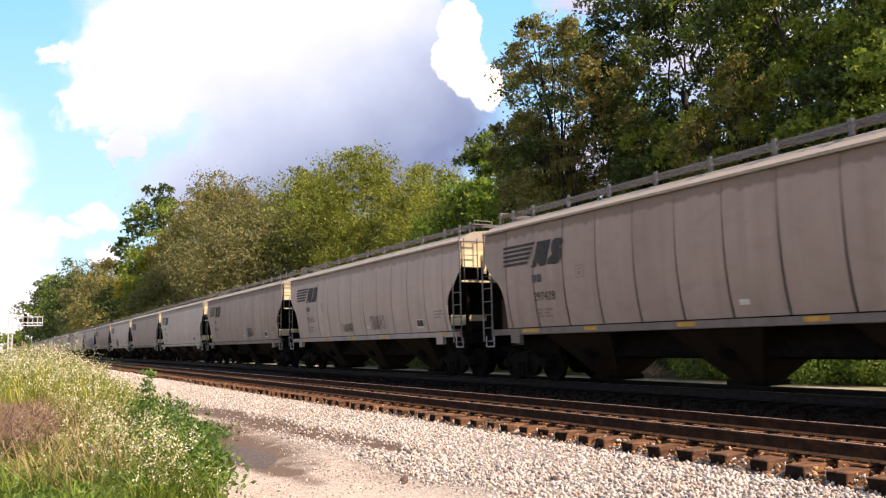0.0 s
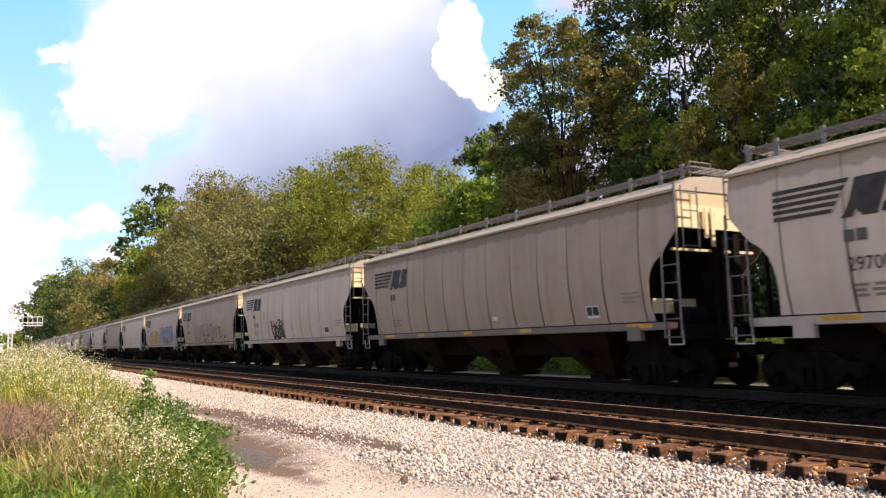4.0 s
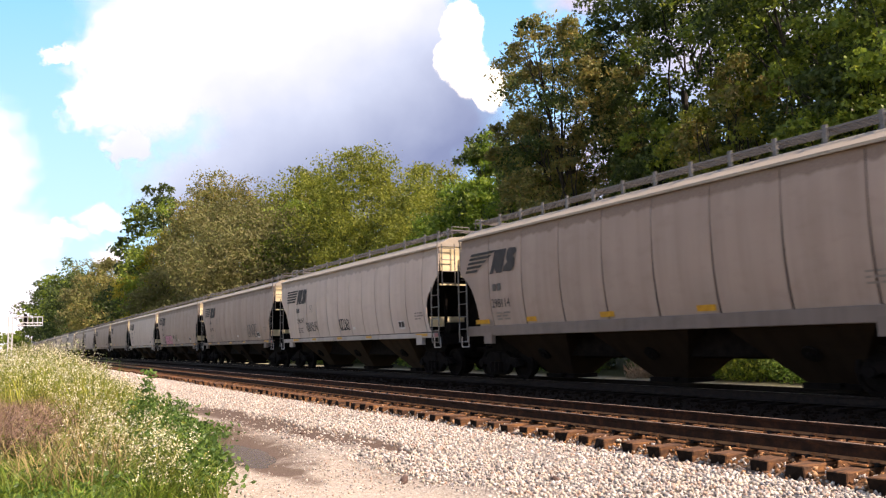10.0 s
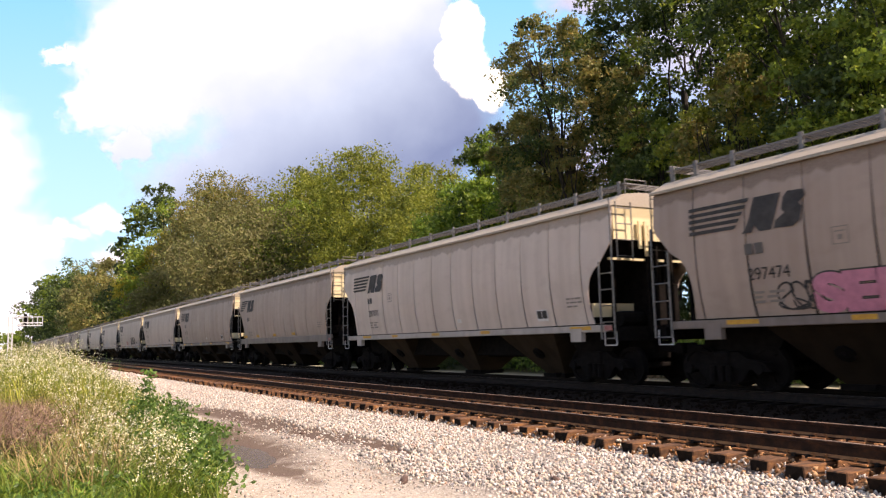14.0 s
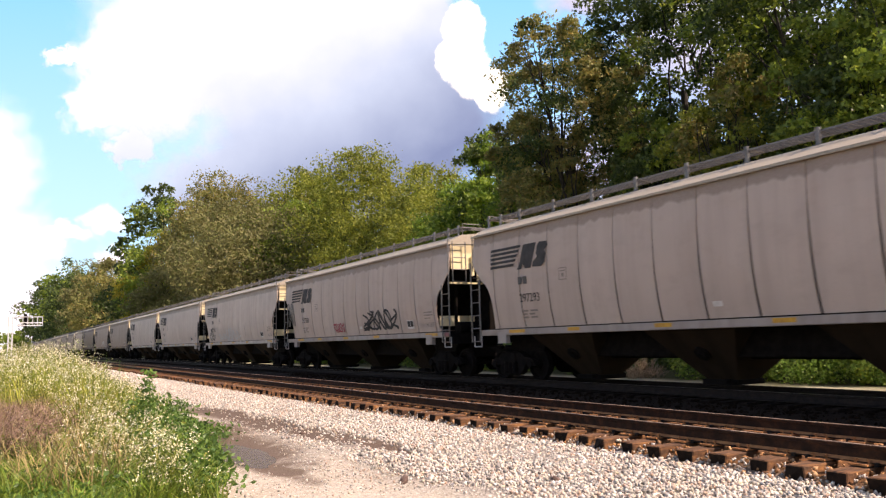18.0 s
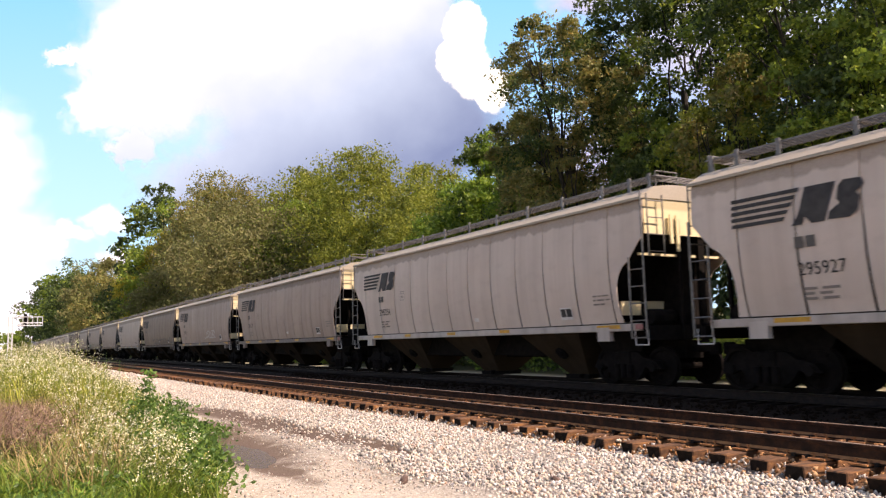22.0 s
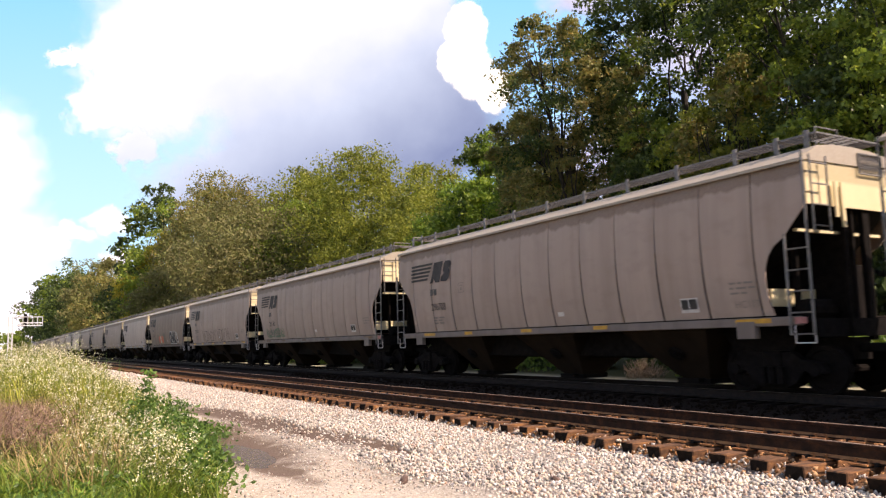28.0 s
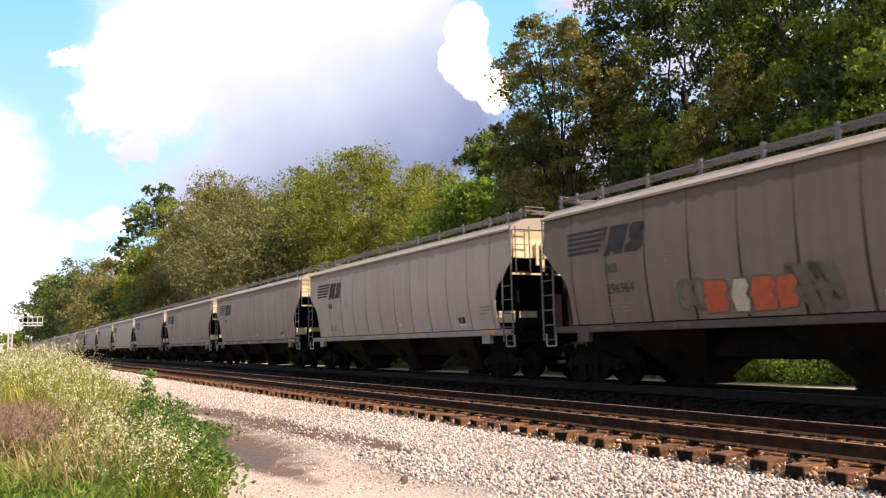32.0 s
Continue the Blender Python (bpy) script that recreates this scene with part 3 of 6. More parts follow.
    bm = bmesh.new()
    xo = L + 2.42 if kind == "A" else L + 1.75
    decal(bm, [(xo - 0.06, 3.12), (xo + 0.16, 3.12), (xo + 0.22, 3.26), (xo + 0.34, 3.12), (xo + 0.60, 3.12), (xo + 0.84, 3.80), (xo + 0.24, 3.80), (xo + 0.12, 3.4), (xo + 0.02, 3.2)])
    drape(bm)
    part("block_mark", bm, BLACK, car, "slanted black block")
    bm = bmesh.new()
    decal(bm, [(xo + 0.66, 3.14), (xo + 1.06, 3.12), (xo + 1.20, 3.22), (xo + 1.27, 3.46), (xo + 1.20, 3.54), (xo + 1.34, 3.66), (xo + 1.30, 3.78), (xo + 0.98, 3.80), (xo + 0.88, 3.70), (xo + 0.84, 3.48), (xo + 0.90, 3.40), (xo + 0.70, 3.28)])
    drape(bm)
    part("block_mark", bm, BLACK, car, "slanted black block with rounded corners")
    # reporting bars and small data bars
    bm = bmesh.new()
    nx = L + 2.25 if kind == "A" else L + 1.7
    nz = 2.70 if kind == "A" else 2.6
    for q in (nx + 0.14, nx + 0.37):
        decal(bm, [(q, nz), (q + 0.18, nz), (q + 0.18, nz + 0.21), (q, nz + 0.21)])
    drape(bm)
    part("initial_stencil", bm, FAINT, car)
    bm = bmesh.new()
    for r_, (zz, ww) in enumerate(((1.93, 0.6), (1.84, 0.45), (1.75, 0.55))):
        decal(bm, [(nx + 0.2, zz), (nx + 0.2 + ww * 0.45, zz), (nx + 0.2 + ww * 0.45, zz + 0.05), (nx + 0.2, zz + 0.05)])
        decal(bm, [(nx + 0.3 + ww * 0.45, zz), (nx + 0.3 + ww, zz), (nx + 0.3 + ww, zz + 0.05), (nx + 0.3 + ww * 0.45, zz + 0.05)])
    drape(bm)
    part("data_stencil", bm, STENCIL, car)
    bm = bmesh.new()
    for zz, runs in ((2.15, ((0, 0.16), (0.2, 0.3), (0.34, 0.56))), (2.05, ((0, 0.1), (0.15, 0.4), (0.44, 0.6))), (1.95, ((0, 0.22), (0.26, 0.4)))):
        for p, q in runs:
            decal(bm, [(E - 1.78 + p, zz), (E - 1.78 + q, zz), (E - 1.78 + q, zz + 0.04), (E - 1.78 + p, zz + 0.04)])
    drape(bm)
    part("data_stencil", bm, STENCIL, car)
    # reflectors
    for a, b in ((1.8, 2.55), (4.4, 4.85), (7.4, 7.9), (10.4, 10.9), (14.6, 15.4)):
        if a > 2 * E - 1:
            continue
        bm = bmesh.new()
        if kind == "A":
            box(bm, L + a, L + b, -1.576, -1.569, 1.36, 1.45)
        else:
            decal(bm, [(L + a - 1.1, 1.66), (L + b - 1.1, 1.66), (L + b - 1.1, 1.79), (L + a - 1.1, 1.79)])
        if kind == "B":
            drape(bm)
        part("reflector", bm, YELLOW, car, "faded yellow reflector")
    if kind == "A":
        bm = bmesh.new()
        bx, bz = L + 4.2, 2.68
        for q in ((0, 0.32, 0, 0.02), (0, 0.32, 0.30, 0.32), (0, 0.02, 0.02, 0.30), (0.30, 0.32, 0.02, 0.30), (0.06, 0.26, 0.22, 0.245), (0.11, 0.20, 0.08, 0.17)):
            decal(bm, [(bx + q[0], bz + q[2]), (bx + q[1], bz + q[2]), (bx + q[1], bz + q[3]), (bx + q[0], bz + q[3])])
        drape(bm)
        part("outlined_box_stencil", bm, STENCIL, car)
        bm = bmesh.new()
        decal(bm, [(L + 9.0, 1.74), (L + 9.24, 1.74), (L + 9.24, 1.85), (L + 9.0, 1.85)])
        drape(bm)
        part("label_plate", bm, WHITE, car, "small white label plate")
        bm = bmesh.new()
        decal(bm, [(E - 3.11, 1.64), (E - 2.63, 1.64), (E - 2.63, 1.95), (E - 3.11, 1.95)])
        drape(bm)
        plate_ob = part("consolidated_plate", bm, WHITE, car, "white-bordered black stencil square")
        bm = bmesh.new()
        decal(bm, [(E - 3.08, 1.71), (E - 2.89, 1.71), (E - 2.89, 1.92), (E - 3.08, 1.92)])
        decal(bm, [(E - 2.86, 1.71), (E - 2.66, 1.71), (E - 2.66, 1.92), (E - 2.86, 1.92)])
        drape(bm, 0.040)
        part("stencil_square", bm, BLACK, plate_ob)
    return car


# ---- the train: couplings at the start of the clip ----
SPEED = 15.47
S13 = -20.449 + 0.73            # the first coupling that is in view
KIND = {6: "B", 5: "B", 0: "B"}         # by the coupling at the wagon's leading end
CARS = []
# paint tone, stencilled number and markings, by coupling
BOOK = {
    15: ("taupe", ""), 14: ("taupe", "297428"), 13: ("grey", "295930"), 12: ("taupe", "294801"), 11: ("light", "297000"), 10: ("taupe", ""), 9: ("light", "297035"), 8: ("taupe", "297601"), 7: ("grey", "296513"),
    6: ("light", "298283"), 5: ("taupe", "298114"), 4: ("light", "296997"), 3: ("taupe", "297954"), 2: ("taupe", "297474"), 1: ("light", "297071"), 0: ("taupe", ""),
    -1: ("taupe", "297251"), -2: ("grey", "297293"), -3: ("grey", "297363"), -4: ("light", "295042"), -5: ("light", "295927"), -6: ("light", "295254"), -7: ("taupe", "296529"),
    -8: ("taupe", "297808"), -9: ("brown", ""), -10: ("grey", "296722"), -11: ("taupe", "296708"), -12: ("taupe", "296183"), -13: ("taupe", "297348"), -14: ("brown", "296964"), -15: ("grey", ""), -16: ("taupe", ""),
}


def couplings():
    out, x = {}, S13
    for n in range(13, -38, -1):
        out[n] = x
        x -= 16.2 if n in (6, 5) else 16.4 if n == 0 else 17.66 if n > 0 else 17.73 if n > -8 else 17.78
    out[6] += 0.2
    out[14] = out[13] + PITCH_A
    out[15] = out[14] + PITCH_A
    return out


CLASS_CODE = {-3: "HC117", -4: "HC114", -11: "HC117"}
COUPLE = couplings()
PROTO = {k: build_car(k) for k in "AB"}


def make_train():
    rng = random.Random(7)
    used = set()
    for n in range(15, -35, -1):
        kind = KIND.get(n, "A")
        x = (COUPLE[n] + COUPLE[n - 1]) / 2
        if kind not in used:
            used.add(kind)
            car = PROTO[kind]
        else:
            car = copy_thing(PROTO[kind], pose(0, 0, 0))
        car.matrix_basis = pose(x, FAR_C, 0)
        CARS.append((car, n, x))
        tone = BOOK[n][0] if n in BOOK else rng.choice(("grey", "taupe", "taupe", "light", "brown"))
        for o in car.children:
            if o.data and o.data.materials and o.data.materials[0] == PAINT["grey"]:
                o.material_slots[0].link = "OBJECT"
                o.material_slots[0].material = PAINT[tone]
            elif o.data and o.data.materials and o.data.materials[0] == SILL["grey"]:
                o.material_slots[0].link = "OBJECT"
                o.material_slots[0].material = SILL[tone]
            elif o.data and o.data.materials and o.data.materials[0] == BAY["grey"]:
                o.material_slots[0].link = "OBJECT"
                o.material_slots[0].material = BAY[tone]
            elif o.name.startswith("reflector") and (n in (-12, -9, 12) or tone == "brown"):
                o.material_slots[0].link = "OBJECT"
                o.material_slots[0].material = FADED
                o["label"] = "dirty brown reflector"
    for car, n, x in CARS:
        kind = KIND.get(n, "A")
        E = (PITCH_A if kind == "A" else PITCH_B) / 2 - 0.69
        if n in BOOK and BOOK[n][1]:
            if kind == "A":
                number_decal(BOOK[n][1], -E + 2.4, 2.2, 0.335, car, stretch=0.92)
                if n in CLASS_CODE:
                    number_decal(CLASS_CODE[n], E - 1.72, 1.68, 0.2, car, STENCIL, "class_code")
            else:
                number_decal(BOOK[n][1], -E + 1.72, 2.12, 0.36, car, stretch=0.86)


make_train()


# ---- sprayed markings on single wagons ----
def spray(name, color):
    m = mat(name, color, 0.6)
    noise_mix(m, [tuple(c * 0.7 for c in color), color], 6.0)
    return m


SPRAY = {"yellow": spray("spray_yellow", (0.66, 0.46, 0.10)), "cream": spray("spray_cream", (0.68, 0.60, 0.42)), "blue": spray("spray_blue", (0.16, 0.30, 0.50)), "sky": spray("spray_light_blue", (0.38, 0.50, 0.62)),
         "red": spray("spray_red", (0.50, 0.07, 0.10)), "pink": spray("spray_pink", (0.66, 0.24, 0.34)), "purple": spray("spray_purple", (0.28, 0.15, 0.38)), "white": spray("spray_white", (0.66, 0.64, 0.62)),
         "orange": spray("spray_orange", (0.72, 0.13, 0.05)), "char": spray("spray_charcoal", (0.075, 0.064, 0.057)), "black": BLACK, "grey": spray("spray_faded_black", (0.13, 0.115, 0.105)), "green": spray("spray_faded_green", (0.16, 0.24, 0.15)), "rust": spray("spray_faded_red", (0.26, 0.13, 0.11)), "olive": spray("spray_olive", (0.17, 0.15, 0.10))}


def ribbon(bm, pts, w, lift=0.0):
    """A stroke of width w along points (x, z)."""
    pts = [Vector((p[0], p[1])) for p in pts]
    left, right = [], []
    for k, p in enumerate(pts):
        d = (pts[min(k + 1, len(pts) - 1)] - pts[max(k - 1, 0)])
        d = d.normalized() if d.length else Vector((1, 0))
        nrm = Vector((-d.y, d.x)) * (w * (0.5 if 0 < k < len(pts) - 1 else 0.3))
        left.append(p + nrm)
        right.append(p - nrm)
    lv = [bm.verts.new((p.x, -lift, p.y)) for p in left]
    rv = [bm.verts.new((p.x, -lift, p.y)) for p in right]
    for k in range(len(pts) - 1):
        bm.faces.new((rv[k], rv[k + 1], lv[k + 1], lv[k]))


def tag(car, x0, x1, z0, z1, color, seed, signs=5, w=0.045, name="spray_tag", label="sprayed scrawl"):
    """A row of looping strokes that fill the given box."""
    rng = random.Random(seed)
    bm = bmesh.new()
    step = (x1 - x0) / signs
    for k in range(signs):
        cx = x0 + step * (k + 0.5)
        for s in range(2):
            pts, n = [], 24
            ph, a, b = rng.uniform(0, 6), rng.choice((1, 1.5, 2)), rng.choice((0.5, 1, 1.5))
            for j in range(n):
                f = j / (n - 1)
                pts.append((cx + step * 0.55 * math.sin(ph + a * f * 4.2), (z0 + z1) / 2 + (z1 - z0) * 0.5 * math.cos(ph * 1.3 + b * f * 5.0)))
            ribbon(bm, pts, w, 0.001 * s)
    drape(bm, 0.03)
    return part(name, bm, SPRAY[color], car, label)


def upright_strokes(car, x0, x1, z0, z1, color, seed, signs=8, w=0.07):
    """Thin straight-sided strokes set side by side like tall hand lettering."""
    rng = random.Random(seed)
    step = (x1 - x0) / signs
    bm = bmesh.new()
    for k in range(signs):
        a, b = x0 + step * k, x0 + step * (k + 0.72)
        m = (a + b) / 2
        kind = rng.randrange(4)
        zt = z1 + rng.uniform(-0.08, 0.08)
        if kind == 0:
            ribbon(bm, [(a, z0), (a + 0.02, zt), (m, (z0 + zt) / 2), (b, zt), (b + 0.02, z0)], w)
        elif kind == 1:
            ribbon(bm, [(a, zt), (m, (z0 + zt) / 2), (b, zt)], w)
            ribbon(bm, [(m, (z0 + zt) / 2), (m - 0.03, z0)], w, 0.001)
        elif kind == 2:
            ribbon(bm, [(a, z0), (m, zt), (b, z0)], w)
            ribbon(bm, [(a + 0.1, z0 + 0.25), (b - 0.1, z0 + 0.27)], w, 0.001)
        else:
            ribbon(bm, [(a, z0), (a, zt), (b - 0.05, zt - 0.1), (b, (z0 + zt) / 2), (b - 0.08, z0 + 0.05), (a, z0)], w)
    drape(bm, 0.03)
    return part("hand_lettering", bm, SPRAY[color], car, "faded tall sprayed strokes")


def piece(car, x0, x1, z0, z1, fill, edge, halo, seed, signs=4, accent=None):
    """A painted piece: a halo, edged angular blocks, and accents."""
    rng = random.Random(seed)
    if halo:
        # loose clouds of paint round the letters
        count = 4 * signs
        for k in range(count):
            bm = bmesh.new()
            cx = x0 + (x1 - x0) * (k + rng.uniform(0.2, 0.8)) / count
            cz = z0 + (z1 - z0) * (rng.uniform(0.72, 0.98) if k % 3 else rng.uniform(0.15, 0.5))
            r = (z1 - z0) * rng.uniform(0.16, 0.26)
            ring = []
            for j in range(14):
                q = r * rng.uniform(0.78, 1.15)
                ring.append((cx + q * math.cos(j * math.pi / 7), max(1.5, cz + q * math.sin(j * math.pi / 7))))
            decal(bm, ring, 0.0002 * k)
            drape(bm, 0.0255)
            part("spray_halo", bm, SPRAY[halo], car)
    step = (x1 - x0) / signs
    h = z1 - z0
    for k in range(signs):
        eb, fb, ab = bmesh.new(), bmesh.new(), bmesh.new()

        def bar(p, q, w, j):
            """An edged bar with cut ends from p to q."""
            p, q = Vector(p), Vector(q)
            d = (q - p).normalized()
            nrm = Vector((-d.y, d.x))
            cut = rng.uniform(-0.5, 0.5) * w
            for bm_, ww, ext in ((eb, w * 0.5 + 0.035, 0.035), (fb, w * 0.5, 0.0)):
                pts = [p - nrm * ww - d * ext, q - nrm * ww + d * (ext + cut), q + nrm * ww + d * (ext - cut), p + nrm * ww - d * ext]
                decal(bm_, [(v.x, max(1.5, v.y)) for v in pts], 0.0012 * j)
            if accent and rng.random() < 0.5:
                c = p.lerp(q, rng.uniform(0.2, 0.8))
                decal(ab, [tuple(c + Vector((math.cos(i), math.sin(i))) * w * rng.uniform(0.18, 0.42)) for i in (0, 1, 2, 3, 4, 5)], 0.0012 * j)

        a, b_ = x0 + step * (k + 0.08), x0 + step * (k + 0.9)
        lean = 0.16 * h
        w = min(0.32 * h, 0.38 * step)
        j = 3 * k
        bar((a, z0 + 0.1 * h), (a + lean, z1 - 0.08 * h), w, j)
        kind = rng.randrange(3)
        if kind == 0:
            bar((a + lean * 0.6, z1 - 0.12 * h), (b_ + lean * 0.5, z1 - rng.uniform(0.0, 0.2) * h), w, j + 1)
            bar((b_, z0 + 0.12 * h), (b_ + lean * 0.4, z1 - 0.2 * h), w, j + 2)
        elif kind == 1:
            bar((a, z0 + 0.13 * h), (b_ + lean * 0.3, z0 + rng.uniform(0.1, 0.25) * h), w, j + 1)
            bar((a + lean * 0.5, (z0 + z1) / 2), (b_ + lean, (z0 + z1) / 2 + 0.15 * h), w * 0.8, j + 2)
        else:
            bar((a + lean * 0.4, z1 - 0.1 * h), (b_, z0 + 0.12 * h), w, j + 1)
            bar((b_, z0 + 0.1 * h), (b_ + lean, z1 - 0.05 * h), w, j + 2)
        drape(eb, 0.030)
        part("letter_outline", eb, SPRAY[edge], car)
        drape(fb, 0.0306)
        part("sprayed_letter", fb, SPRAY[fill], car, "bright sprayed lettering block")
        if accent and ab.verts:
            drape(ab, 0.0312)
            part("letter_accent", ab, SPRAY[accent], car)
        else:
            ab.free()


def sprayed_block(car, x0, x1, z0, z1, fill, edge, seed):
    """A fat uneven letter block with a dark outline."""
    rng = random.Random(seed)
    pts = [(x0, z0), (x1 - 0.05, z0 + rng.uniform(-0.03, 0.05)), (x1, z0 + 0.2), (x1 - 0.08, (z0 + z1) / 2), (x1 + 0.03, z1 - 0.15), (x1 - 0.04, z1), (x0 + 0.05, z1 + rng.uniform(-0.05, 0.05)), (x0 - 0.06, (z0 + z1) / 2)]
    c = Vector(((x0 + x1) / 2, (z0 + z1) / 2))
    bm = bmesh.new()
    decal(bm, [tuple(c + (Vector(p) - c) * 1.12) for p in pts])
    drape(bm, 0.030)
    part("letter_outline", bm, SPRAY[edge], car)
    bm = bmesh.new()
    decal(bm, pts)
    drape(bm, 0.0312)
    part("sprayed_letter", bm, SPRAY[fill], car, "sprayed letter block")


def sill_scrawl(car, x0, x1):
    """Small dark capitals scribbled along the side sill."""
    rng = random.Random(31)
    bm = bmesh.new()
    x = x0
    while x < x1:
        for k in range(2):
            a, b = rng.uniform(1.33, 1.44), rng.uniform(1.33, 1.44)
            u, v = x + rng.uniform(0, 0.05), x + rng.uniform(0.05, 0.1)
            d = Vector((v - u, b - a)).normalized() * 0.009
            bm.faces.new([bm.verts.new(p) for p in ((u + d.y, -1.5725, a - d.x), (v + d.y, -1.5725, b - d.x), (v - d.y, -1.5725, b + d.x), (u - d.y, -1.5725, a + d.x))])
        x += 0.12
    part("sill_scrawl", bm, BLACK, car)


def word_piece(car, body, x0, x1, z0, z1, fill, edge, label="", fat=(0.09, 0.045)):
    """Fat sprayed capitals with an outline, fitted to a box."""
    ref = text_mesh(body, 1.0, 0.05)
    xs, ys = [v.co.x for v in ref.vertices], [v.co.y for v in ref.vertices]
    lo, hi, bot, top = min(xs), max(xs), min(ys), max(ys)
    bpy.data.meshes.remove(ref)
    for name, wide, m, lift in (("word_outline", fat[0], edge, 0.031), ("word_fill", fat[1], fill, 0.0325)):
        me = text_mesh(body, 1.0, wide)
        bm = bmesh.new()
        bm.from_mesh(me)
        bpy.data.meshes.remove(me)
        for v in bm.verts:
            v.co = Vector((x0 + (v.co.x - lo) / (hi - lo) * (x1 - x0), 0, max(1.5, z0 + (v.co.y - bot) / (top - bot) * (z1 - z0))))
        drape(bm, lift)
        part(name, bm, SPRAY[m], car, label if name == "word_fill" else "")


def scrawled_word(car, L):
    """Tall hand-sprayed capitals across the lower side."""
    bm = bmesh.new()
    for k, pts in enumerate(([(L + 5.1, 1.54), (L + 4.64, 2.68), (L + 5.47, 1.72), (L + 5.51, 2.8), (L + 6.08, 1.52)],
                             [(L + 6.04, 2.66), (L + 6.5, 2.01), (L + 6.88, 2.76)], [(L + 6.46, 1.52), (L + 6.95, 2.57)],
                             [(L + 7.64, 1.52), (L + 7.21, 2.62), (L + 7.79, 2.73), (L + 7.96, 2.4), (L + 7.53, 2.05), (L + 8.15, 2.03), (L + 8.24, 1.76), (L + 7.64, 1.52)],
                             [(L + 8.71, 1.52), (L + 8.86, 2.77), (L + 9.41, 1.87)], [(L + 8.58, 1.95), (L + 9.39, 2.03)],
                             [(L + 9.75, 1.62), (L + 9.6, 2.6), (L + 9.95, 2.72), (L + 10.25, 2.6), (L + 10.42, 2.3), (L + 10.4, 1.95), (L + 10.2, 1.7), (L + 9.75, 1.62)],
                             [(L + 10.75, 2.62), (L + 10.85, 1.85)], [(L + 11.1, 2.62), (L + 11.2, 1.85)], [(L + 11.35, 2.45), (L + 11.6, 2.6), (L + 11.5, 1.75)],
                             [(L + 11.9, 2.3), (L + 12.1, 2.5), (L + 12.3, 2.4), (L + 12.25, 2.15), (L + 11.95, 1.78), (L + 12.6, 1.85)])):
        ribbon(bm, pts, 0.14, 0.0008 * k)
    drape(bm, 0.032)
    part("hand_lettering", bm, SPRAY["char"], car, "faded tall sprayed letters MYBAD")


def markings():
    by = {n: car for car, n, x in CARS}
    E = PITCH_A / 2 - 0.69
    L = -E
    tag(by[12], L + 9.8, L + 10.9, 1.72, 2.2, "black", 4, 5, 0.03)
    tag(by[13], L + 9.4, L + 10.6, 1.7, 2.2, "rust", 5, 4, 0.035)
    tag(by[13], L + 6.5, L + 7.6, 1.68, 2.0, "olive", 6, 5, 0.03)
    tag(by[9], L + 5.6, L + 7.5, 1.53, 2.5, "black", 7, 4, 0.085)
    tag(by[9], L + 5.7, L + 7.4, 1.6, 2.2, "black", 107, 3, 0.06)
    sill_scrawl(by[9], L + 10.3, L + 12.5)
    scrawled_word(by[8], L)
    piece(by[7], L + 0.7, L + 2.2, 1.6, 2.2, "cream", "pink", "pink", 9, 3, "purple")
    piece(by[7], L + 3.4, L + 8.0, 1.55, 2.6, "yellow", "black", "purple", 10, 4, "orange")
    piece(by[7], L + 8.5, L + 14.2, 1.55, 2.85, "blue", "black", "red", 11, 5, "pink")
    tag(by[4], L + 3.6, L + 5.0, 1.8, 2.2, "grey", 12, 5, 0.04)
    tag(by[4], L + 7.65, L + 8.65, 1.75, 2.2, "black", 13, 4, 0.045)
    tag(by[3], L + 11.4, L + 13.2, 1.7, 2.4, "grey", 14, 4, 0.04)
    word_piece(by[2], "SEKO", L + 3.75, L + 6.6, 1.52, 2.2, "pink", "char", "pink sprayed capitals with a black outline", (0.11, 0.075))
    tag(by[2], L + 3.0, L + 3.9, 1.6, 2.1, "black", 16, 3, 0.04)
    tag(by[2], L + 7.0, L + 7.5, 1.95, 2.2, "black", 116, 3, 0.04)
    tag(by[2], L + 7.95, L + 8.55, 1.72, 2.2, "olive", 117, 2, 0.07)
    tag(by[-3], L + 0.35, L + 1.4, 2.1, 3.2, "grey", 17, 3, 0.06)
    tag(by[-3], L + 6.3, L + 7.4, 1.68, 2.02, "red", 19, 4, 0.045)
    tag(by[-3], L + 9.4, L + 12.4, 1.7, 2.4, "black", 20, 6, 0.09)
    tag(by[-4], L + 1.6, L + 2.6, 1.62, 2.35, "black", 22, 2, 0.06)
    tag(by[-4], L + 4.0, L + 5.9, 1.66, 2.0, "white", 21, 5, 0.05)
    tag(by[-4], L + 5.95, L + 7.1, 1.55, 2.3, "white", 121, 2, 0.09)
    tag(by[-4], L + 7.2, L + 8.8, 1.65, 2.15, "white", 122, 4, 0.05)
    tag(by[-8], L + 9.6, L + 12.0, 1.8, 2.3, "white", 23, 4, 0.05)
    tag(by[-9], L + 6.2, L + 12.9, 1.6, 2.0, "grey", 24, 8, 0.045)
    tag(by[-9], L + 14.0, L + 15.2, 1.62, 2.3, "grey", 124, 2, 0.06)
    tag(by[-12], L + 1.8, L + 4.6, 1.62, 2.05, "green", 25, 7, 0.05)
    upright_strokes(by[-13], L + 4.5, L + 11.8, 1.58, 2.3, "black", 26, 9, 0.055)
    for x0, w in ((5.3, 0.55), (6.0, 0.35), (6.45, 0.5), (7.0, 0.4)):
        sprayed_block(by[-14], L + x0, L + x0 + w, 1.62, 2.25, "cream" if w < 0.4 else "orange", "olive", int(x0 * 10))
    tag(by[-14], L + 4.6, L + 5.3, 1.7, 2.35, "olive", 127, 2, 0.07)
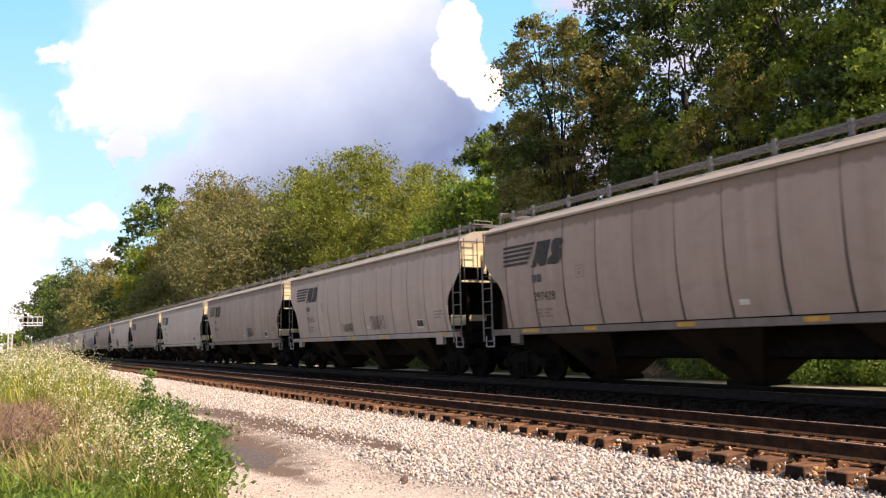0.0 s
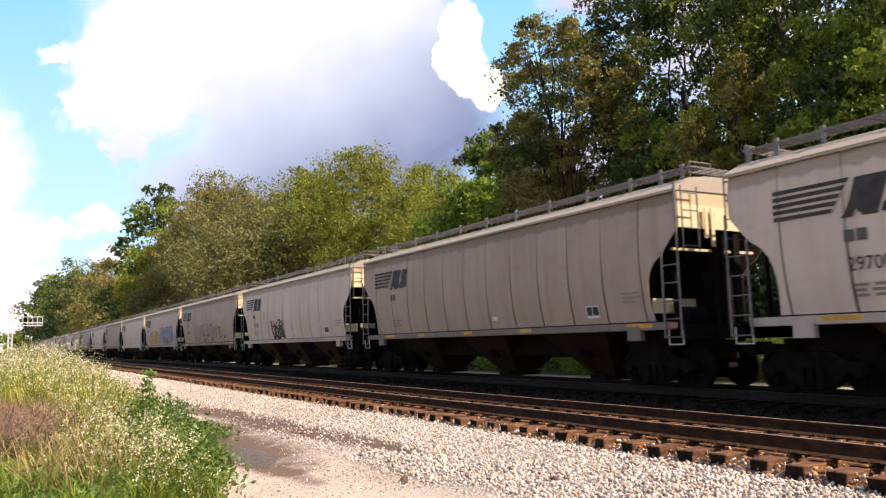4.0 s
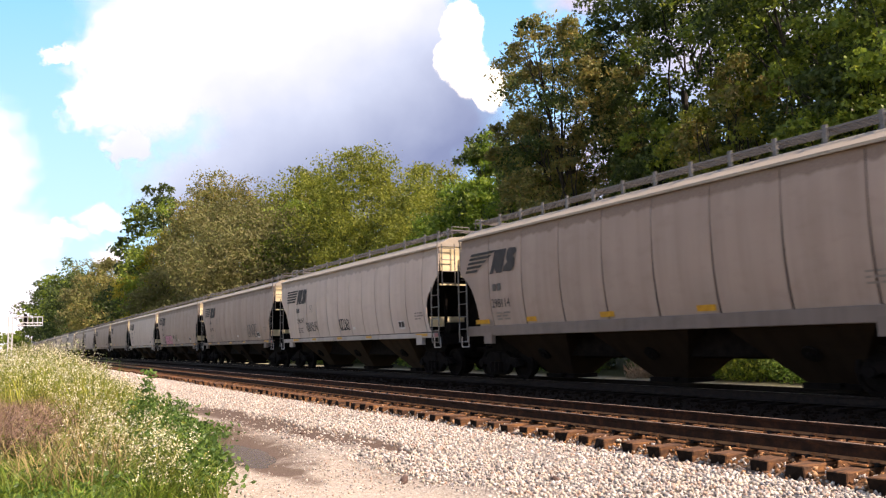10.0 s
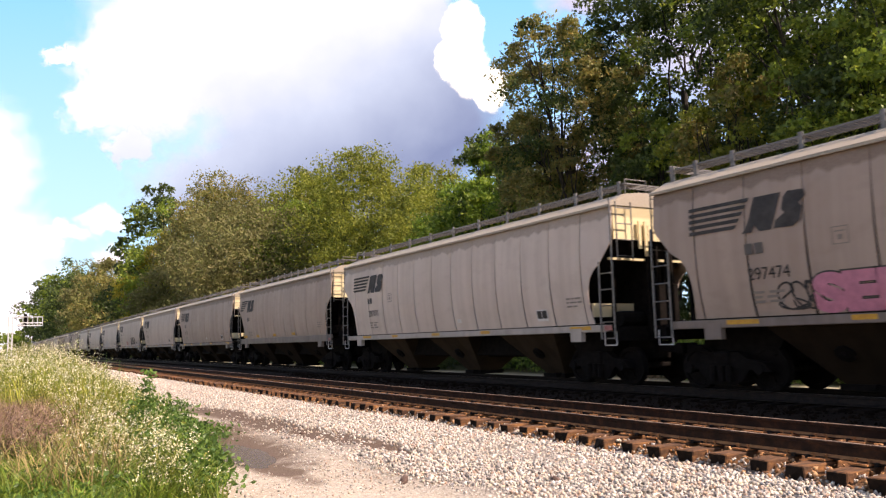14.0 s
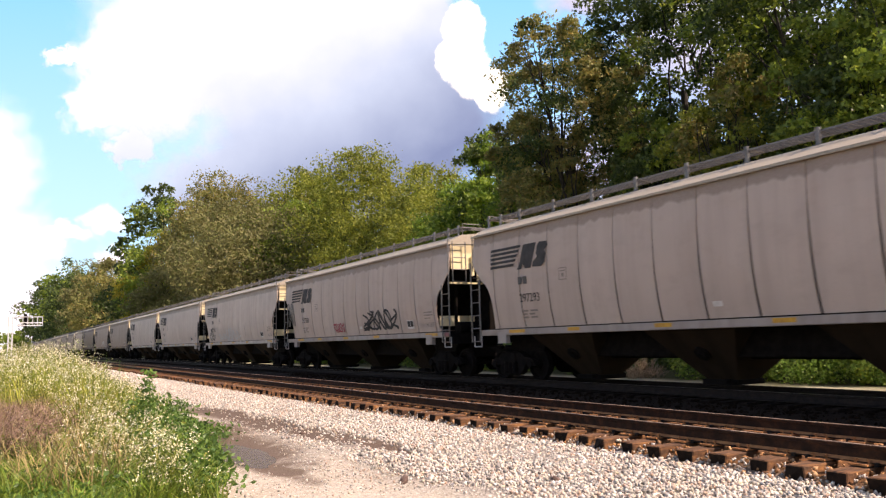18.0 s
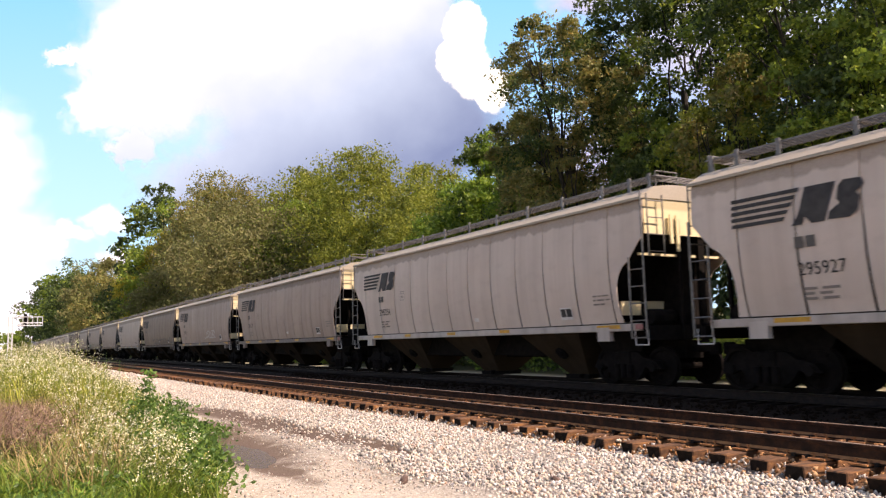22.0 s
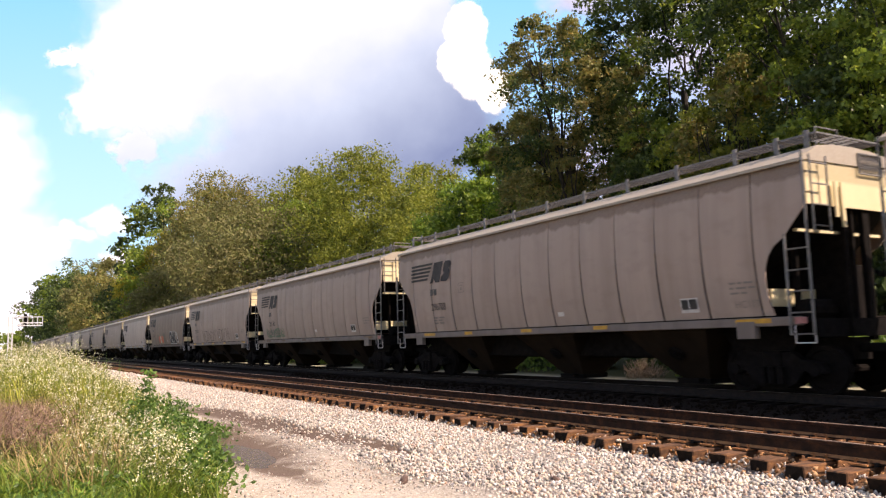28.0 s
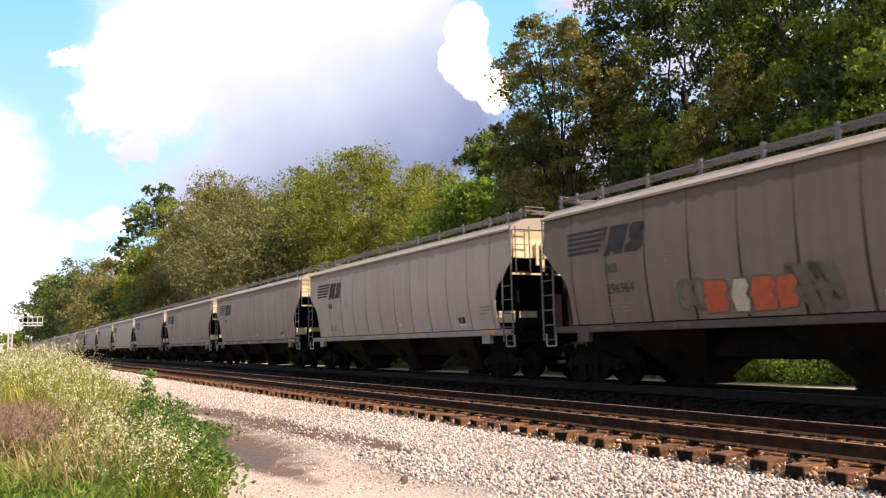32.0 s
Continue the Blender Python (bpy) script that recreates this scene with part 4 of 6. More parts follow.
    tag(by[-14], L + 7.3, L + 8.2, 1.6, 2.4, "olive", 128, 2, 0.2)
    word_piece(by[-14], "CHAL", L + 10.2, L + 12.7, 1.6, 2.5, "black", "white", "black sprayed capitals with a white outline", (0.13, 0.09))
    tag(by[-14], L + 12.75, L + 13.6, 1.95, 2.45, "white", 28, 2, 0.035)


markings()


# ---- track bed pieces ----
def rand_rot(n, rng):
    """n random rotation matrices."""
    q = rng.normal(size=(n, 4))
    q /= np.linalg.norm(q, axis=1, keepdims=True)
    w, x, y, z = q.T
    return np.stack([np.stack([1 - 2 * (y * y + z * z), 2 * (x * y - z * w), 2 * (x * z + y * w)], -1),
                     np.stack([2 * (x * y + z * w), 1 - 2 * (x * x + z * z), 2 * (y * z - x * w)], -1),
                     np.stack([2 * (x * z - y * w), 2 * (y * z + x * w), 1 - 2 * (x * x + y * y)], -1)], -2)


ICO_V = np.array([(0, 0, 1), (0.894, 0, 0.447), (0.276, 0.851, 0.447), (-0.724, 0.526, 0.447), (-0.724, -0.526, 0.447), (0.276, -0.851, 0.447),
                  (0.724, 0.526, -0.447), (-0.276, 0.851, -0.447), (-0.894, 0, -0.447), (-0.276, -0.851, -0.447), (0.724, -0.526, -0.447), (0, 0, -1)])
ICO_F = np.array([(0, 1, 2), (0, 2, 3), (0, 3, 4), (0, 4, 5), (0, 5, 1), (1, 6, 2), (2, 7, 3), (3, 8, 4), (4, 9, 5), (5, 10, 1),
                  (6, 7, 2), (7, 8, 3), (8, 9, 4), (9, 10, 5), (10, 6, 1), (6, 11, 7), (7, 11, 8), (8, 11, 9), (9, 11, 10), (10, 11, 6)])


OCT_V = np.array([(1, 0, 0), (-1, 0, 0), (0, 1, 0), (0, -1, 0), (0, 0, 1), (0, 0, -1)], float)
OCT_F = np.array([(0, 2, 4), (2, 1, 4), (1, 3, 4), (3, 0, 4), (2, 0, 5), (1, 2, 5), (3, 1, 5), (0, 3, 5)])


def chips(name, P, size, material, rng):
    """Small sharp-edged stones."""
    n = len(P)
    V = OCT_V[None] * np.stack([rng.uniform(0.8, 1.5, n), rng.uniform(0.7, 1.2, n), rng.uniform(0.6, 1.0, n)], -1)[:, None] + rng.uniform(-0.35, 0.35, (n, 6, 3))
    V = np.einsum("nij,nkj->nki", rand_rot(n, rng), V) * size[:, None, None] + P[:, None]
    F = OCT_F[None] + (np.arange(n) * 6)[:, None, None]
    return arrays_ob(name, V.reshape(-1, 3), F.reshape(-1, 3), material)


def stones(name, P, size, material, rng, flat=0.75):
    n = len(P)
    V = ICO_V[None] * (1 + rng.uniform(-0.32, 0.28, (n, 12, 1))) * np.stack([rng.uniform(0.8, 1.3, n), rng.uniform(0.7, 1.1, n), rng.uniform(0.55, 0.95, n)], -1)[:, None]
    V = np.einsum("nij,nkj->nki", rand_rot(n, rng), V) * size[:, None, None]
    V = V + P[:, None]
    F = ICO_F[None] + (np.arange(n) * 12)[:, None, None]
    return arrays_ob(name, V.reshape(-1, 3), F.reshape(-1, 3), material)


STONE = mat("ballast_stone", (0.45, 0.41, 0.37), 0.9)


def island_ramp(m, colors, extra_scale=None, hue=None):
    """Colour by piece, with a fine grain on top."""
    n, l, b = nodes_of(m)
    g = n.new("ShaderNodeNewGeometry")
    ramp = n.new("ShaderNodeValToRGB")
    e = ramp.color_ramp.elements
    while len(e) < len(colors):
        e.new(0.5)
    for k, c in enumerate(colors):
        e[k].position, e[k].color = k / (len(colors) - 1), (*c, 1)
    l.new(g.outputs["Random Per Island"], ramp.inputs[0])
    out = ramp.outputs[0]
    if extra_scale:
        tc = n.new("ShaderNodeTexCoord")
        t = n.new("ShaderNodeTexNoise")
        t.inputs["Scale"].default_value, t.inputs["Detail"].default_value = extra_scale, 4
        l.new(tc.outputs["Object"], t.inputs["Vector"])
        r = n.new("ShaderNodeMapRange")
        r.inputs["From Min"].default_value, r.inputs["From Max"].default_value = 0.3, 0.7
        r.inputs["To Min"].default_value, r.inputs["To Max"].default_value = 0.72, 1.18
        l.new(t.outputs["Fac"], r.inputs[0])
        mx = n.new("ShaderNodeVectorMath")
        mx.operation = "SCALE"
        l.new(out, mx.inputs[0])
        l.new(r.outputs[0], mx.inputs["Scale"])
        out = mx.outputs[0]
    l.new(out, b.inputs["Base Color"])
    return out


island_ramp(STONE, [(0.14, 0.13, 0.12), (0.72, 0.66, 0.56), (0.37, 0.32, 0.26), (0.82, 0.77, 0.69), (0.57, 0.40, 0.29), (0.26, 0.255, 0.24), (0.77, 0.70, 0.57), (0.42, 0.41, 0.38), (0.64, 0.54, 0.38), (0.86, 0.82, 0.75), (0.47, 0.30, 0.21), (0.54, 0.51, 0.45), (0.24, 0.22, 0.20), (0.68, 0.62, 0.53)], 25.0)
# stone between the tracks, the train's shadow put into its colour
SHADESTONE = mat("shade_dark_ballast_stone", (0.05, 0.045, 0.04), 0.95, 0.0, 0.03)
island_ramp(SHADESTONE, [(0.008, 0.005, 0.003), (0.018, 0.011, 0.007), (0.011, 0.007, 0.004), (0.030, 0.019, 0.012)], 25.0)


RSTONE = mat("rusty_ballast_stone", (0.2, 0.12, 0.07), 0.95, 0.0, 0.2)
island_ramp(RSTONE, [(0.14, 0.068, 0.038), (0.42, 0.205, 0.082), (0.22, 0.115, 0.06), (0.56, 0.34, 0.18), (0.32, 0.145, 0.058)], 25.0)


DAMP = ((-19.2, 4.85, 2.7, 0.5, 0.04), (-16.0, 4.95, 2.6, 0.5, 0.0), (-13.4, 5.12, 2.4, 0.46, 0.04), (-11.3, 5.3, 1.5, 0.26, 0.0), (-16.4, 4.1, 1.7, 0.4, 0.05), (-13.2, 3.55, 2.9, 0.8, -0.03), (-10.6, 3.35, 1.5, 0.3, 0.0))


def damp(x, y):
    """Below one inside the damp marks on the road."""
    d = [np.hypot((x - cx) / rx, (y - cy - (x - cx) * lean) / ry) for cx, cy, rx, ry, lean in DAMP]
    return np.min(d, axis=0)


def weed_edge(x):
    """y of the border between verge and road."""
    return np.interp(-x, [4, 9, 11, 16, 29, 48, 100, 400], [1.9, 2.2, 2.6, 3.3, 4.2, 4.9, 5.6, 6])


def gz(x, y):
    return ground_z(x, y)


def build_ballast():
    rng = np.random.RandomState(11)
    groups = []
    # dense shoulder along the track, sparse on the road
    for x0, x1, y0, y1, n, s0, s1, sparse in ((-15, 1.5, 4.4, 7.15, 40000, 0.012, 0.031, 0), (-42, -15, 4.6, 7.15, 27000, 0.016, 0.030, 0),
                                              (-18, 0, 2.2, 5.2, 15000, 0.006, 0.018, 1), (-90, -42, 5.2, 7.15, 4500, 0.045, 0.08, 0), (-16, 1.5, 7.0, 7.6, 4200, 0.013, 0.028, 2)):
        x, y = rng.uniform(x0, x1, n), rng.uniform(y0, y1, n)
        if sparse == 2:
            keep = rng.rand(n) < np.clip((7.7 - y) / 0.6, 0, 1)
            x, y = x[keep], y[keep]
        elif sparse:
            keep = rng.rand(n) < np.clip((y - 2.0) / 2.2, 0.3, 1)
            x, y = x[keep], y[keep]
        else:
            keep = rng.rand(n) < np.clip((y - y0) / 0.9 + 0.15, 0, 1)
            x, y = x[keep], y[keep]
        keep = (damp(x, y) + rng.uniform(-0.35, 0.35, len(x)) > 1.0) | (rng.rand(len(x)) < 0.10)
        keep &= np.hypot((x + 12.5) / 2.0, (y - 3.42) / 0.5) > 0.95
        x, y = x[keep], y[keep]
        s = rng.uniform(s0, s1, len(x))
        z = gz(x, y) + s * rng.uniform(0.1, 1.1, len(x))
        groups.append((np.stack([x, y, z], -1), s))
    P = np.concatenate([g[0] for g in groups])
    S = np.concatenate([g[1] for g in groups])
    tagged(chips("ballast_stones", P, S, STONE, rng), "loose pale crushed stone ballast", "ballast", kind="stuff")
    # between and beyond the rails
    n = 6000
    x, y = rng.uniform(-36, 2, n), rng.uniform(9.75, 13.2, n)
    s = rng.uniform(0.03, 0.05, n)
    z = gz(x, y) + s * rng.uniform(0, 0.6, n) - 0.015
    tagged(chips("shaded_ballast", np.stack([x, y, z], -1), s, SHADESTONE, rng), "ballast between the tracks with the train's shade in its colour", "ballast", kind="stuff")
    n = 9000
    x, y = rng.uniform(-32, 2, n), rng.uniform(7.1, 9.8, n)
    s = rng.uniform(0.018, 0.036, n)
    z = gz(x, y) + s * rng.uniform(0, 0.8, n) + 0.012
    tagged(chips("rusty_ballast", np.stack([x, y, z], -1), s, RSTONE, rng), "rust-stained ballast round the ties", "ballast", kind="stuff")
    # a few dark loose stones on the road
    for x, y, s in ((-8.34, 4.27, 0.075), (-13.6, 4.9, 0.06), (-7.0, 5.5, 0.06)):
        ob = stones("loose_stone", np.array([[x, y, gz(x, y) + 0.02]]), np.array([s]), BROWNSTONE, rng)
        tagged(ob, "single dark brown stone lying on gravel", "stone", "loose stones")


BROWNSTONE = mat("brown_stone", (0.12, 0.075, 0.06), 0.85)
noise_mix(BROWNSTONE, [(0.08, 0.05, 0.04), (0.17, 0.11, 0.085)], 20.0, bump=0.4)
build_ballast()


def leaf_cards(P, size, rng, up=0.0, aspect=0.6):
    """Folded diamond leaves at points P: vertices and quad faces."""
    n = len(P)
    R = rand_rot(n, rng)
    if up:
        R[:, 2, 2] += up
    a, b = R[:, 0], R[:, 1]
    c = np.cross(a, b)
    s = size[:, None]
    v = np.stack([P - a * s * 0.5, P - b * s * 0.5 * aspect + c * s * 0.12, P + a * s * 0.5, P + b * s * 0.5 * aspect + c * s * 0.12], 1)
    return v.reshape(-1, 3), np.arange(n * 4).reshape(n, 4)


def foliage(name, colors, gloss=0.6, trans=0.5):
    """Leaves: colour by leaf, larger patches by noise, some light passing through."""
    m = mat(name, colors[0], gloss)
    out = island_ramp(m, colors, 0.35)
    n, l, b = nodes_of(m)
    t = n.new("ShaderNodeBsdfTranslucent")
    l.new(out, t.inputs["Color"])
    mx = n.new("ShaderNodeMixShader")
    mx.inputs[0].default_value = trans
    l.new(b.outputs[0], mx.inputs[1])
    l.new(t.outputs[0], mx.inputs[2])
    l.new(mx.outputs[0], n["Material Output"].inputs[0])
    return m


BARK = mat("bark", (0.12, 0.09, 0.07), 0.9)
noise_mix(BARK, [(0.016, 0.013, 0.011), (0.036, 0.029, 0.024), (0.07, 0.06, 0.052)], 2.5, stretch=(3, 3, 0.6), bump=0.8, bump_scale=12)
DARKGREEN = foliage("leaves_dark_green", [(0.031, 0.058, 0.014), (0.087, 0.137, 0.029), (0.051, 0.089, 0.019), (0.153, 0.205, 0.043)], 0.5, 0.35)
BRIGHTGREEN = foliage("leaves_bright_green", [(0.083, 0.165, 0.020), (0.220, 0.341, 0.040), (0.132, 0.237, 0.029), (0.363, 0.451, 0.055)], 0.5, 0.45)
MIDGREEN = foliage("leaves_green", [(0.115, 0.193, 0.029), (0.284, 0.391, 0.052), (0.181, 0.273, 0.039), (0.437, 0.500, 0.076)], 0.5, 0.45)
OLIVE = foliage("leaves_olive", [(0.132, 0.156, 0.046), (0.281, 0.284, 0.077), (0.198, 0.204, 0.062), (0.413, 0.347, 0.097), (0.308, 0.220, 0.077)], 0.6, 0.45)
YELLOWGREEN = foliage("leaves_yellow_green", [(0.124, 0.165, 0.022), (0.285, 0.321, 0.040), (0.190, 0.239, 0.029), (0.389, 0.388, 0.052), (0.099, 0.136, 0.025)], 0.6, 0.45)
BROWNLEAF = foliage("leaves_brown_green", [(0.187, 0.181, 0.063), (0.246, 0.225, 0.087), (0.178, 0.209, 0.059), (0.286, 0.247, 0.104), (0.202, 0.236, 0.063)], 0.7, 0.4)
YELLOWLEAF = foliage("leaves_yellow", [(0.420, 0.364, 0.042), (0.560, 0.462, 0.056), (0.280, 0.280, 0.042)])


def limb(bm, a, b, r0, r1, n=6, bend=0.0, rng=random):
    """A tapered, slightly bent branch."""
    a, b = Vector(a), Vector(b)
    d = b - a
    s = d.orthogonal().normalized()
    t = d.normalized().cross(s)
    off = Vector((rng.uniform(-1, 1), rng.uniform(-1, 1), rng.uniform(-0.3, 0.6))) * bend * d.length
    rings = []
    for k in range(4):
        f = k / 3
        p = a + d * f + off * math.sin(math.pi * f)
        r = r0 + (r1 - r0) * f
        rings.append([p + (s * math.cos(j * 2 * math.pi / n) + t * math.sin(j * 2 * math.pi / n)) * r for j in range(n)])
    loft(bm, rings)


def build_tree(x, y, height, radius, leaf, material, label, n_leaves=9000, clumps=70, trunk=0.25, low=0.12, seed=1, category="tree", squash=1.0, shape=1.0, extra=None, gap=0.3, tight=1.0):
    rng = np.random.RandomState(seed)
    pr = random.Random(seed)
    z0 = float(gz(np.array(x), np.array(y))) - 0.1
    if x < -40:
        n_leaves, leaf, gap = int(n_leaves * 1.3), leaf * 1.02, gap + 0.15
    if -135 < x < -58:
        n_leaves, leaf, low, tight = int(n_leaves * 1.25), leaf * 0.80, max(low, 0.27), tight * 1.12
    if x < -180:
        n_leaves, leaf, gap, tight = int(n_leaves * 1.5), leaf * 0.78, 1.0, 1.15
    root = thing("tree", label, category, "trees along the line")
    root.location = (x, y, z0)
    zc = height * (low + 1) / 2
    rz = height * (1 - low) / 2
    C = []
    tries = 0
    while len(C) < clumps and tries < 9000:
        tries += 1
        d = rng.normal(size=3)
        d /= np.linalg.norm(d)
        f = rng.uniform(0.35, 1.0) ** 0.6
        p = d * f
        w = 1.0 if p[2] < 0 else (1 - 0.25 * shape * p[2])
        c = np.array([p[0] * radius * w, p[1] * radius * squash * w, zc + p[2] * rz])
        if noise.noise((c[0] * 0.35 / max(radius, 1) * 4 + seed, c[1] * 0.3, c[2] * 0.25)) < -gap:
            continue
        C.append(c)
    C = np.array(C)
    cr = radius * tight * rng.uniform(0.16, 0.36, len(C))
    # wood
    bm = bmesh.new()
    top = Vector((0.03 * height * pr.uniform(-1, 1), 0, height * 0.62))
    tr = max(0.1, height * 0.016)
    limb(bm, (0, 0, -0.2), top, tr * 1.2, tr * 0.45, 8, 0.03, pr)
    part("trunk", bm, BARK, root)
    bm = bmesh.new()
    order = rng.permutation(len(C))
    for k in order[: min(len(C), 15)]:
        c = Vector(C[k])
        f = pr.uniform(0.3, 0.75) * min(1.0, max(0.35, c.z / (height * 0.8)))
        start = Vector((0, 0, 0)).lerp(top, min(1.0, f))
        limb(bm, start, c, tr * 0.3, tr * 0.06, 5, 0.14, pr)
        for j in range(2):
            limb(bm, start.lerp(c, 0.6), c + Vector((pr.uniform(-1, 1), pr.uniform(-1, 1), pr.uniform(-0.5, 1))) * float(cr[k]), tr * 0.15, tr * 0.04, 4, 0.1, pr)
    part("branching", bm, BARK, root, "bare grey-brown branches")
    # crown
    def crown(name, pick, count, m, lab=""):
        idx = pick[rng.randint(0, len(pick), count)]
        # leaves sit on sprays that cover the upper and outer side of each clump
        sprays = 16
        g = rng.normal(size=(len(C), sprays, 3)) + np.array([0, 0, 0.35])
        g += ((C - np.array([0, 0, zc])) / np.array([radius, radius, rz]))[:, None] * 0.7
        g /= np.linalg.norm(g, axis=2, keepdims=True)
        g *= rng.uniform(0.55, 1.05, (len(C), sprays, 1)) * np.array([1, 1, 0.78])
        P = C[idx] + (g[idx, rng.randint(0, sprays, count)] + rng.normal(0, 0.17, (count, 3)) * np.array([1, 1, 0.7])) * cr[idx][:, None]
        V, F = leaf_cards(P, leaf * rng.uniform(0.6, 1.35, count), rng)
        ob = arrays_ob(name, V, F, m, root)
        if lab:
            ob["label"] = lab
        return ob
    every = np.arange(len(C))
    # sunlit and shaded patches carry that light in their leaf colour
    if extra:
        share, m2, lab2 = extra
        cut = rng.permutation(len(C))
        k = int(len(C) * share)
        crown("crown", cut[k:], int(n_leaves * (1 - share)), material)
        crown("crown_patch", cut[:k], int(n_leaves * share), m2, lab2)
    else:
        crown("crown", every, n_leaves, material)
    return root


def build_trees():
    t = build_tree
    t(-98.0, 36.0, 25.0, 8.0, 0.42, YELLOWGREEN, "yellow-green tree filling the wood's edge", 12000, 110, seed=41, low=0.0, gap=0.6)
    t(-66.0, 38.0, 17.3, 6.4, 0.34, YELLOWGREEN, "yellow-green tree filling the wood's edge", 10000, 90, seed=42, low=0.0, gap=0.6)
    t(-127.0, 30.0, 28.5, 8.5, 0.5, OLIVE, "olive tree filling the wood's edge", 10000, 100, seed=43, low=0.0, gap=0.6)
    t(-54.0, 36.0, 14.5, 5.5, 0.32, MIDGREEN, "green tree filling the wood's edge", 9000, 80, seed=44, low=0.0, gap=0.6)
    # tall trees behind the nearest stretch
    t(-27.6, 32.0, 23.5, 5.4, 0.235, DARKGREEN, "tall dark green broadleaf tree behind the train", 48000, 170, seed=3, low=0.3, extra=(0.2, MIDGREEN, "lighter green leaves with sunlight in their colour"), gap=0.5, tight=0.85)
    t(-18.3, 30.5, 23.0, 5.4, 0.24, DARKGREEN, "tall dark green broadleaf tree with sunlight coloured into its tips", 42000, 150, seed=5, low=0.3, extra=(0.55, MIDGREEN, "lighter green leaves with sunlight in their colour"), gap=0.26, tight=0.85)
    t(-10.5, 29.5, 21.0, 5.4, 0.20, MIDGREEN, "tall green broadleaf tree behind the train", 20000, 110, seed=8, low=0.25, tight=0.8)
    t(-22.5, 38.0, 18.0, 6.0, 0.36, DARKGREEN, "dense dark tree in the second row", 10000, 110, seed=9, low=0.1, gap=0.45)
    t(-14.0, 38.0, 19.0, 7.0, 0.42, DARKGREEN, "dense dark tree in the second row", 9000, 110, seed=10, low=0.1, gap=0.6)
    t(-31.0, 42.0, 13.0, 5.0, 0.34, DARKGREEN, "dense dark tree in the second row", 9000, 80, seed=11, low=0.1, gap=0.5)
    t(-20.9, 27.0, 13.3, 2.6, 0.22, OLIVE, "low yellow-green tree before the tall trees", 12000, 60, seed=12, low=0.45, extra=(0.5, YELLOWGREEN, "yellowing leaves"), shape=0.4)
    t(-32.0, 27.4, 20.6, 4.6, 0.195, OLIVE, "open olive-brown tree with sky showing through", 50000, 180, seed=13, low=0.34, gap=0.6, tight=0.8, extra=(0.3, DARKGREEN, "darker leaves with shade in their colour"), shape=0.2)
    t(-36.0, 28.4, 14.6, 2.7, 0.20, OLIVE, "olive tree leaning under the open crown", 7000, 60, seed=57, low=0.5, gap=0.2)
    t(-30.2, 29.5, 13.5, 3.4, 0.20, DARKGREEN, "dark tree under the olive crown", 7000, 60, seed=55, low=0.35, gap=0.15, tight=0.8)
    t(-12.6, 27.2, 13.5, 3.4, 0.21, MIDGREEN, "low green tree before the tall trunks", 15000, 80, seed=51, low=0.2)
    t(-15.6, 27.6, 15.5, 3.0, 0.21, MIDGREEN, "leaning green tree before the tall trunks", 17000, 80, seed=52, low=0.3, extra=(0.4, DARKGREEN, "darker leaves with shade in their colour"))
    t(-25.4, 27.6, 12.4, 2.8, 0.21, DARKGREEN, "low dark green tree before the tall trunks", 13000, 80, seed=53, low=0.3, extra=(0.3, MIDGREEN, "lighter green leaves with sunlight in their colour"))
    t(-44.5, 31.5, 15.8, 4.6, 0.27, BRIGHTGREEN, "bright green rounded tree behind the train", 26000, 120, seed=14, low=0.3, extra=(0.15, DARKGREEN, "darker leaves with shade in their colour"), shape=0.6)
    t(-38.5, 29.0, 12.5, 3.0, 0.25, BRIGHTGREEN, "green understorey tree behind the train", 12000, 70, seed=56, low=0.2, extra=(0.4, DARKGREEN, "darker leaves with shade in their colour"))
    t(-52.5, 33.0, 13.5, 4.9, 0.26, YELLOWGREEN, "green understorey tree behind the train", 14000, 90, seed=15, low=0.1, extra=(0.4, BRIGHTGREEN, "bright green leaves"))
    under = random.Random(61)
    for k in range(19):
        ux, h = -5.0 - 4.1 * k + under.uniform(-0.8, 0.8), under.uniform(5.5, 8.0)
        t(ux, under.uniform(25.2, 28.0), h, under.uniform(2.3, 3.0), 0.33, DARKGREEN, "low shaded tree in the undergrowth", 3200, 46, seed=70 + k, low=0.0, gap=1.0, tight=1.2)
    t(-69.0, 40.0, 20.0, 5.2, 0.32, YELLOWGREEN, "sparse yellow-green tree behind the train", 10125, 82, seed=16, gap=0.1)
    t(-60.0, 34.0, 13.0, 5.6, 0.29, YELLOWGREEN, "yellow-green understorey tree behind the train", 12150, 90, seed=17, low=0.03)
    t(-79.5, 36.0, 22.8, 7.7, 0.36, YELLOWGREEN, "tall yellow-green tree with a pointed top", 18900, 127, seed=18, low=0.04, shape=1.9)
    t(-73.0, 34.0, 15.0, 6.3, 0.32, YELLOWGREEN, "yellow-green tree behind the train", 12150, 90, seed=19, low=0.03)
    t(-105.0, 38.0, 25.8, 8.1, 0.45, OLIVE, "olive tree turning yellow", 14850, 112, seed=20, low=0.05, extra=(0.4, YELLOWGREEN, "yellowing leaves"))
    t(-92.0, 33.0, 19.0, 6.8, 0.40, MIDGREEN, "dense green tree behind the train", 12150, 90, seed=21, low=0.03, extra=(0.4, DARKGREEN, "darker leaves with shade in their colour"))
    t(-119.0, 30.5, 27.2, 9.0, 0.47, OLIVE, "tall olive-green tree behind the train", 17550, 127, seed=22, low=0.05)
    t(-90.0, 26.5, 16.8, 9.0, 0.40, BROWNLEAF, "broad brownish tree fading in autumn", 20250, 150, seed=23, low=0.02, gap=0.5)
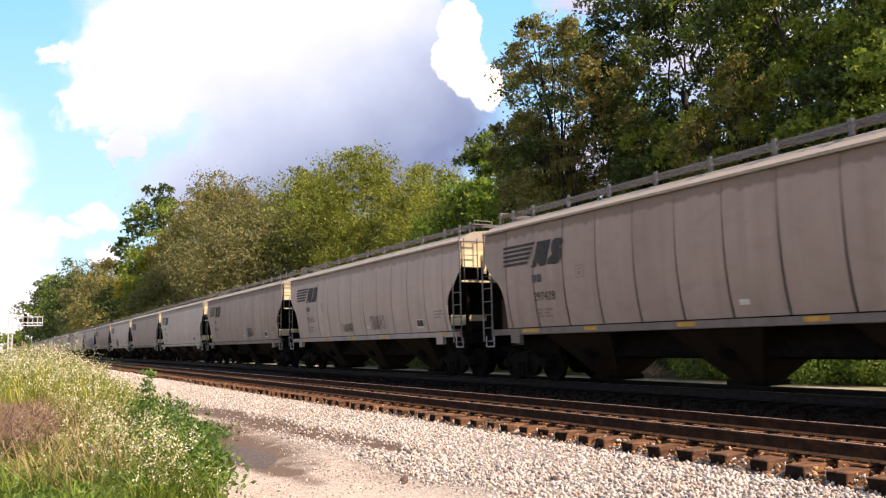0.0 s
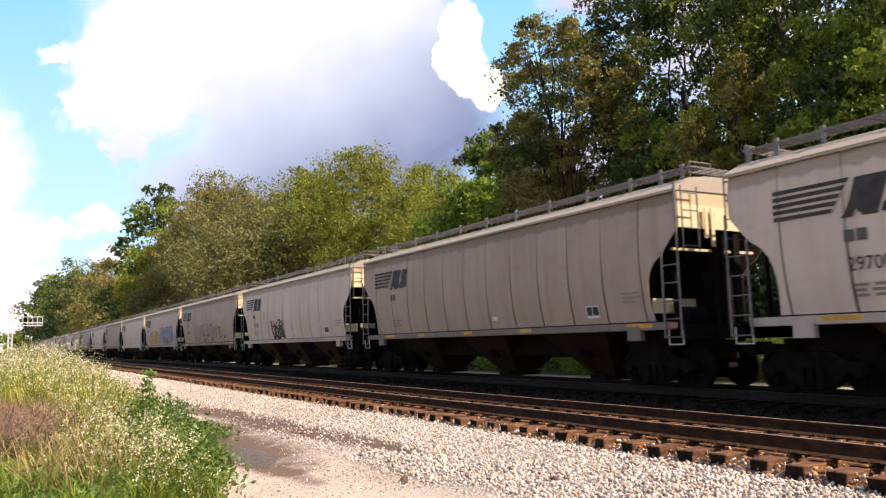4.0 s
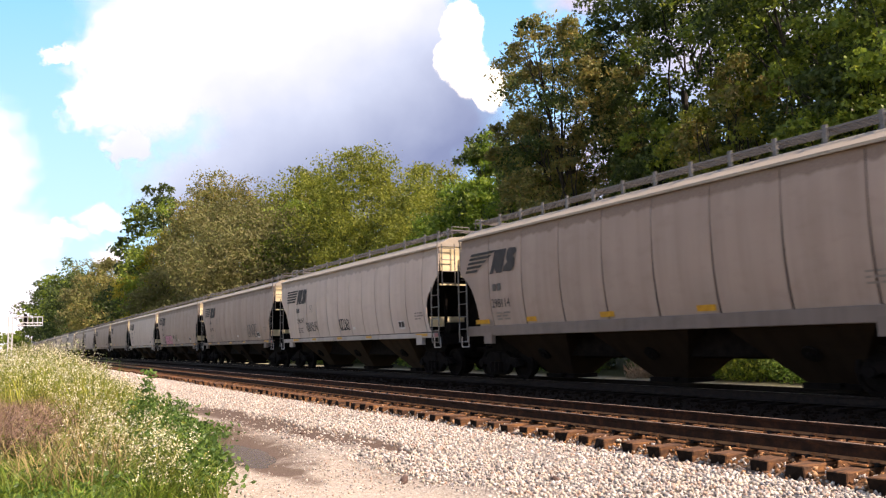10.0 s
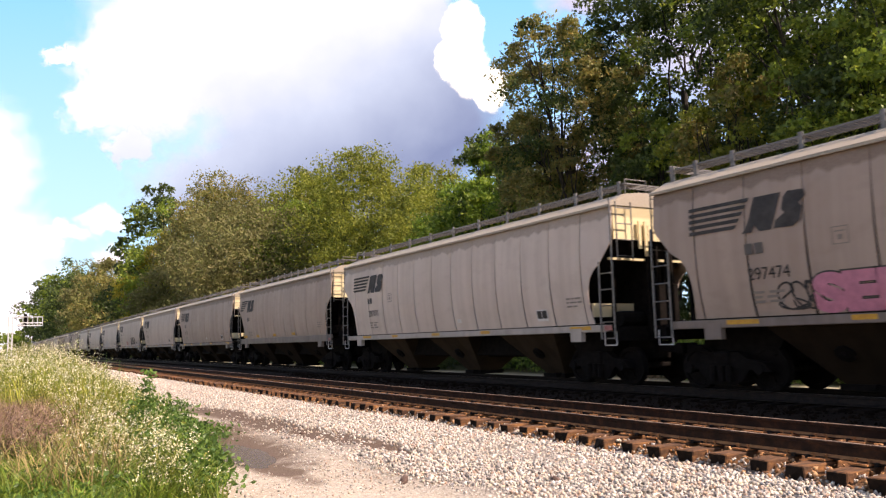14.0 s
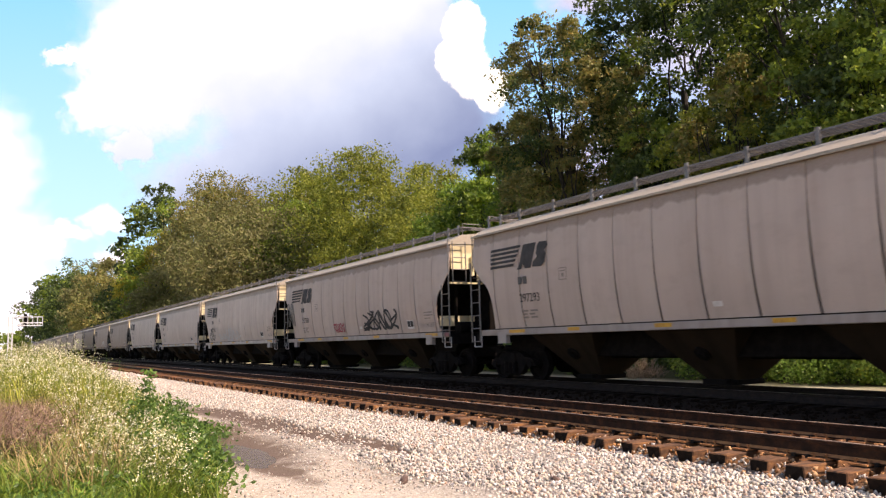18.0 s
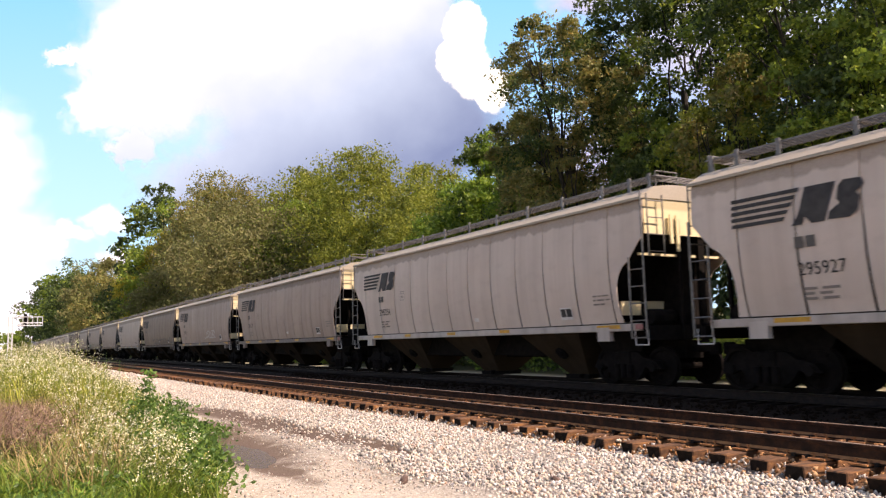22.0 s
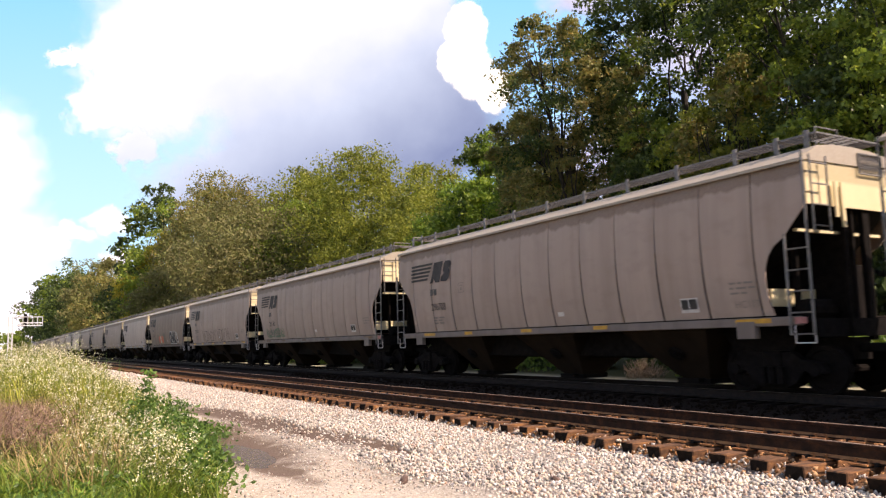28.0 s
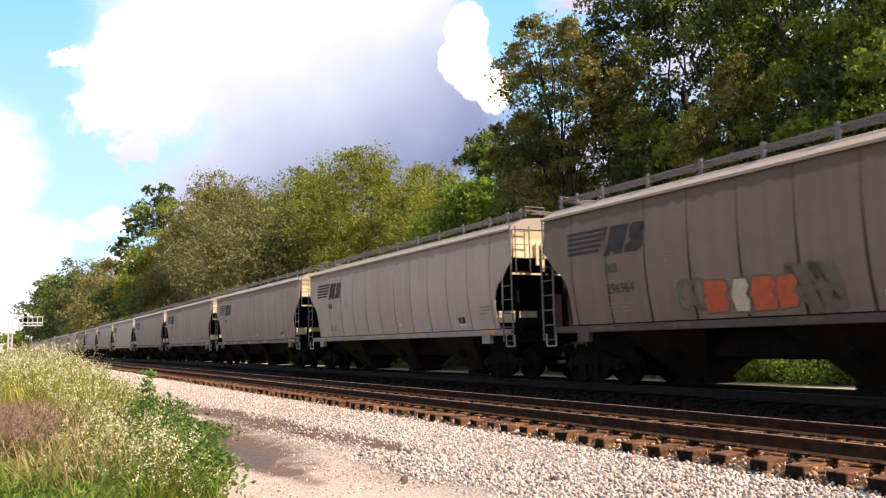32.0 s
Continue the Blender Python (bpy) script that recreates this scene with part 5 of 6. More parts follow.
    t(-103.0, 26.5, 20.5, 7.3, 0.43, BROWNLEAF, "broad brownish tree fading in autumn", 14850, 120, seed=24, low=0.02)
    t(-158.0, 27.5, 35.0, 7.8, 0.61, DARKGREEN, "tall dark green tree at the end of the wood", 12150, 105, seed=25, low=0.05, gap=0.2, extra=(0.35, MIDGREEN, "lighter leaves with sunlight in their colour"))
    t(-140.0, 25.5, 22.0, 7.6, 0.54, MIDGREEN, "green tree with yellow patches", 12150, 97, seed=26, low=0.02, extra=(0.28, YELLOWLEAF, "yellow autumn leaves"))
    t(-165.0, 25.5, 18.0, 8.5, 0.61, DARKGREEN, "dark green bushy tree beside the line", 10800, 90, seed=27, low=0.0)
    t(-122.0, 25.0, 14.0, 7.3, 0.47, BROWNLEAF, "brownish bushy tree beside the line", 10800, 90, seed=28, low=0.0)
    t(-240.0, 27.0, 27.0, 11.6, 0.86, BROWNLEAF, "far brownish tree beside the line", 8775, 90, seed=29, low=0.0)
    t(-205.0, 26.0, 21.0, 11.0, 0.79, OLIVE, "far olive tree beside the line", 8775, 90, seed=30, low=0.0)
    t(-290.0, 27.0, 28.0, 13.4, 1.08, DARKGREEN, "far dark green tree beside the line", 7425, 90, seed=31, low=0.0)
    t(-395.0, 28.0, 39.0, 17.1, 1.44, DARKGREEN, "far dark green tree beside the line", 8775, 105, seed=32, low=0.0, gap=0.6, extra=(0.25, MIDGREEN, "lighter leaves with sunlight in their colour"))
    t(-450.0, 26.0, 36.0, 17.1, 1.58, DARKGREEN, "far dark green tree beside the line", 7425, 90, seed=33, low=0.0, gap=0.6, extra=(0.25, MIDGREEN, "lighter leaves with sunlight in their colour"))
    t(-340.0, 28.0, 31.0, 14.6, 1.30, DARKGREEN, "far dark green tree beside the line", 6750, 90, seed=34, low=0.0, gap=0.6, extra=(0.25, MIDGREEN, "lighter leaves with sunlight in their colour"))
    t(-340.0, -6.0, 12.0, 4.0, 1.60, BROWNLEAF, "far reddish tree beside the line", 1500, 30, seed=35, low=0.0)
    t(-300.0, 4.5, 8.0, 5.5, 1.01, MIDGREEN, "far green bush beside the line", 2430, 45, seed=36, low=0.0)


build_trees()


def build_bushes():
    """Sunlit scrub beyond the train, seen under the wagons and between them."""
    rng = np.random.RandomState(77)
    x = rng.uniform(-80, 8, 170)
    k = 0
    for xx in x:
        y = rng.uniform(21.0, 25.0)
        h = rng.uniform(1.2, 2.2)
        r = rng.uniform(0.6, 1.4)
        if k < 6:
            xx, y, h, r = ((-14.0, 20.6, 1.9, 1.5), (-18.2, 20.8, 1.8, 1.2), (-35.8, 20.5, 1.5, 1.4), (-16.2, 20.7, 1.7, 1.3), (-12.2, 21.2, 1.6, 1.2), (-24.5, 20.9, 1.2, 1.0))[k]
        n = 330 if k > 5 else 3600
        g = rng.normal(size=(n, 3))
        g /= np.linalg.norm(g, axis=1, keepdims=True)
        P = g * rng.uniform(0.3, 1, (n, 1)) ** 0.5 * np.array([r, r, h * 0.6]) + np.array([0, 0, h * 0.5])
        V, F = leaf_cards(P, (0.21 if k > 5 else 0.10) * rng.uniform(0.6, 1.3, n), rng)
        # rear bushes get the dark leaf, the wood's shade put into their colour
        ob = arrays_ob("bush", V, F, DARKGREEN if y > 22.5 else (BUSHLEAF, BUSHLEAF, DARKGREEN, MIDGREEN)[k % 4])
        ob.location = (xx, y, float(gz(np.array(xx), np.array(y))) - 0.05)
        tagged(ob, "low leafy bush on the far side of the tracks", "bush", "trackside bushes")
        k += 1


def build_brush_pile():
    """A pale heap of dry twigs between the bushes."""
    rng = random.Random(12)
    z = float(gz(np.array(-20.3), np.array(20.2)))
    bm = bmesh.new()
    for k in range(190):
        a, r = rng.uniform(0, 6.28), rng.uniform(0, 0.75)
        p = Vector((r * math.cos(a), r * math.sin(a), rng.uniform(-0.03, 0.2)))
        limb(bm, p, p + Vector((rng.uniform(-0.35, 0.35), rng.uniform(-0.35, 0.35), rng.uniform(0.1, 0.85) * (1.0 - r))), 0.016, 0.006, 4, 0.1, rng)
    ob = mesh_ob("brush_pile", bm, DRYWOOD)
    ob.location = (-20.3, 20.2, z)
    tagged(ob, "pale heap of dry twigs beyond the tracks", "brush pile")


BUSHLEAF = foliage("bush_leaves", [(0.072, 0.152, 0.029), (0.192, 0.336, 0.058), (0.120, 0.232, 0.038), (0.336, 0.480, 0.088)], 0.5, 0.4)
DRYWOOD = mat("dry_twigs", (0.42, 0.34, 0.24), 0.9)
noise_mix(DRYWOOD, [(0.14, 0.10, 0.065), (0.27, 0.21, 0.14), (0.40, 0.33, 0.24)], 8.0)
build_bushes()
build_brush_pile()


# ---- ground material ----
def ground_material():
    n, l, b = nodes_of(GROUND)
    tc = n.new("ShaderNodeTexCoord")
    sep = n.new("ShaderNodeSeparateXYZ")
    l.new(tc.outputs["Object"], sep.inputs[0])

    def noise_tex(scale, detail=6, rough=0.6):
        t = n.new("ShaderNodeTexNoise")
        t.inputs["Scale"].default_value, t.inputs["Detail"].default_value, t.inputs["Roughness"].default_value = scale, detail, rough
        l.new(tc.outputs["Object"], t.inputs["Vector"])
        return t.outputs["Fac"]

    def rng_(src, lo, hi, a=0.0, c=1.0):
        r = n.new("ShaderNodeMapRange")
        for k, v in (("From Min", lo), ("From Max", hi), ("To Min", a), ("To Max", c)):
            r.inputs[k].default_value = v
        l.new(src, r.inputs[0])
        return r.outputs[0]

    def mix(fac, a, c):
        m = n.new("ShaderNodeMix")
        m.data_type = "RGBA"
        l.new(fac, m.inputs[0])
        for k, v in ((6, a), (7, c)):
            if isinstance(v, tuple):
                m.inputs[k].default_value = (*v, 1)
            else:
                l.new(v, m.inputs[k])
        return m.outputs[2]

    def math_(op, a, c):
        m = n.new("ShaderNodeMath")
        m.operation = op
        for k, v in ((0, a), (1, c)):
            if isinstance(v, (int, float)):
                m.inputs[k].default_value = v
            else:
                l.new(v, m.inputs[k])
        return m.outputs[0]

    vor = n.new("ShaderNodeTexVoronoi")
    vor.inputs["Scale"].default_value = 34.0
    l.new(tc.outputs["Object"], vor.inputs["Vector"])
    peb = n.new("ShaderNodeSeparateXYZ")
    l.new(vor.outputs["Color"], peb.inputs[0])
    big = noise_tex(0.9)
    fine = noise_tex(30.0, 4)
    road = mix(rng_(big, 0.35, 0.65), (0.50, 0.44, 0.345), (0.63, 0.565, 0.46))
    road = mix(rng_(fine, 0.42, 0.66), road, (0.36, 0.30, 0.24))
    road = mix(rng_(peb.outputs[1], 0.55, 0.95), road, mix(peb.outputs[0], (0.30, 0.25, 0.21), (0.74, 0.68, 0.60)))
    gravel = mix(peb.outputs[0], (0.10, 0.09, 0.08), (0.42, 0.385, 0.33))
    col = mix(rng_(math_("ADD", sep.outputs[1], math_("MULTIPLY", big, 1.2)), 4.6, 5.6), road, gravel)
    # damp stains round the puddle, with a ragged shape
    ragged = math_("MULTIPLY", math_("SUBTRACT", noise_tex(2.4, 8, 0.7), 0.5), 1.7)
    wet = None
    for x, y, rx, ry, lean in DAMP:
        u = math_("SUBTRACT", sep.outputs[0], x)
        v = math_("SUBTRACT", math_("SUBTRACT", sep.outputs[1], y), math_("MULTIPLY", u, lean))
        u, v = math_("DIVIDE", u, rx), math_("DIVIDE", v, ry)
        d = math_("SQRT", math_("ADD", math_("MULTIPLY", u, u), math_("MULTIPLY", v, v)), 0.0)
        w = rng_(math_("ADD", d, ragged), 0.7, 1.3, 1.0, 0.0)
        wet = w if wet is None else math_("MAXIMUM", wet, w)
    col = mix(math_("MULTIPLY", wet, 0.9), col, (0.13, 0.088, 0.064))
    col = mix(rng_(math_("ADD", sep.outputs[1], math_("MULTIPLY", big, 0.3)), 7.2, 7.5), col, (0.15, 0.078, 0.038))
    # soil along the tracks dark with painted train shade, turf on the verge and beyond
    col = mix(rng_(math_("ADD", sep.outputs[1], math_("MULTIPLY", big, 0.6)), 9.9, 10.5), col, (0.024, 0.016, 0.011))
    col = mix(rng_(math_("ADD", sep.outputs[1], math_("MULTIPLY", big, 1.0)), 16.6, 17.4), col, mix(fine, (0.20, 0.19, 0.09), (0.56, 0.51, 0.40)))
    col = mix(rng_(math_("ADD", sep.outputs[1], math_("MULTIPLY", big, 1.6)), 20.0, 21.4), col, mix(fine, (0.035, 0.045, 0.014), (0.11, 0.105, 0.05)))
    verge = math_("SUBTRACT", math_("MULTIPLY", sep.outputs[0], -0.115), sep.outputs[1])
    col = mix(rng_(math_("ADD", verge, math_("MULTIPLY", big, 0.5)), -0.9, -0.6), col, mix(fine, (0.06, 0.075, 0.02), (0.16, 0.15, 0.06)))
    l.new(col, b.inputs["Base Color"])
    l.new(rng_(wet, 0, 1, 0.95, 0.8), b.inputs["Roughness"])
    bp = n.new("ShaderNodeBump")
    bp.inputs["Strength"].default_value, bp.inputs["Distance"].default_value = 0.6, 0.02
    l.new(math_("ADD", vor.outputs["Distance"], fine), bp.inputs["Height"])
    l.new(bp.outputs[0], b.inputs["Normal"])


ground_material()

# puddle
WATER = mat("puddle_water", (0.15, 0.12, 0.10), 0.22, 0.0, 0.3)
noise_mix(WATER, [(0.10, 0.078, 0.065), (0.16, 0.128, 0.108)], 2.0)


def build_puddle():
    bm = bmesh.new()
    rng = random.Random(3)
    c = bm.verts.new((0, 0, 0))
    ring = []
    for k in range(28):
        a = k * 2 * math.pi / 28
        r = 1 + 0.16 * math.sin(3 * a + 1) + 0.1 * math.sin(5 * a) + rng.uniform(-0.04, 0.04)
        u, v = math.cos(a) * 2.1 * r, math.sin(a) * 0.6 * r
        ring.append(bm.verts.new((u * 0.985 - v * 0.17, u * 0.0 + v + 0.10 * u * 0.5, 0)))
    for k in range(28):
        bm.faces.new((c, ring[k], ring[(k + 1) % 28]))
    ob = mesh_ob("puddle", bm, WATER)
    ob.location = (-12.7, 3.36, -0.568)
    tagged(ob, "shallow muddy puddle reflecting the passing train", "puddle", kind="structure")


build_puddle()


# ---- verge plants ----
GRASS = foliage("grass_green", [(0.12, 0.22, 0.025), (0.26, 0.40, 0.04), (0.07, 0.14, 0.02), (0.40, 0.44, 0.09), (0.20, 0.33, 0.035)], 0.6, 0.4)
STRAW = foliage("grass_straw", [(0.46, 0.34, 0.14), (0.30, 0.25, 0.09), (0.58, 0.42, 0.19), (0.24, 0.17, 0.08)], 0.7, 0.35)
PINKSTRAW = foliage("grass_dead_pinkish", [(0.36, 0.21, 0.14), (0.24, 0.14, 0.09), (0.50, 0.34, 0.24), (0.14, 0.09, 0.055)], 0.8, 0.2)
ASTERLEAF = foliage("aster_leaves", [(0.19, 0.24, 0.03), (0.40, 0.42, 0.06), (0.24, 0.29, 0.035), (0.52, 0.48, 0.09), (0.12, 0.17, 0.025)], 0.6, 0.4)
ASTERGREEN = foliage("aster_green", [(0.120, 0.186, 0.030), (0.240, 0.306, 0.048), (0.066, 0.114, 0.022), (0.384, 0.408, 0.084)], 0.6, 0.4)
WEEDLEAF = foliage("weed_leaves", [(0.054, 0.124, 0.025), (0.132, 0.256, 0.047), (0.085, 0.178, 0.031), (0.233, 0.381, 0.066)], 0.45, 0.35)
PETAL = mat("white_petals", (0.82, 0.80, 0.70), 0.7)
island_ramp(PETAL, [(0.86, 0.80, 0.60), (0.80, 0.73, 0.40), (0.88, 0.85, 0.74), (0.72, 0.66, 0.30), (0.84, 0.77, 0.50)])


def blades(P, h, w, lean, rng, droop=0.4):
    """Bent blades of three quads each at foot points P."""
    n = len(P)
    a = rng.uniform(0, 2 * np.pi, n)
    d = np.stack([np.cos(a), np.sin(a), np.zeros(n)], -1)
    s = np.stack([-np.sin(a), np.cos(a), np.zeros(n)], -1) * (w[:, None] * 0.5)
    V = []
    for f, k in ((0, 1.0), (0.4, 0.85), (0.75, 0.6), (1.0, 0.08)):
        c = P + d * (lean * h * (f ** 1.8))[:, None]
        c[:, 2] += h * (f - droop * 0.35 * f * f * lean)
        V += [c - s * k, c + s * k]
    V = np.stack(V, 1)
    q = np.array([(0, 1, 3, 2), (2, 3, 5, 4), (4, 5, 7, 6)])
    F = q[None] + (np.arange(n) * 8)[:, None, None]
    return V.reshape(-1, 3), F.reshape(-1, 4)


def scatter(rng, n, x0, x1, depth0=0.0, depth1=1.0, power=1.0):
    """Points on the verge: x in range, y from the left fringe to the road's edge."""
    x = -np.exp(rng.uniform(np.log(-x1), np.log(-x0), n)) if power > 1 else rng.uniform(x0, x1, n)
    e = weed_edge(x)
    y0 = -1.2 - 0.02 * (-x)
    y = y0 + (e - y0) * rng.uniform(depth0, depth1, n)
    return x, y


def patchy(x, y):
    """Lower growth over the matted patch by the outer side and near the corner."""
    edge = 0.8 - (x + 13) * 0.1 + 0.35 * np.sin(x * 2.1 + y * 1.7)
    return np.where((x > -19.2) & (y < edge), 0.35, 1.0) * np.where(x > -14.5, 0.6, 1.0)


def edge_fade(x, y):
    return np.clip((weed_edge(x) - y) / 1.3, 0.42, 1.2)


def clumped(rng, n, x0, x1, scale, depth0=0.0, depth1=1.0, power=1.0, keep=0.0):
    """Verge points gathered in uneven tufts."""
    x, y = scatter(rng, n, x0, x1, depth0, depth1, power)
    f = np.array([noise.noise((a * scale, b * scale * 1.3, 3.1)) for a, b in zip(x, y)])
    ok = f + rng.uniform(-0.25, 0.25, n) > keep
    return x[ok], y[ok], f[ok]


def build_verge():
    rng = np.random.RandomState(21)
    # grass in tufts at the near corner
    x, y, f = clumped(rng, 26000, -15, -8.2, 1.3, keep=-0.15)
    h = rng.uniform(0.15, 0.42, len(x)) * (1 + 0.6 * f)
    V, F = blades(np.stack([x, y, gz(x, y)], -1), h, rng.uniform(0.008, 0.024, len(x)), rng.uniform(0.3, 1.5, len(x)), rng)
    tagged(arrays_ob("grass", V, F, GRASS), "lush green roadside grass", "grass", kind="stuff")
    # broad low leaves between the tufts
    x, y, f = clumped(rng, 16000, -15.5, -8.2, 0.9, keep=0.0)
    V, F = leaf_cards(np.stack([x, y, gz(x, y) + rng.uniform(0.03, 0.32, len(x))], -1), rng.uniform(0.03, 0.085, len(x)), rng, aspect=0.5)
    tagged(arrays_ob("ground_leaves", V, F, WEEDLEAF), "low green leaves in the grass", "plants", kind="stuff")
    x, y, f = clumped(rng, 15000, -75, -13, 0.7, power=2, keep=-0.1)
    h = rng.uniform(0.4, 1.15, len(x)) * patchy(x, y) * edge_fade(x, y) * (1 + 0.4 * f)
    V, F = blades(np.stack([x, y, gz(x, y)], -1), h, rng.uniform(0.008, 0.02, len(x)) * (1 + -x * 0.025), rng.uniform(0.1, 0.9, len(x)), rng)
    tagged(arrays_ob("tall_grass", V, F, ASTERLEAF), "tall yellow-green weeds on the verge", "grass", kind="stuff")
    x, y, f = clumped(rng, 9500, -30, -9, 0.8, 0.1, 0.75, keep=0.08)
    h = rng.uniform(0.3, 0.95, len(x))
    V, F = blades(np.stack([x, y, gz(x, y)], -1), h, rng.uniform(0.008, 0.018, len(x)), rng.uniform(0.2, 1.3, len(x)), rng)
    tagged(arrays_ob("dry_grass", V, F, STRAW), "dry straw-coloured grass stalks", "grass", kind="stuff")
    # matted dead grass at the outer side
    n = 12000
    x = rng.uniform(-20.0, -12.4, n)
    y = rng.uniform(-0.8, 1.5, n)
    ok = y < 0.85 - (x + 13) * 0.1 + 0.35 * np.sin(x * 2.1 + y * 1.7)
    x, y = x[ok], y[ok]
    n = len(x)
    h = rng.uniform(0.35, 0.85, n)
    V, F = blades(np.stack([x, y, gz(x, y) + rng.uniform(0, 0.25, n)], -1), h, rng.uniform(0.006, 0.014, n), rng.uniform(0.8, 2.0, n), rng, 1.0)
    tagged(arrays_ob("dead_grass", V, F, PINKSTRAW), "matted pinkish-brown dead grass", "grass", kind="stuff")

    # flowering asters: bushy stems, small flowers gathered in sprays
    def asters(name, cx, cy, top, n_st, rng, sprays=4, fl=7, lf=14, spread=0.28, fsize=0.0135, lsize=0.045):
        n = len(cx)
        st = np.repeat(np.arange(n), n_st)
        bx, by = cx[st] + rng.normal(0, spread * 0.5, len(st)), cy[st] + rng.normal(0, spread * 0.5, len(st))
        h = top[st] * rng.uniform(0.55, 1.05, len(st))
        z = gz(bx, by)
        V1, F1 = blades(np.stack([bx, by, z], -1), h, np.full(len(st), 0.008) * (1 + -bx * 0.02), rng.uniform(0.05, 0.3, len(st)), rng, 0)
        tip = np.stack([bx, by, z + h], -1)
        k = np.repeat(np.arange(len(st)), sprays)
        C = tip[k] + rng.normal(0, 1, (len(k), 3)) * np.array([0.11, 0.11, 0.09]) - np.array([0, 0, 0.07])
        k = np.repeat(np.arange(len(C)), fl)
        P = C[k] + rng.normal(0, 0.026, (len(k), 3)) * (1 + -C[k][:, :1] * 0.01)
        V2, F2 = leaf_cards(P, fsize * rng.uniform(0.6, 1.4, len(k)) * (1 + -P[:, 0] * 0.014), rng, aspect=1.0)
        k = np.repeat(np.arange(len(st)), lf)
        f = rng.uniform(0.1, 0.95, len(k))
        P = np.stack([bx[k], by[k], z[k] + h[k] * f], -1) + rng.normal(0, 0.08, (len(k), 3))
        V3, F3 = leaf_cards(P, lsize * rng.uniform(0.6, 1.6, len(k)) * (1 + -P[:, 0] * 0.012), rng, aspect=0.35)
        root = new(name)
        tagged(root, "dense stand of white-flowering wild asters", "wildflowers", kind="stuff")
        arrays_ob("stems", V1, F1, ASTERLEAF, root)
        arrays_ob("leaves", V3, F3, ASTERGREEN, root)
        arrays_ob("flowers", V2, F2, PETAL, root)

    x, y, f = clumped(rng, 1000, -70, -14.6, 0.8, 0.02, 1.0, power=2, keep=-0.05)
    asters("asters", x, y, np.interp(-x, [15, 19, 30, 70], [0.8, 1.2, 1.5, 1.8]) * rng.uniform(0.6, 1.2, len(x)) * patchy(x, y) * edge_fade(x, y), 5, rng, sprays=3, fl=5, lf=24, fsize=0.018)
    # the thick flowering fringe by the road
    x, y, f = clumped(rng, 330, -16.5, -8.6, 1.1, 0.60, 0.88, keep=0.14)
    asters("aster_fringe", x, y, rng.uniform(0.35, 0.8, len(x)), 4, rng, sprays=3, fl=10, lf=40, fsize=0.016)
    x, y, f = clumped(rng, 150, -16, -9, 1.0, 0.2, 0.8, keep=0.05)
    asters("aster_clump", x, y, rng.uniform(0.4, 0.65, len(x)), 3, rng, sprays=1, fl=4, lf=26)


build_verge()


def leafy_plant(x, y, height, label, seed, spread=0.16, leaf=0.11, count=70, stems=1):
    """An upright broad-leaved weed: stem, leaf stalks and pointed leaves."""
    rng = np.random.RandomState(seed)
    root = thing("weed_plant", label, "plant", "leafy weeds")
    z = float(gz(np.array(x), np.array(y)))
    root.location = (x, y, z)
    bm = bmesh.new()
    pr = random.Random(seed)
    P = []
    for s in range(stems):
        foot = Vector((pr.uniform(-1, 1) * spread * (stems > 1), pr.uniform(-1, 1) * spread * (stems > 1), -0.03))
        tip = foot + Vector((pr.uniform(-0.12, 0.12), pr.uniform(-0.12, 0.12), height * pr.uniform(0.75, 1.0)))
        limb(bm, foot, tip, 0.009, 0.003, 5, 0.03, pr)
        for k in range(count // stems):
            f = pr.uniform(0.12, 1.0)
            P.append(foot.lerp(tip, f) + Vector((pr.gauss(0, 1), pr.gauss(0, 1), pr.uniform(-0.2, 0.3))) * spread * (1.15 - 0.75 * f))
    part("stem", bm, WEEDLEAF, root)
    P = np.array([tuple(p) for p in P])
    V, F = leaf_cards(P, leaf * rng.uniform(0.6, 1.3, len(P)), rng, aspect=0.55)
    arrays_ob("foliage", V, F, WEEDLEAF, root)


def build_weeds():
    rng = random.Random(9)
    leafy_plant(-14.6, 2.42, 1.5, "slender dark green sapling on the road's edge", 1, 0.14, 0.09, 260)
    for x, y, h in ((-15.4, 2.75, 0.95), (-15.9, 3.1, 0.85), (-15.6, 3.4, 0.8), (-14.6, 2.95, 0.7), (-14.0, 2.8, 0.65), (-13.4, 2.85, 0.6), (-12.7, 2.75, 0.55), (-13.9, 3.15, 0.5), (-12.0, 2.7, 0.5), (-11.3, 2.6, 0.5), (-10.6, 2.5, 0.4), (-10.0, 2.4, 0.4), (-9.5, 2.3, 0.35), (-9.2, 2.25, 0.3), (-15.0, 3.6, 0.35), (-14.6, 3.75, 0.3)):
        leafy_plant(x, y - 0.32, h * 0.95, "bushy dark green weed at the road's edge", int(-x * 37 + y * 11), 0.25, 0.085, 420, 6)
    for k in range(44):
        x = rng.uniform(-15.5, -9.0)
        e = float(weed_edge(np.array(x)))
        leafy_plant(x, e - rng.uniform(0.2, 0.8), rng.uniform(0.3, 0.65), "dark green broad-leaved weed at the verge", 20 + k, 0.22, 0.09, 190, 4)
    for k in range(30):
        x = rng.uniform(-13.5, -9)
        e = float(weed_edge(np.array(x)))
        leafy_plant(x, rng.uniform(-0.3, e - 0.9), rng.uniform(0.25, 0.5), "green weed among the grass", 60 + k, 0.2, 0.07, 110, 4)
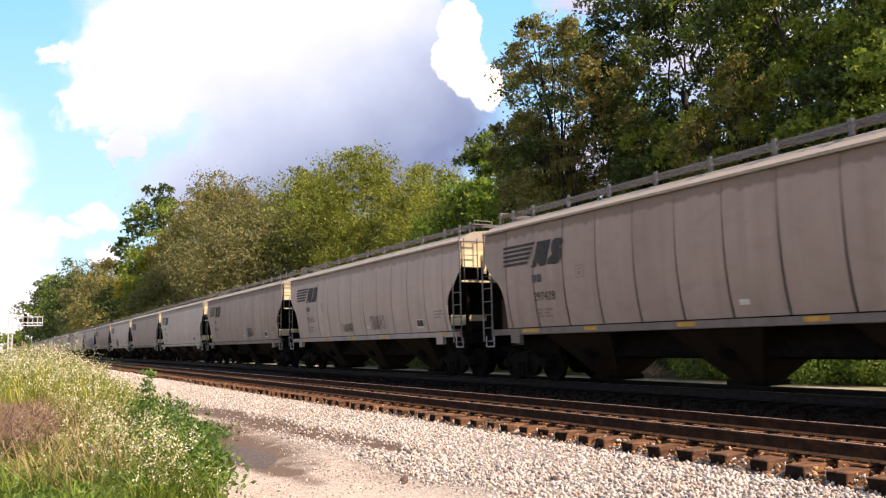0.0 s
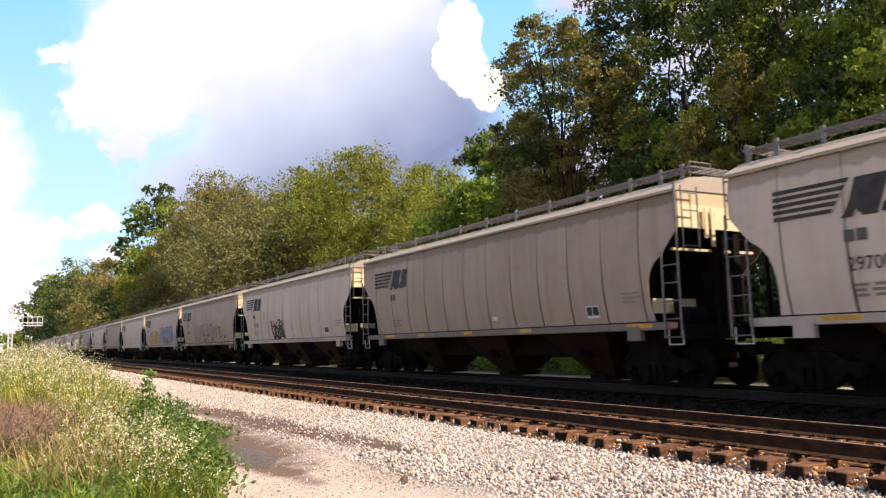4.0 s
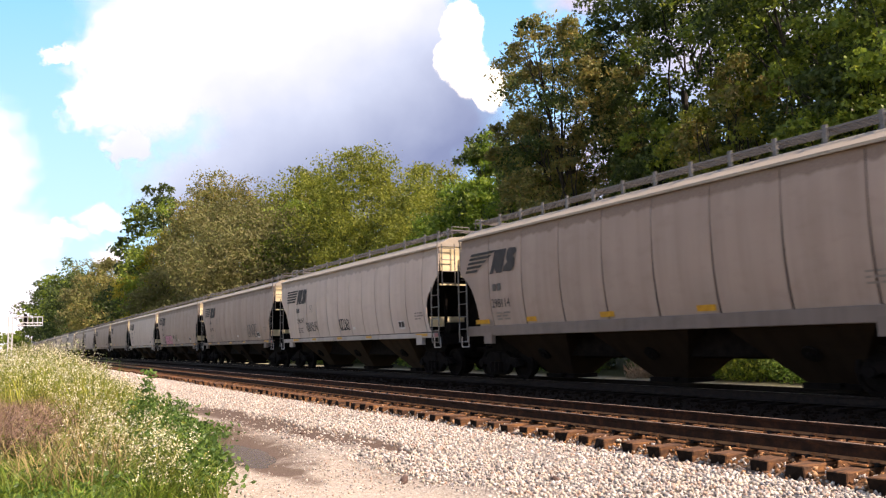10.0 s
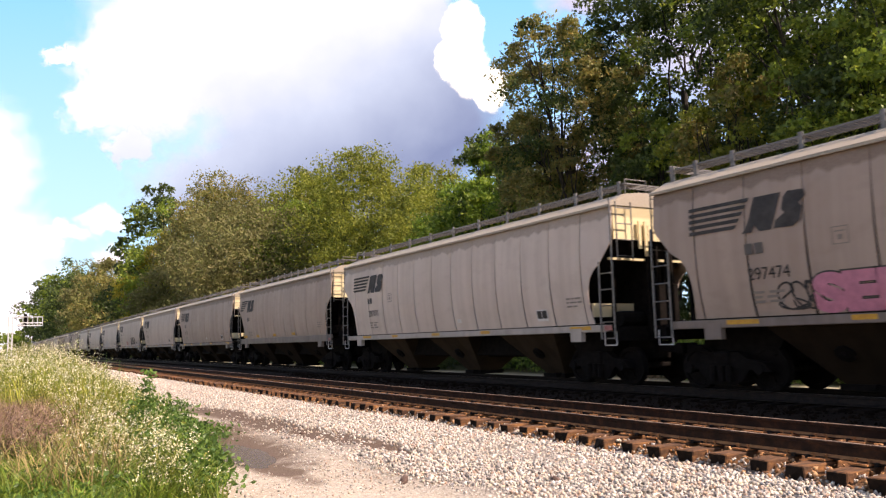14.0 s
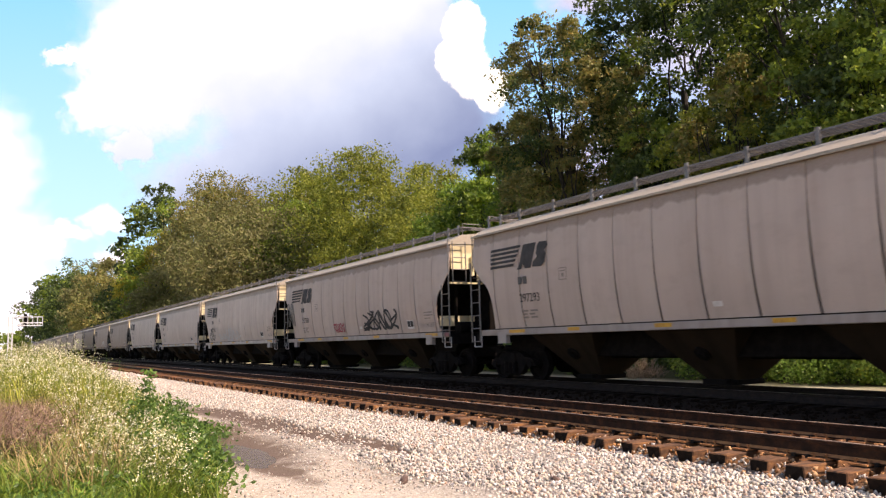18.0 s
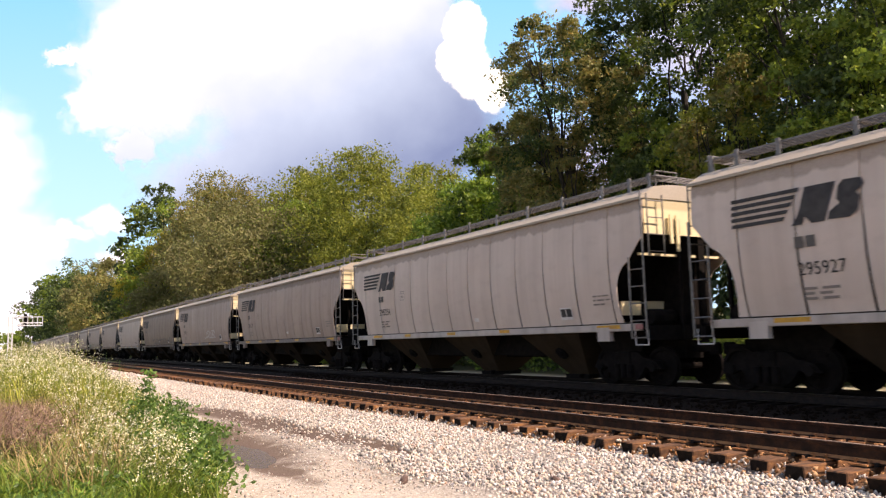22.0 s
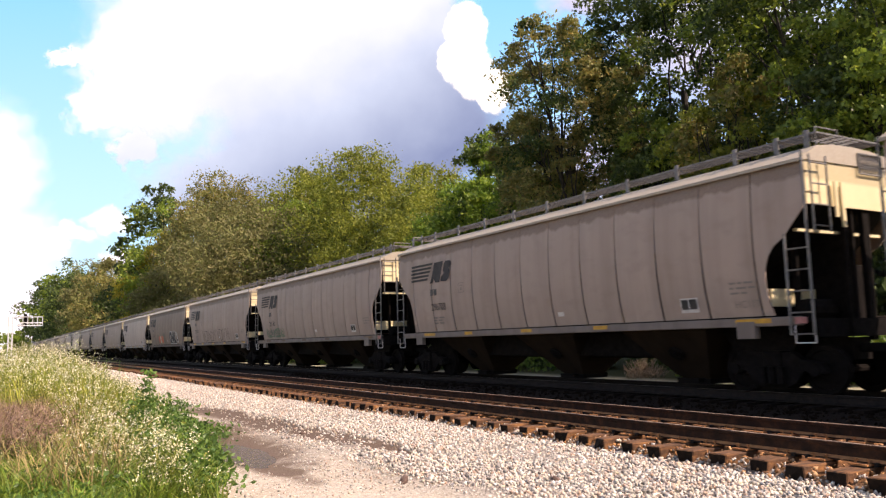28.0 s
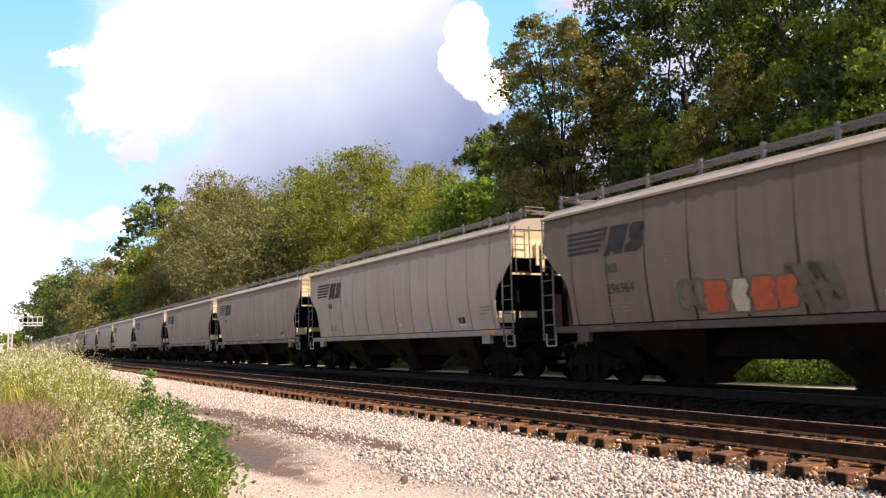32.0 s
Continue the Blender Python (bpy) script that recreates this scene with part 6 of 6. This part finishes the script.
    # thin dry stalks that stand above the flowers
    for x, y, h in ((-22.0, 2.55, 1.9), (-22.3, 2.86, 1.6), (-22.6, 3.0, 1.55), (-23.5, 2.75, 1.6), (-21.0, 2.3, 1.45)):
        leafy_plant(x, y, h, "thin seeding stalk rising from the verge", int(-x * 10), 0.05, 0.05, 26)


build_weeds()


# ---- distant signal bridge ----
SILVER = mat("silver_paint", (0.75, 0.75, 0.76), 0.5, 0.2)
noise_mix(SILVER, [(0.6, 0.6, 0.6), (0.8, 0.8, 0.8)], 2.0)


def build_signal():
    root = thing("signal_bridge", "far silver lattice signal cantilever over the tracks", "signal")
    root.location = (-200, 2.4, -0.5)
    bm = bmesh.new()
    for dy in (-0.4, 0.4):
        for dx in (-0.4, 0.4):
            rod(bm, (dx, dy, 0), (dx, dy, 9.8), 0.13, 5)
    for k in range(9):
        for dy in (-0.4, 0.4):
            rod(bm, (-0.4, dy, k * 1.05), (0.4, dy, k * 1.05 + 1.05), 0.06, 4)
        rod(bm, (-0.4, -0.4, k * 1.05), (-0.4, 0.4, k * 1.05 + 1.05), 0.06, 4)
        rod(bm, (0.4, 0.4, k * 1.05), (0.4, -0.4, k * 1.05 + 1.05), 0.06, 4)
    part("mast", bm, SILVER, root)
    bm = bmesh.new()
    for z in (7.6, 8.3, 9.6):
        for dx in (-0.4, 0.4):
            rod(bm, (dx, -0.6, z), (dx, 6.4, z), 0.10, 5)
    for k in range(8):
        y = -0.6 + k
        for dx in (-0.4, 0.4):
            rod(bm, (dx, y, 7.6), (dx, y, 9.6), 0.07, 4)
            if k < 7:
                rod(bm, (dx, y, 7.6), (dx, y + 1, 8.3), 0.06, 4)
    box(bm, -0.45, 0.45, -0.6, 6.4, 7.55, 7.62)
    part("cantilever_arm", bm, SILVER, root)
    for y in (2.9,):
        bm = bmesh.new()
        box(bm, -0.1, 0.15, y - 0.35, y + 0.35, 7.4, 10.3)
        rod(bm, (0.1, y, 8.0), (0.45, y, 8.0), 0.2, 8)
        rod(bm, (0.1, y, 9.0), (0.45, y, 9.0), 0.2, 8)
        part("signal_head", bm, GRIME_SHADE, root, "dark signal head")


build_signal()


# ---- clouds: far sheets that drift slowly ----
CLOUD_D = 2400.0
RIGHT = look(EYE, EYE + AHEAD, -1.345).to_3x3() @ Vector((1, 0, 0))
UP = look(EYE, EYE + AHEAD, -1.345).to_3x3() @ Vector((0, 1, 0))
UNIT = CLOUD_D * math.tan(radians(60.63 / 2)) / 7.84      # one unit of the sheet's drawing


def cloud_material(name, blobs, warp, fine, shade, lit, dark, soft=0.35, level=0.0, grade=None, middle=None):
    """A cloud as a soft union of ellipses with frayed edges; blobs and shades are (x, y, rx, ry) on the sheet."""
    m = bpy.data.materials.new(name)
    m.use_nodes = True
    n, l = m.node_tree.nodes, m.node_tree.links
    n.clear()
    out = n.new("ShaderNodeOutputMaterial")
    tc = n.new("ShaderNodeTexCoord")

    def vmath(op, a, b=None, scale=None):
        v = n.new("ShaderNodeVectorMath")
        v.operation = op
        for k, q in ((0, a), (1, b)):
            if q is None:
                continue
            if isinstance(q, tuple):
                v.inputs[k].default_value = q
            else:
                l.new(q, v.inputs[k])
        if scale is not None:
            v.inputs["Scale"].default_value = scale
        return v

    def fmath(op, a, b):
        v = n.new("ShaderNodeMath")
        v.operation = op
        for k, q in ((0, a), (1, b)):
            if isinstance(q, (int, float)):
                v.inputs[k].default_value = q
            else:
                l.new(q, v.inputs[k])
        return v.outputs[0]

    p = vmath("SCALE", tc.outputs["Object"], scale=1 / UNIT).outputs[0]

    def warped(p, scale, amount, detail):
        t = n.new("ShaderNodeTexNoise")
        t.inputs["Scale"].default_value, t.inputs["Detail"].default_value, t.inputs["Roughness"].default_value = scale, detail, 0.6
        l.new(p, t.inputs["Vector"])
        c = vmath("SUBTRACT", t.outputs["Color"], (0.5, 0.5, 0.5)).outputs[0]
        return vmath("ADD", p, vmath("SCALE", c, scale=amount).outputs[0]).outputs[0]

    pw = warped(warped(p, 0.8, warp, 3), 3.2, fine, 7)

    def field(src, items):
        best = None
        for x, y, rx, ry in items:
            d = vmath("DIVIDE", vmath("SUBTRACT", src, (x, y, 0)).outputs[0], (rx, ry, 1e9)).outputs[0]
            q = fmath("SUBTRACT", 1.0, vmath("LENGTH", d).outputs["Value"])
            best = q if best is None else fmath("MAXIMUM", best, q)
        return best

    def ramp(src, lo, hi):
        r = n.new("ShaderNodeMapRange")
        r.interpolation_type = "SMOOTHSTEP"
        r.inputs["From Min"].default_value, r.inputs["From Max"].default_value = lo, hi
        l.new(src, r.inputs[0])
        return r.outputs[0]

    alpha = ramp(field(pw, blobs), level, level + soft)
    sh = ramp(field(warped(warped(p, 0.6, 1.6, 4), 2.0, 0.4, 6), shade), -0.1, 0.75) if shade else None
    if grade:
        # shade deepens across and down the bank, broken by soft billows
        gx, gy, g0, billow = grade
        sp = n.new("ShaderNodeSeparateXYZ")
        l.new(p, sp.inputs[0])
        t = n.new("ShaderNodeTexNoise")
        t.inputs["Scale"].default_value, t.inputs["Detail"].default_value, t.inputs["Roughness"].default_value = 0.55, 6, 0.5
        l.new(p, t.inputs["Vector"])
        sh = fmath("ADD", fmath("ADD", fmath("MULTIPLY", sp.outputs[0], gx), fmath("MULTIPLY", sp.outputs[1], gy)), fmath("ADD", fmath("MULTIPLY", t.outputs["Fac"], billow), g0 - billow * 0.5))
    mix = n.new("ShaderNodeMix")
    mix.data_type = "RGBA"
    mix.inputs[6].default_value, mix.inputs[7].default_value = (*lit, 1), (*dark, 1)
    if grade:
        cr = n.new("ShaderNodeValToRGB")
        e = cr.color_ramp.elements
        e.new(0.5)
        for k, (pos, c) in enumerate(((0.02, lit), (0.42, middle), (0.95, dark))):
            e[k].position, e[k].color = pos, (*c, 1)
        l.new(sh, cr.inputs[0])
        l.new(cr.outputs[0], mix.inputs[6])
        mix.inputs[0].default_value = 0.0
    elif sh:
        l.new(sh, mix.inputs[0])
    else:
        mix.inputs[0].default_value = 0.0
    em = n.new("ShaderNodeEmission")
    l.new(mix.outputs[2], em.inputs[0])
    tr = n.new("ShaderNodeBsdfTransparent")
    ms = n.new("ShaderNodeMixShader")
    l.new(alpha, ms.inputs[0])
    l.new(tr.outputs[0], ms.inputs[1])
    l.new(em.outputs[0], ms.inputs[2])
    l.new(ms.outputs[0], out.inputs[0])
    return m


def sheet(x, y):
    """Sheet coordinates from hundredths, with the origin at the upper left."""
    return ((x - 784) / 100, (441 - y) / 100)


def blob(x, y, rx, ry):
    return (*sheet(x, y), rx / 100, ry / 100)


CLOUDS = []


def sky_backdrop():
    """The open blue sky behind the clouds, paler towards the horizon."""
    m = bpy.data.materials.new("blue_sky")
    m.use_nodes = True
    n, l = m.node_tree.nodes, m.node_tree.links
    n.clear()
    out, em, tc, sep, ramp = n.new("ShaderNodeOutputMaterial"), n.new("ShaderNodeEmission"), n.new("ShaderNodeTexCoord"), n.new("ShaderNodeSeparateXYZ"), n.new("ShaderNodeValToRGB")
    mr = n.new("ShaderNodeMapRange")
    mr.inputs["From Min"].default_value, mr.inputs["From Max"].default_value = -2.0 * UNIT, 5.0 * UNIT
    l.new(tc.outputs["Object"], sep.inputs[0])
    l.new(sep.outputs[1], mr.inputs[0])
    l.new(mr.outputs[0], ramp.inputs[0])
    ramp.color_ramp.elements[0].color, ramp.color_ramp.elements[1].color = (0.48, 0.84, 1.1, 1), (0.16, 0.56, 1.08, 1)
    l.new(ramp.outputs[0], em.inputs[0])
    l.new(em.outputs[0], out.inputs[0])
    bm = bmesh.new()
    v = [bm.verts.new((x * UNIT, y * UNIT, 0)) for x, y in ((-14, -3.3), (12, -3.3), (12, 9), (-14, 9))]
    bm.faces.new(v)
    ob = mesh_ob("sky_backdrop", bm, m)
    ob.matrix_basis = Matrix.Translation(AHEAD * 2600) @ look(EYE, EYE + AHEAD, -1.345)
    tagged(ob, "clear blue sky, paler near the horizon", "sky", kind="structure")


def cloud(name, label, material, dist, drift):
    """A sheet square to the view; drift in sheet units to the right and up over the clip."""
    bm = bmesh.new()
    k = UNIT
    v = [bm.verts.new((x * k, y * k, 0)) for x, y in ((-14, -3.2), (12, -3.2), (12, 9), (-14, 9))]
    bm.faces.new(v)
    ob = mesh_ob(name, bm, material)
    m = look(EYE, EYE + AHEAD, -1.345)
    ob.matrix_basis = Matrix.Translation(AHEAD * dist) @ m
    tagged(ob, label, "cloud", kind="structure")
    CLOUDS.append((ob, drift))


sky_backdrop()
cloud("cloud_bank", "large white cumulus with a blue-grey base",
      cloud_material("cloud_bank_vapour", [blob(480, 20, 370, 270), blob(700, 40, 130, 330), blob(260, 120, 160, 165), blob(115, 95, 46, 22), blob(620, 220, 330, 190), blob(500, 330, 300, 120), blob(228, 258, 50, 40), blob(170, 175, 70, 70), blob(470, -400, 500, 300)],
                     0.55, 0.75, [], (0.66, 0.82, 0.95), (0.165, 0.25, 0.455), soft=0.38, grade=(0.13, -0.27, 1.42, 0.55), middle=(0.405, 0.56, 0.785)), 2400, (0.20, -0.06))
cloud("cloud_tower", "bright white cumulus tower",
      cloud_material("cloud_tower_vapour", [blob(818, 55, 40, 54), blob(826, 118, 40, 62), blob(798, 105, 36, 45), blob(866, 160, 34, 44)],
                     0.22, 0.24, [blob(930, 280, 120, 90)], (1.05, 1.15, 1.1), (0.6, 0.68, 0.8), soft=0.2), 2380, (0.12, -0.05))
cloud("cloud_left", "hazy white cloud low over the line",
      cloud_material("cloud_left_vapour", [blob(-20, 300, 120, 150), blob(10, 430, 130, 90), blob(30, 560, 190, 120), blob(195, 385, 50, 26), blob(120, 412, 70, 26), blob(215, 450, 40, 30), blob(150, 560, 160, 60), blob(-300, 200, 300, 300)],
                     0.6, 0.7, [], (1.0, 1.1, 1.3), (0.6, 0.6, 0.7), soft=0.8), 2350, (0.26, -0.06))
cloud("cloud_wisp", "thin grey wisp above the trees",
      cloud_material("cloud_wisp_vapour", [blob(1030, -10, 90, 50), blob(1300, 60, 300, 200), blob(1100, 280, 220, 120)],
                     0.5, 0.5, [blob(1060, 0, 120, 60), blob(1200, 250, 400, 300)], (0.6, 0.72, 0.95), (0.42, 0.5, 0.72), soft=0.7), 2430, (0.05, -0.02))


# ---- pieces of the tracks ----
def build_track_pieces():
    track = new("track_near")
    tagged(track, "empty track with rusty rails on wooden ties", "railway track", kind="structure")
    rng = random.Random(2)
    plate_bm = bmesh.new()
    box(plate_bm, -0.1, 0.1, -0.17, 0.17, 0, 0.018)
    for sx in (-0.07, 0.07):
        for sy in (-0.085, 0.085):
            rod(plate_bm, (sx, sy, 0.015), (sx, sy, 0.05), 0.012, 5)
            box(plate_bm, sx - 0.016, sx + 0.016, sy - 0.02, sy + 0.02, 0.045, 0.058)
    pm = bpy.data.meshes.new("tie_plate")
    plate_bm.to_mesh(pm)
    plate_bm.free()
    pm.materials.append(PLATE)
    am = bpy.data.meshes.new("rail_anchor")
    bm = bmesh.new()
    box(bm, -0.02, 0.02, -0.10, 0.10, 0, 0.04)
    bm.to_mesh(am)
    bm.free()
    am.materials.append(DARKRAIL)
    x, k = 2.4, 0
    while x > -62:
        ob = new("tie", TIES[rng.randrange(6)])
        ob.parent = track
        ob.location = (x + rng.uniform(-0.03, 0.03), NEAR_C + rng.uniform(-0.05, 0.05), -0.198 + rng.uniform(-0.012, 0.0))
        ob.rotation_euler = (0, 0, radians(rng.uniform(-1.6, 1.6)) + (math.pi if rng.random() < 0.5 else 0))
        for s in (-1, 1):
            p = new("tie_plate", pm)
            p.parent, p.location = track, (ob.location.x, NEAR_C + s * GAUGE / 2, -0.196)
            if x > -30:
                p = new("rail_anchor", am)
                p.parent, p.location = track, (ob.location.x + rng.choice((-0.15, 0.15)), NEAR_C + s * GAUGE / 2, -0.2)
        x -= TIE_STEP
    # the farther ties, and those under the train, in one piece each
    def far_ties(name, xs, yc, label):
        bm = bmesh.new()
        for xx in xs:
            box(bm, xx - 0.115, xx + 0.115, yc - 1.3 + rng.uniform(-0.04, 0.04), yc + 1.3, -0.37, -0.2)
        # ties under the train use the dark wood, its shadow painted in
        tagged(mesh_ob(name, bm, TIE if yc == NEAR_C else TIE_SHADE), label, "ties", kind="stuff")
    far_ties("far_ties", np.arange(-200, -62.2, TIE_STEP), NEAR_C, "rows of dark wooden ties farther along")
    far_ties("train_ties", np.arange(-140, 6, TIE_STEP), FAR_C, "dark wooden ties under the train")


build_track_pieces()


# ---- motions ----
def lag(t):
    """The train falls back half a metre for a moment."""
    return float(np.interp(t, (12.0, 13.0, 14.0, 24.0, 31.0), (0.0, 0.46, 0.68, 0.66, 0.57)))


def motions():
    for car, n, x in CARS:
        walk(car, [(t, pose(x + SPEED * t - lag(t), FAR_C, 0)) for t in (0, 6, 11.6, 12.0, 12.5, 13.0, 13.5, 14.0, 15, 20, 24, 28, 32)])
    first = {}
    for car, n, x in CARS:
        for truck in car.children:
            if not truck.name.startswith("truck"):
                continue
            for w in truck.children:
                if not w.name.startswith("wheelset"):
                    continue
                side = 1 if w.location.x > 0 else -1
                w.rotation_mode = "QUATERNION"
                if side not in first:
                    walk(w, [(k / FPS, pose(side * 0.88, 0, 0.457, 0, math.degrees(SPEED * k / FPS / 0.457), 0)) for k in range(int(SECONDS * FPS) + 1)])
                    first[side] = w.animation_data
                else:
                    keys = w.animation_data_create()
                    keys.action = first[side].action
                    keys.action_slot = first[side].action_slot
    for ob, (dx, dy) in CLOUDS:
        m = ob.matrix_basis.copy()
        walk(ob, [(t, Matrix.Translation((RIGHT * dx + UP * dy) * UNIT * (t / SECONDS - 0.4)) @ m) for t in (0, 16, 32)])


motions()
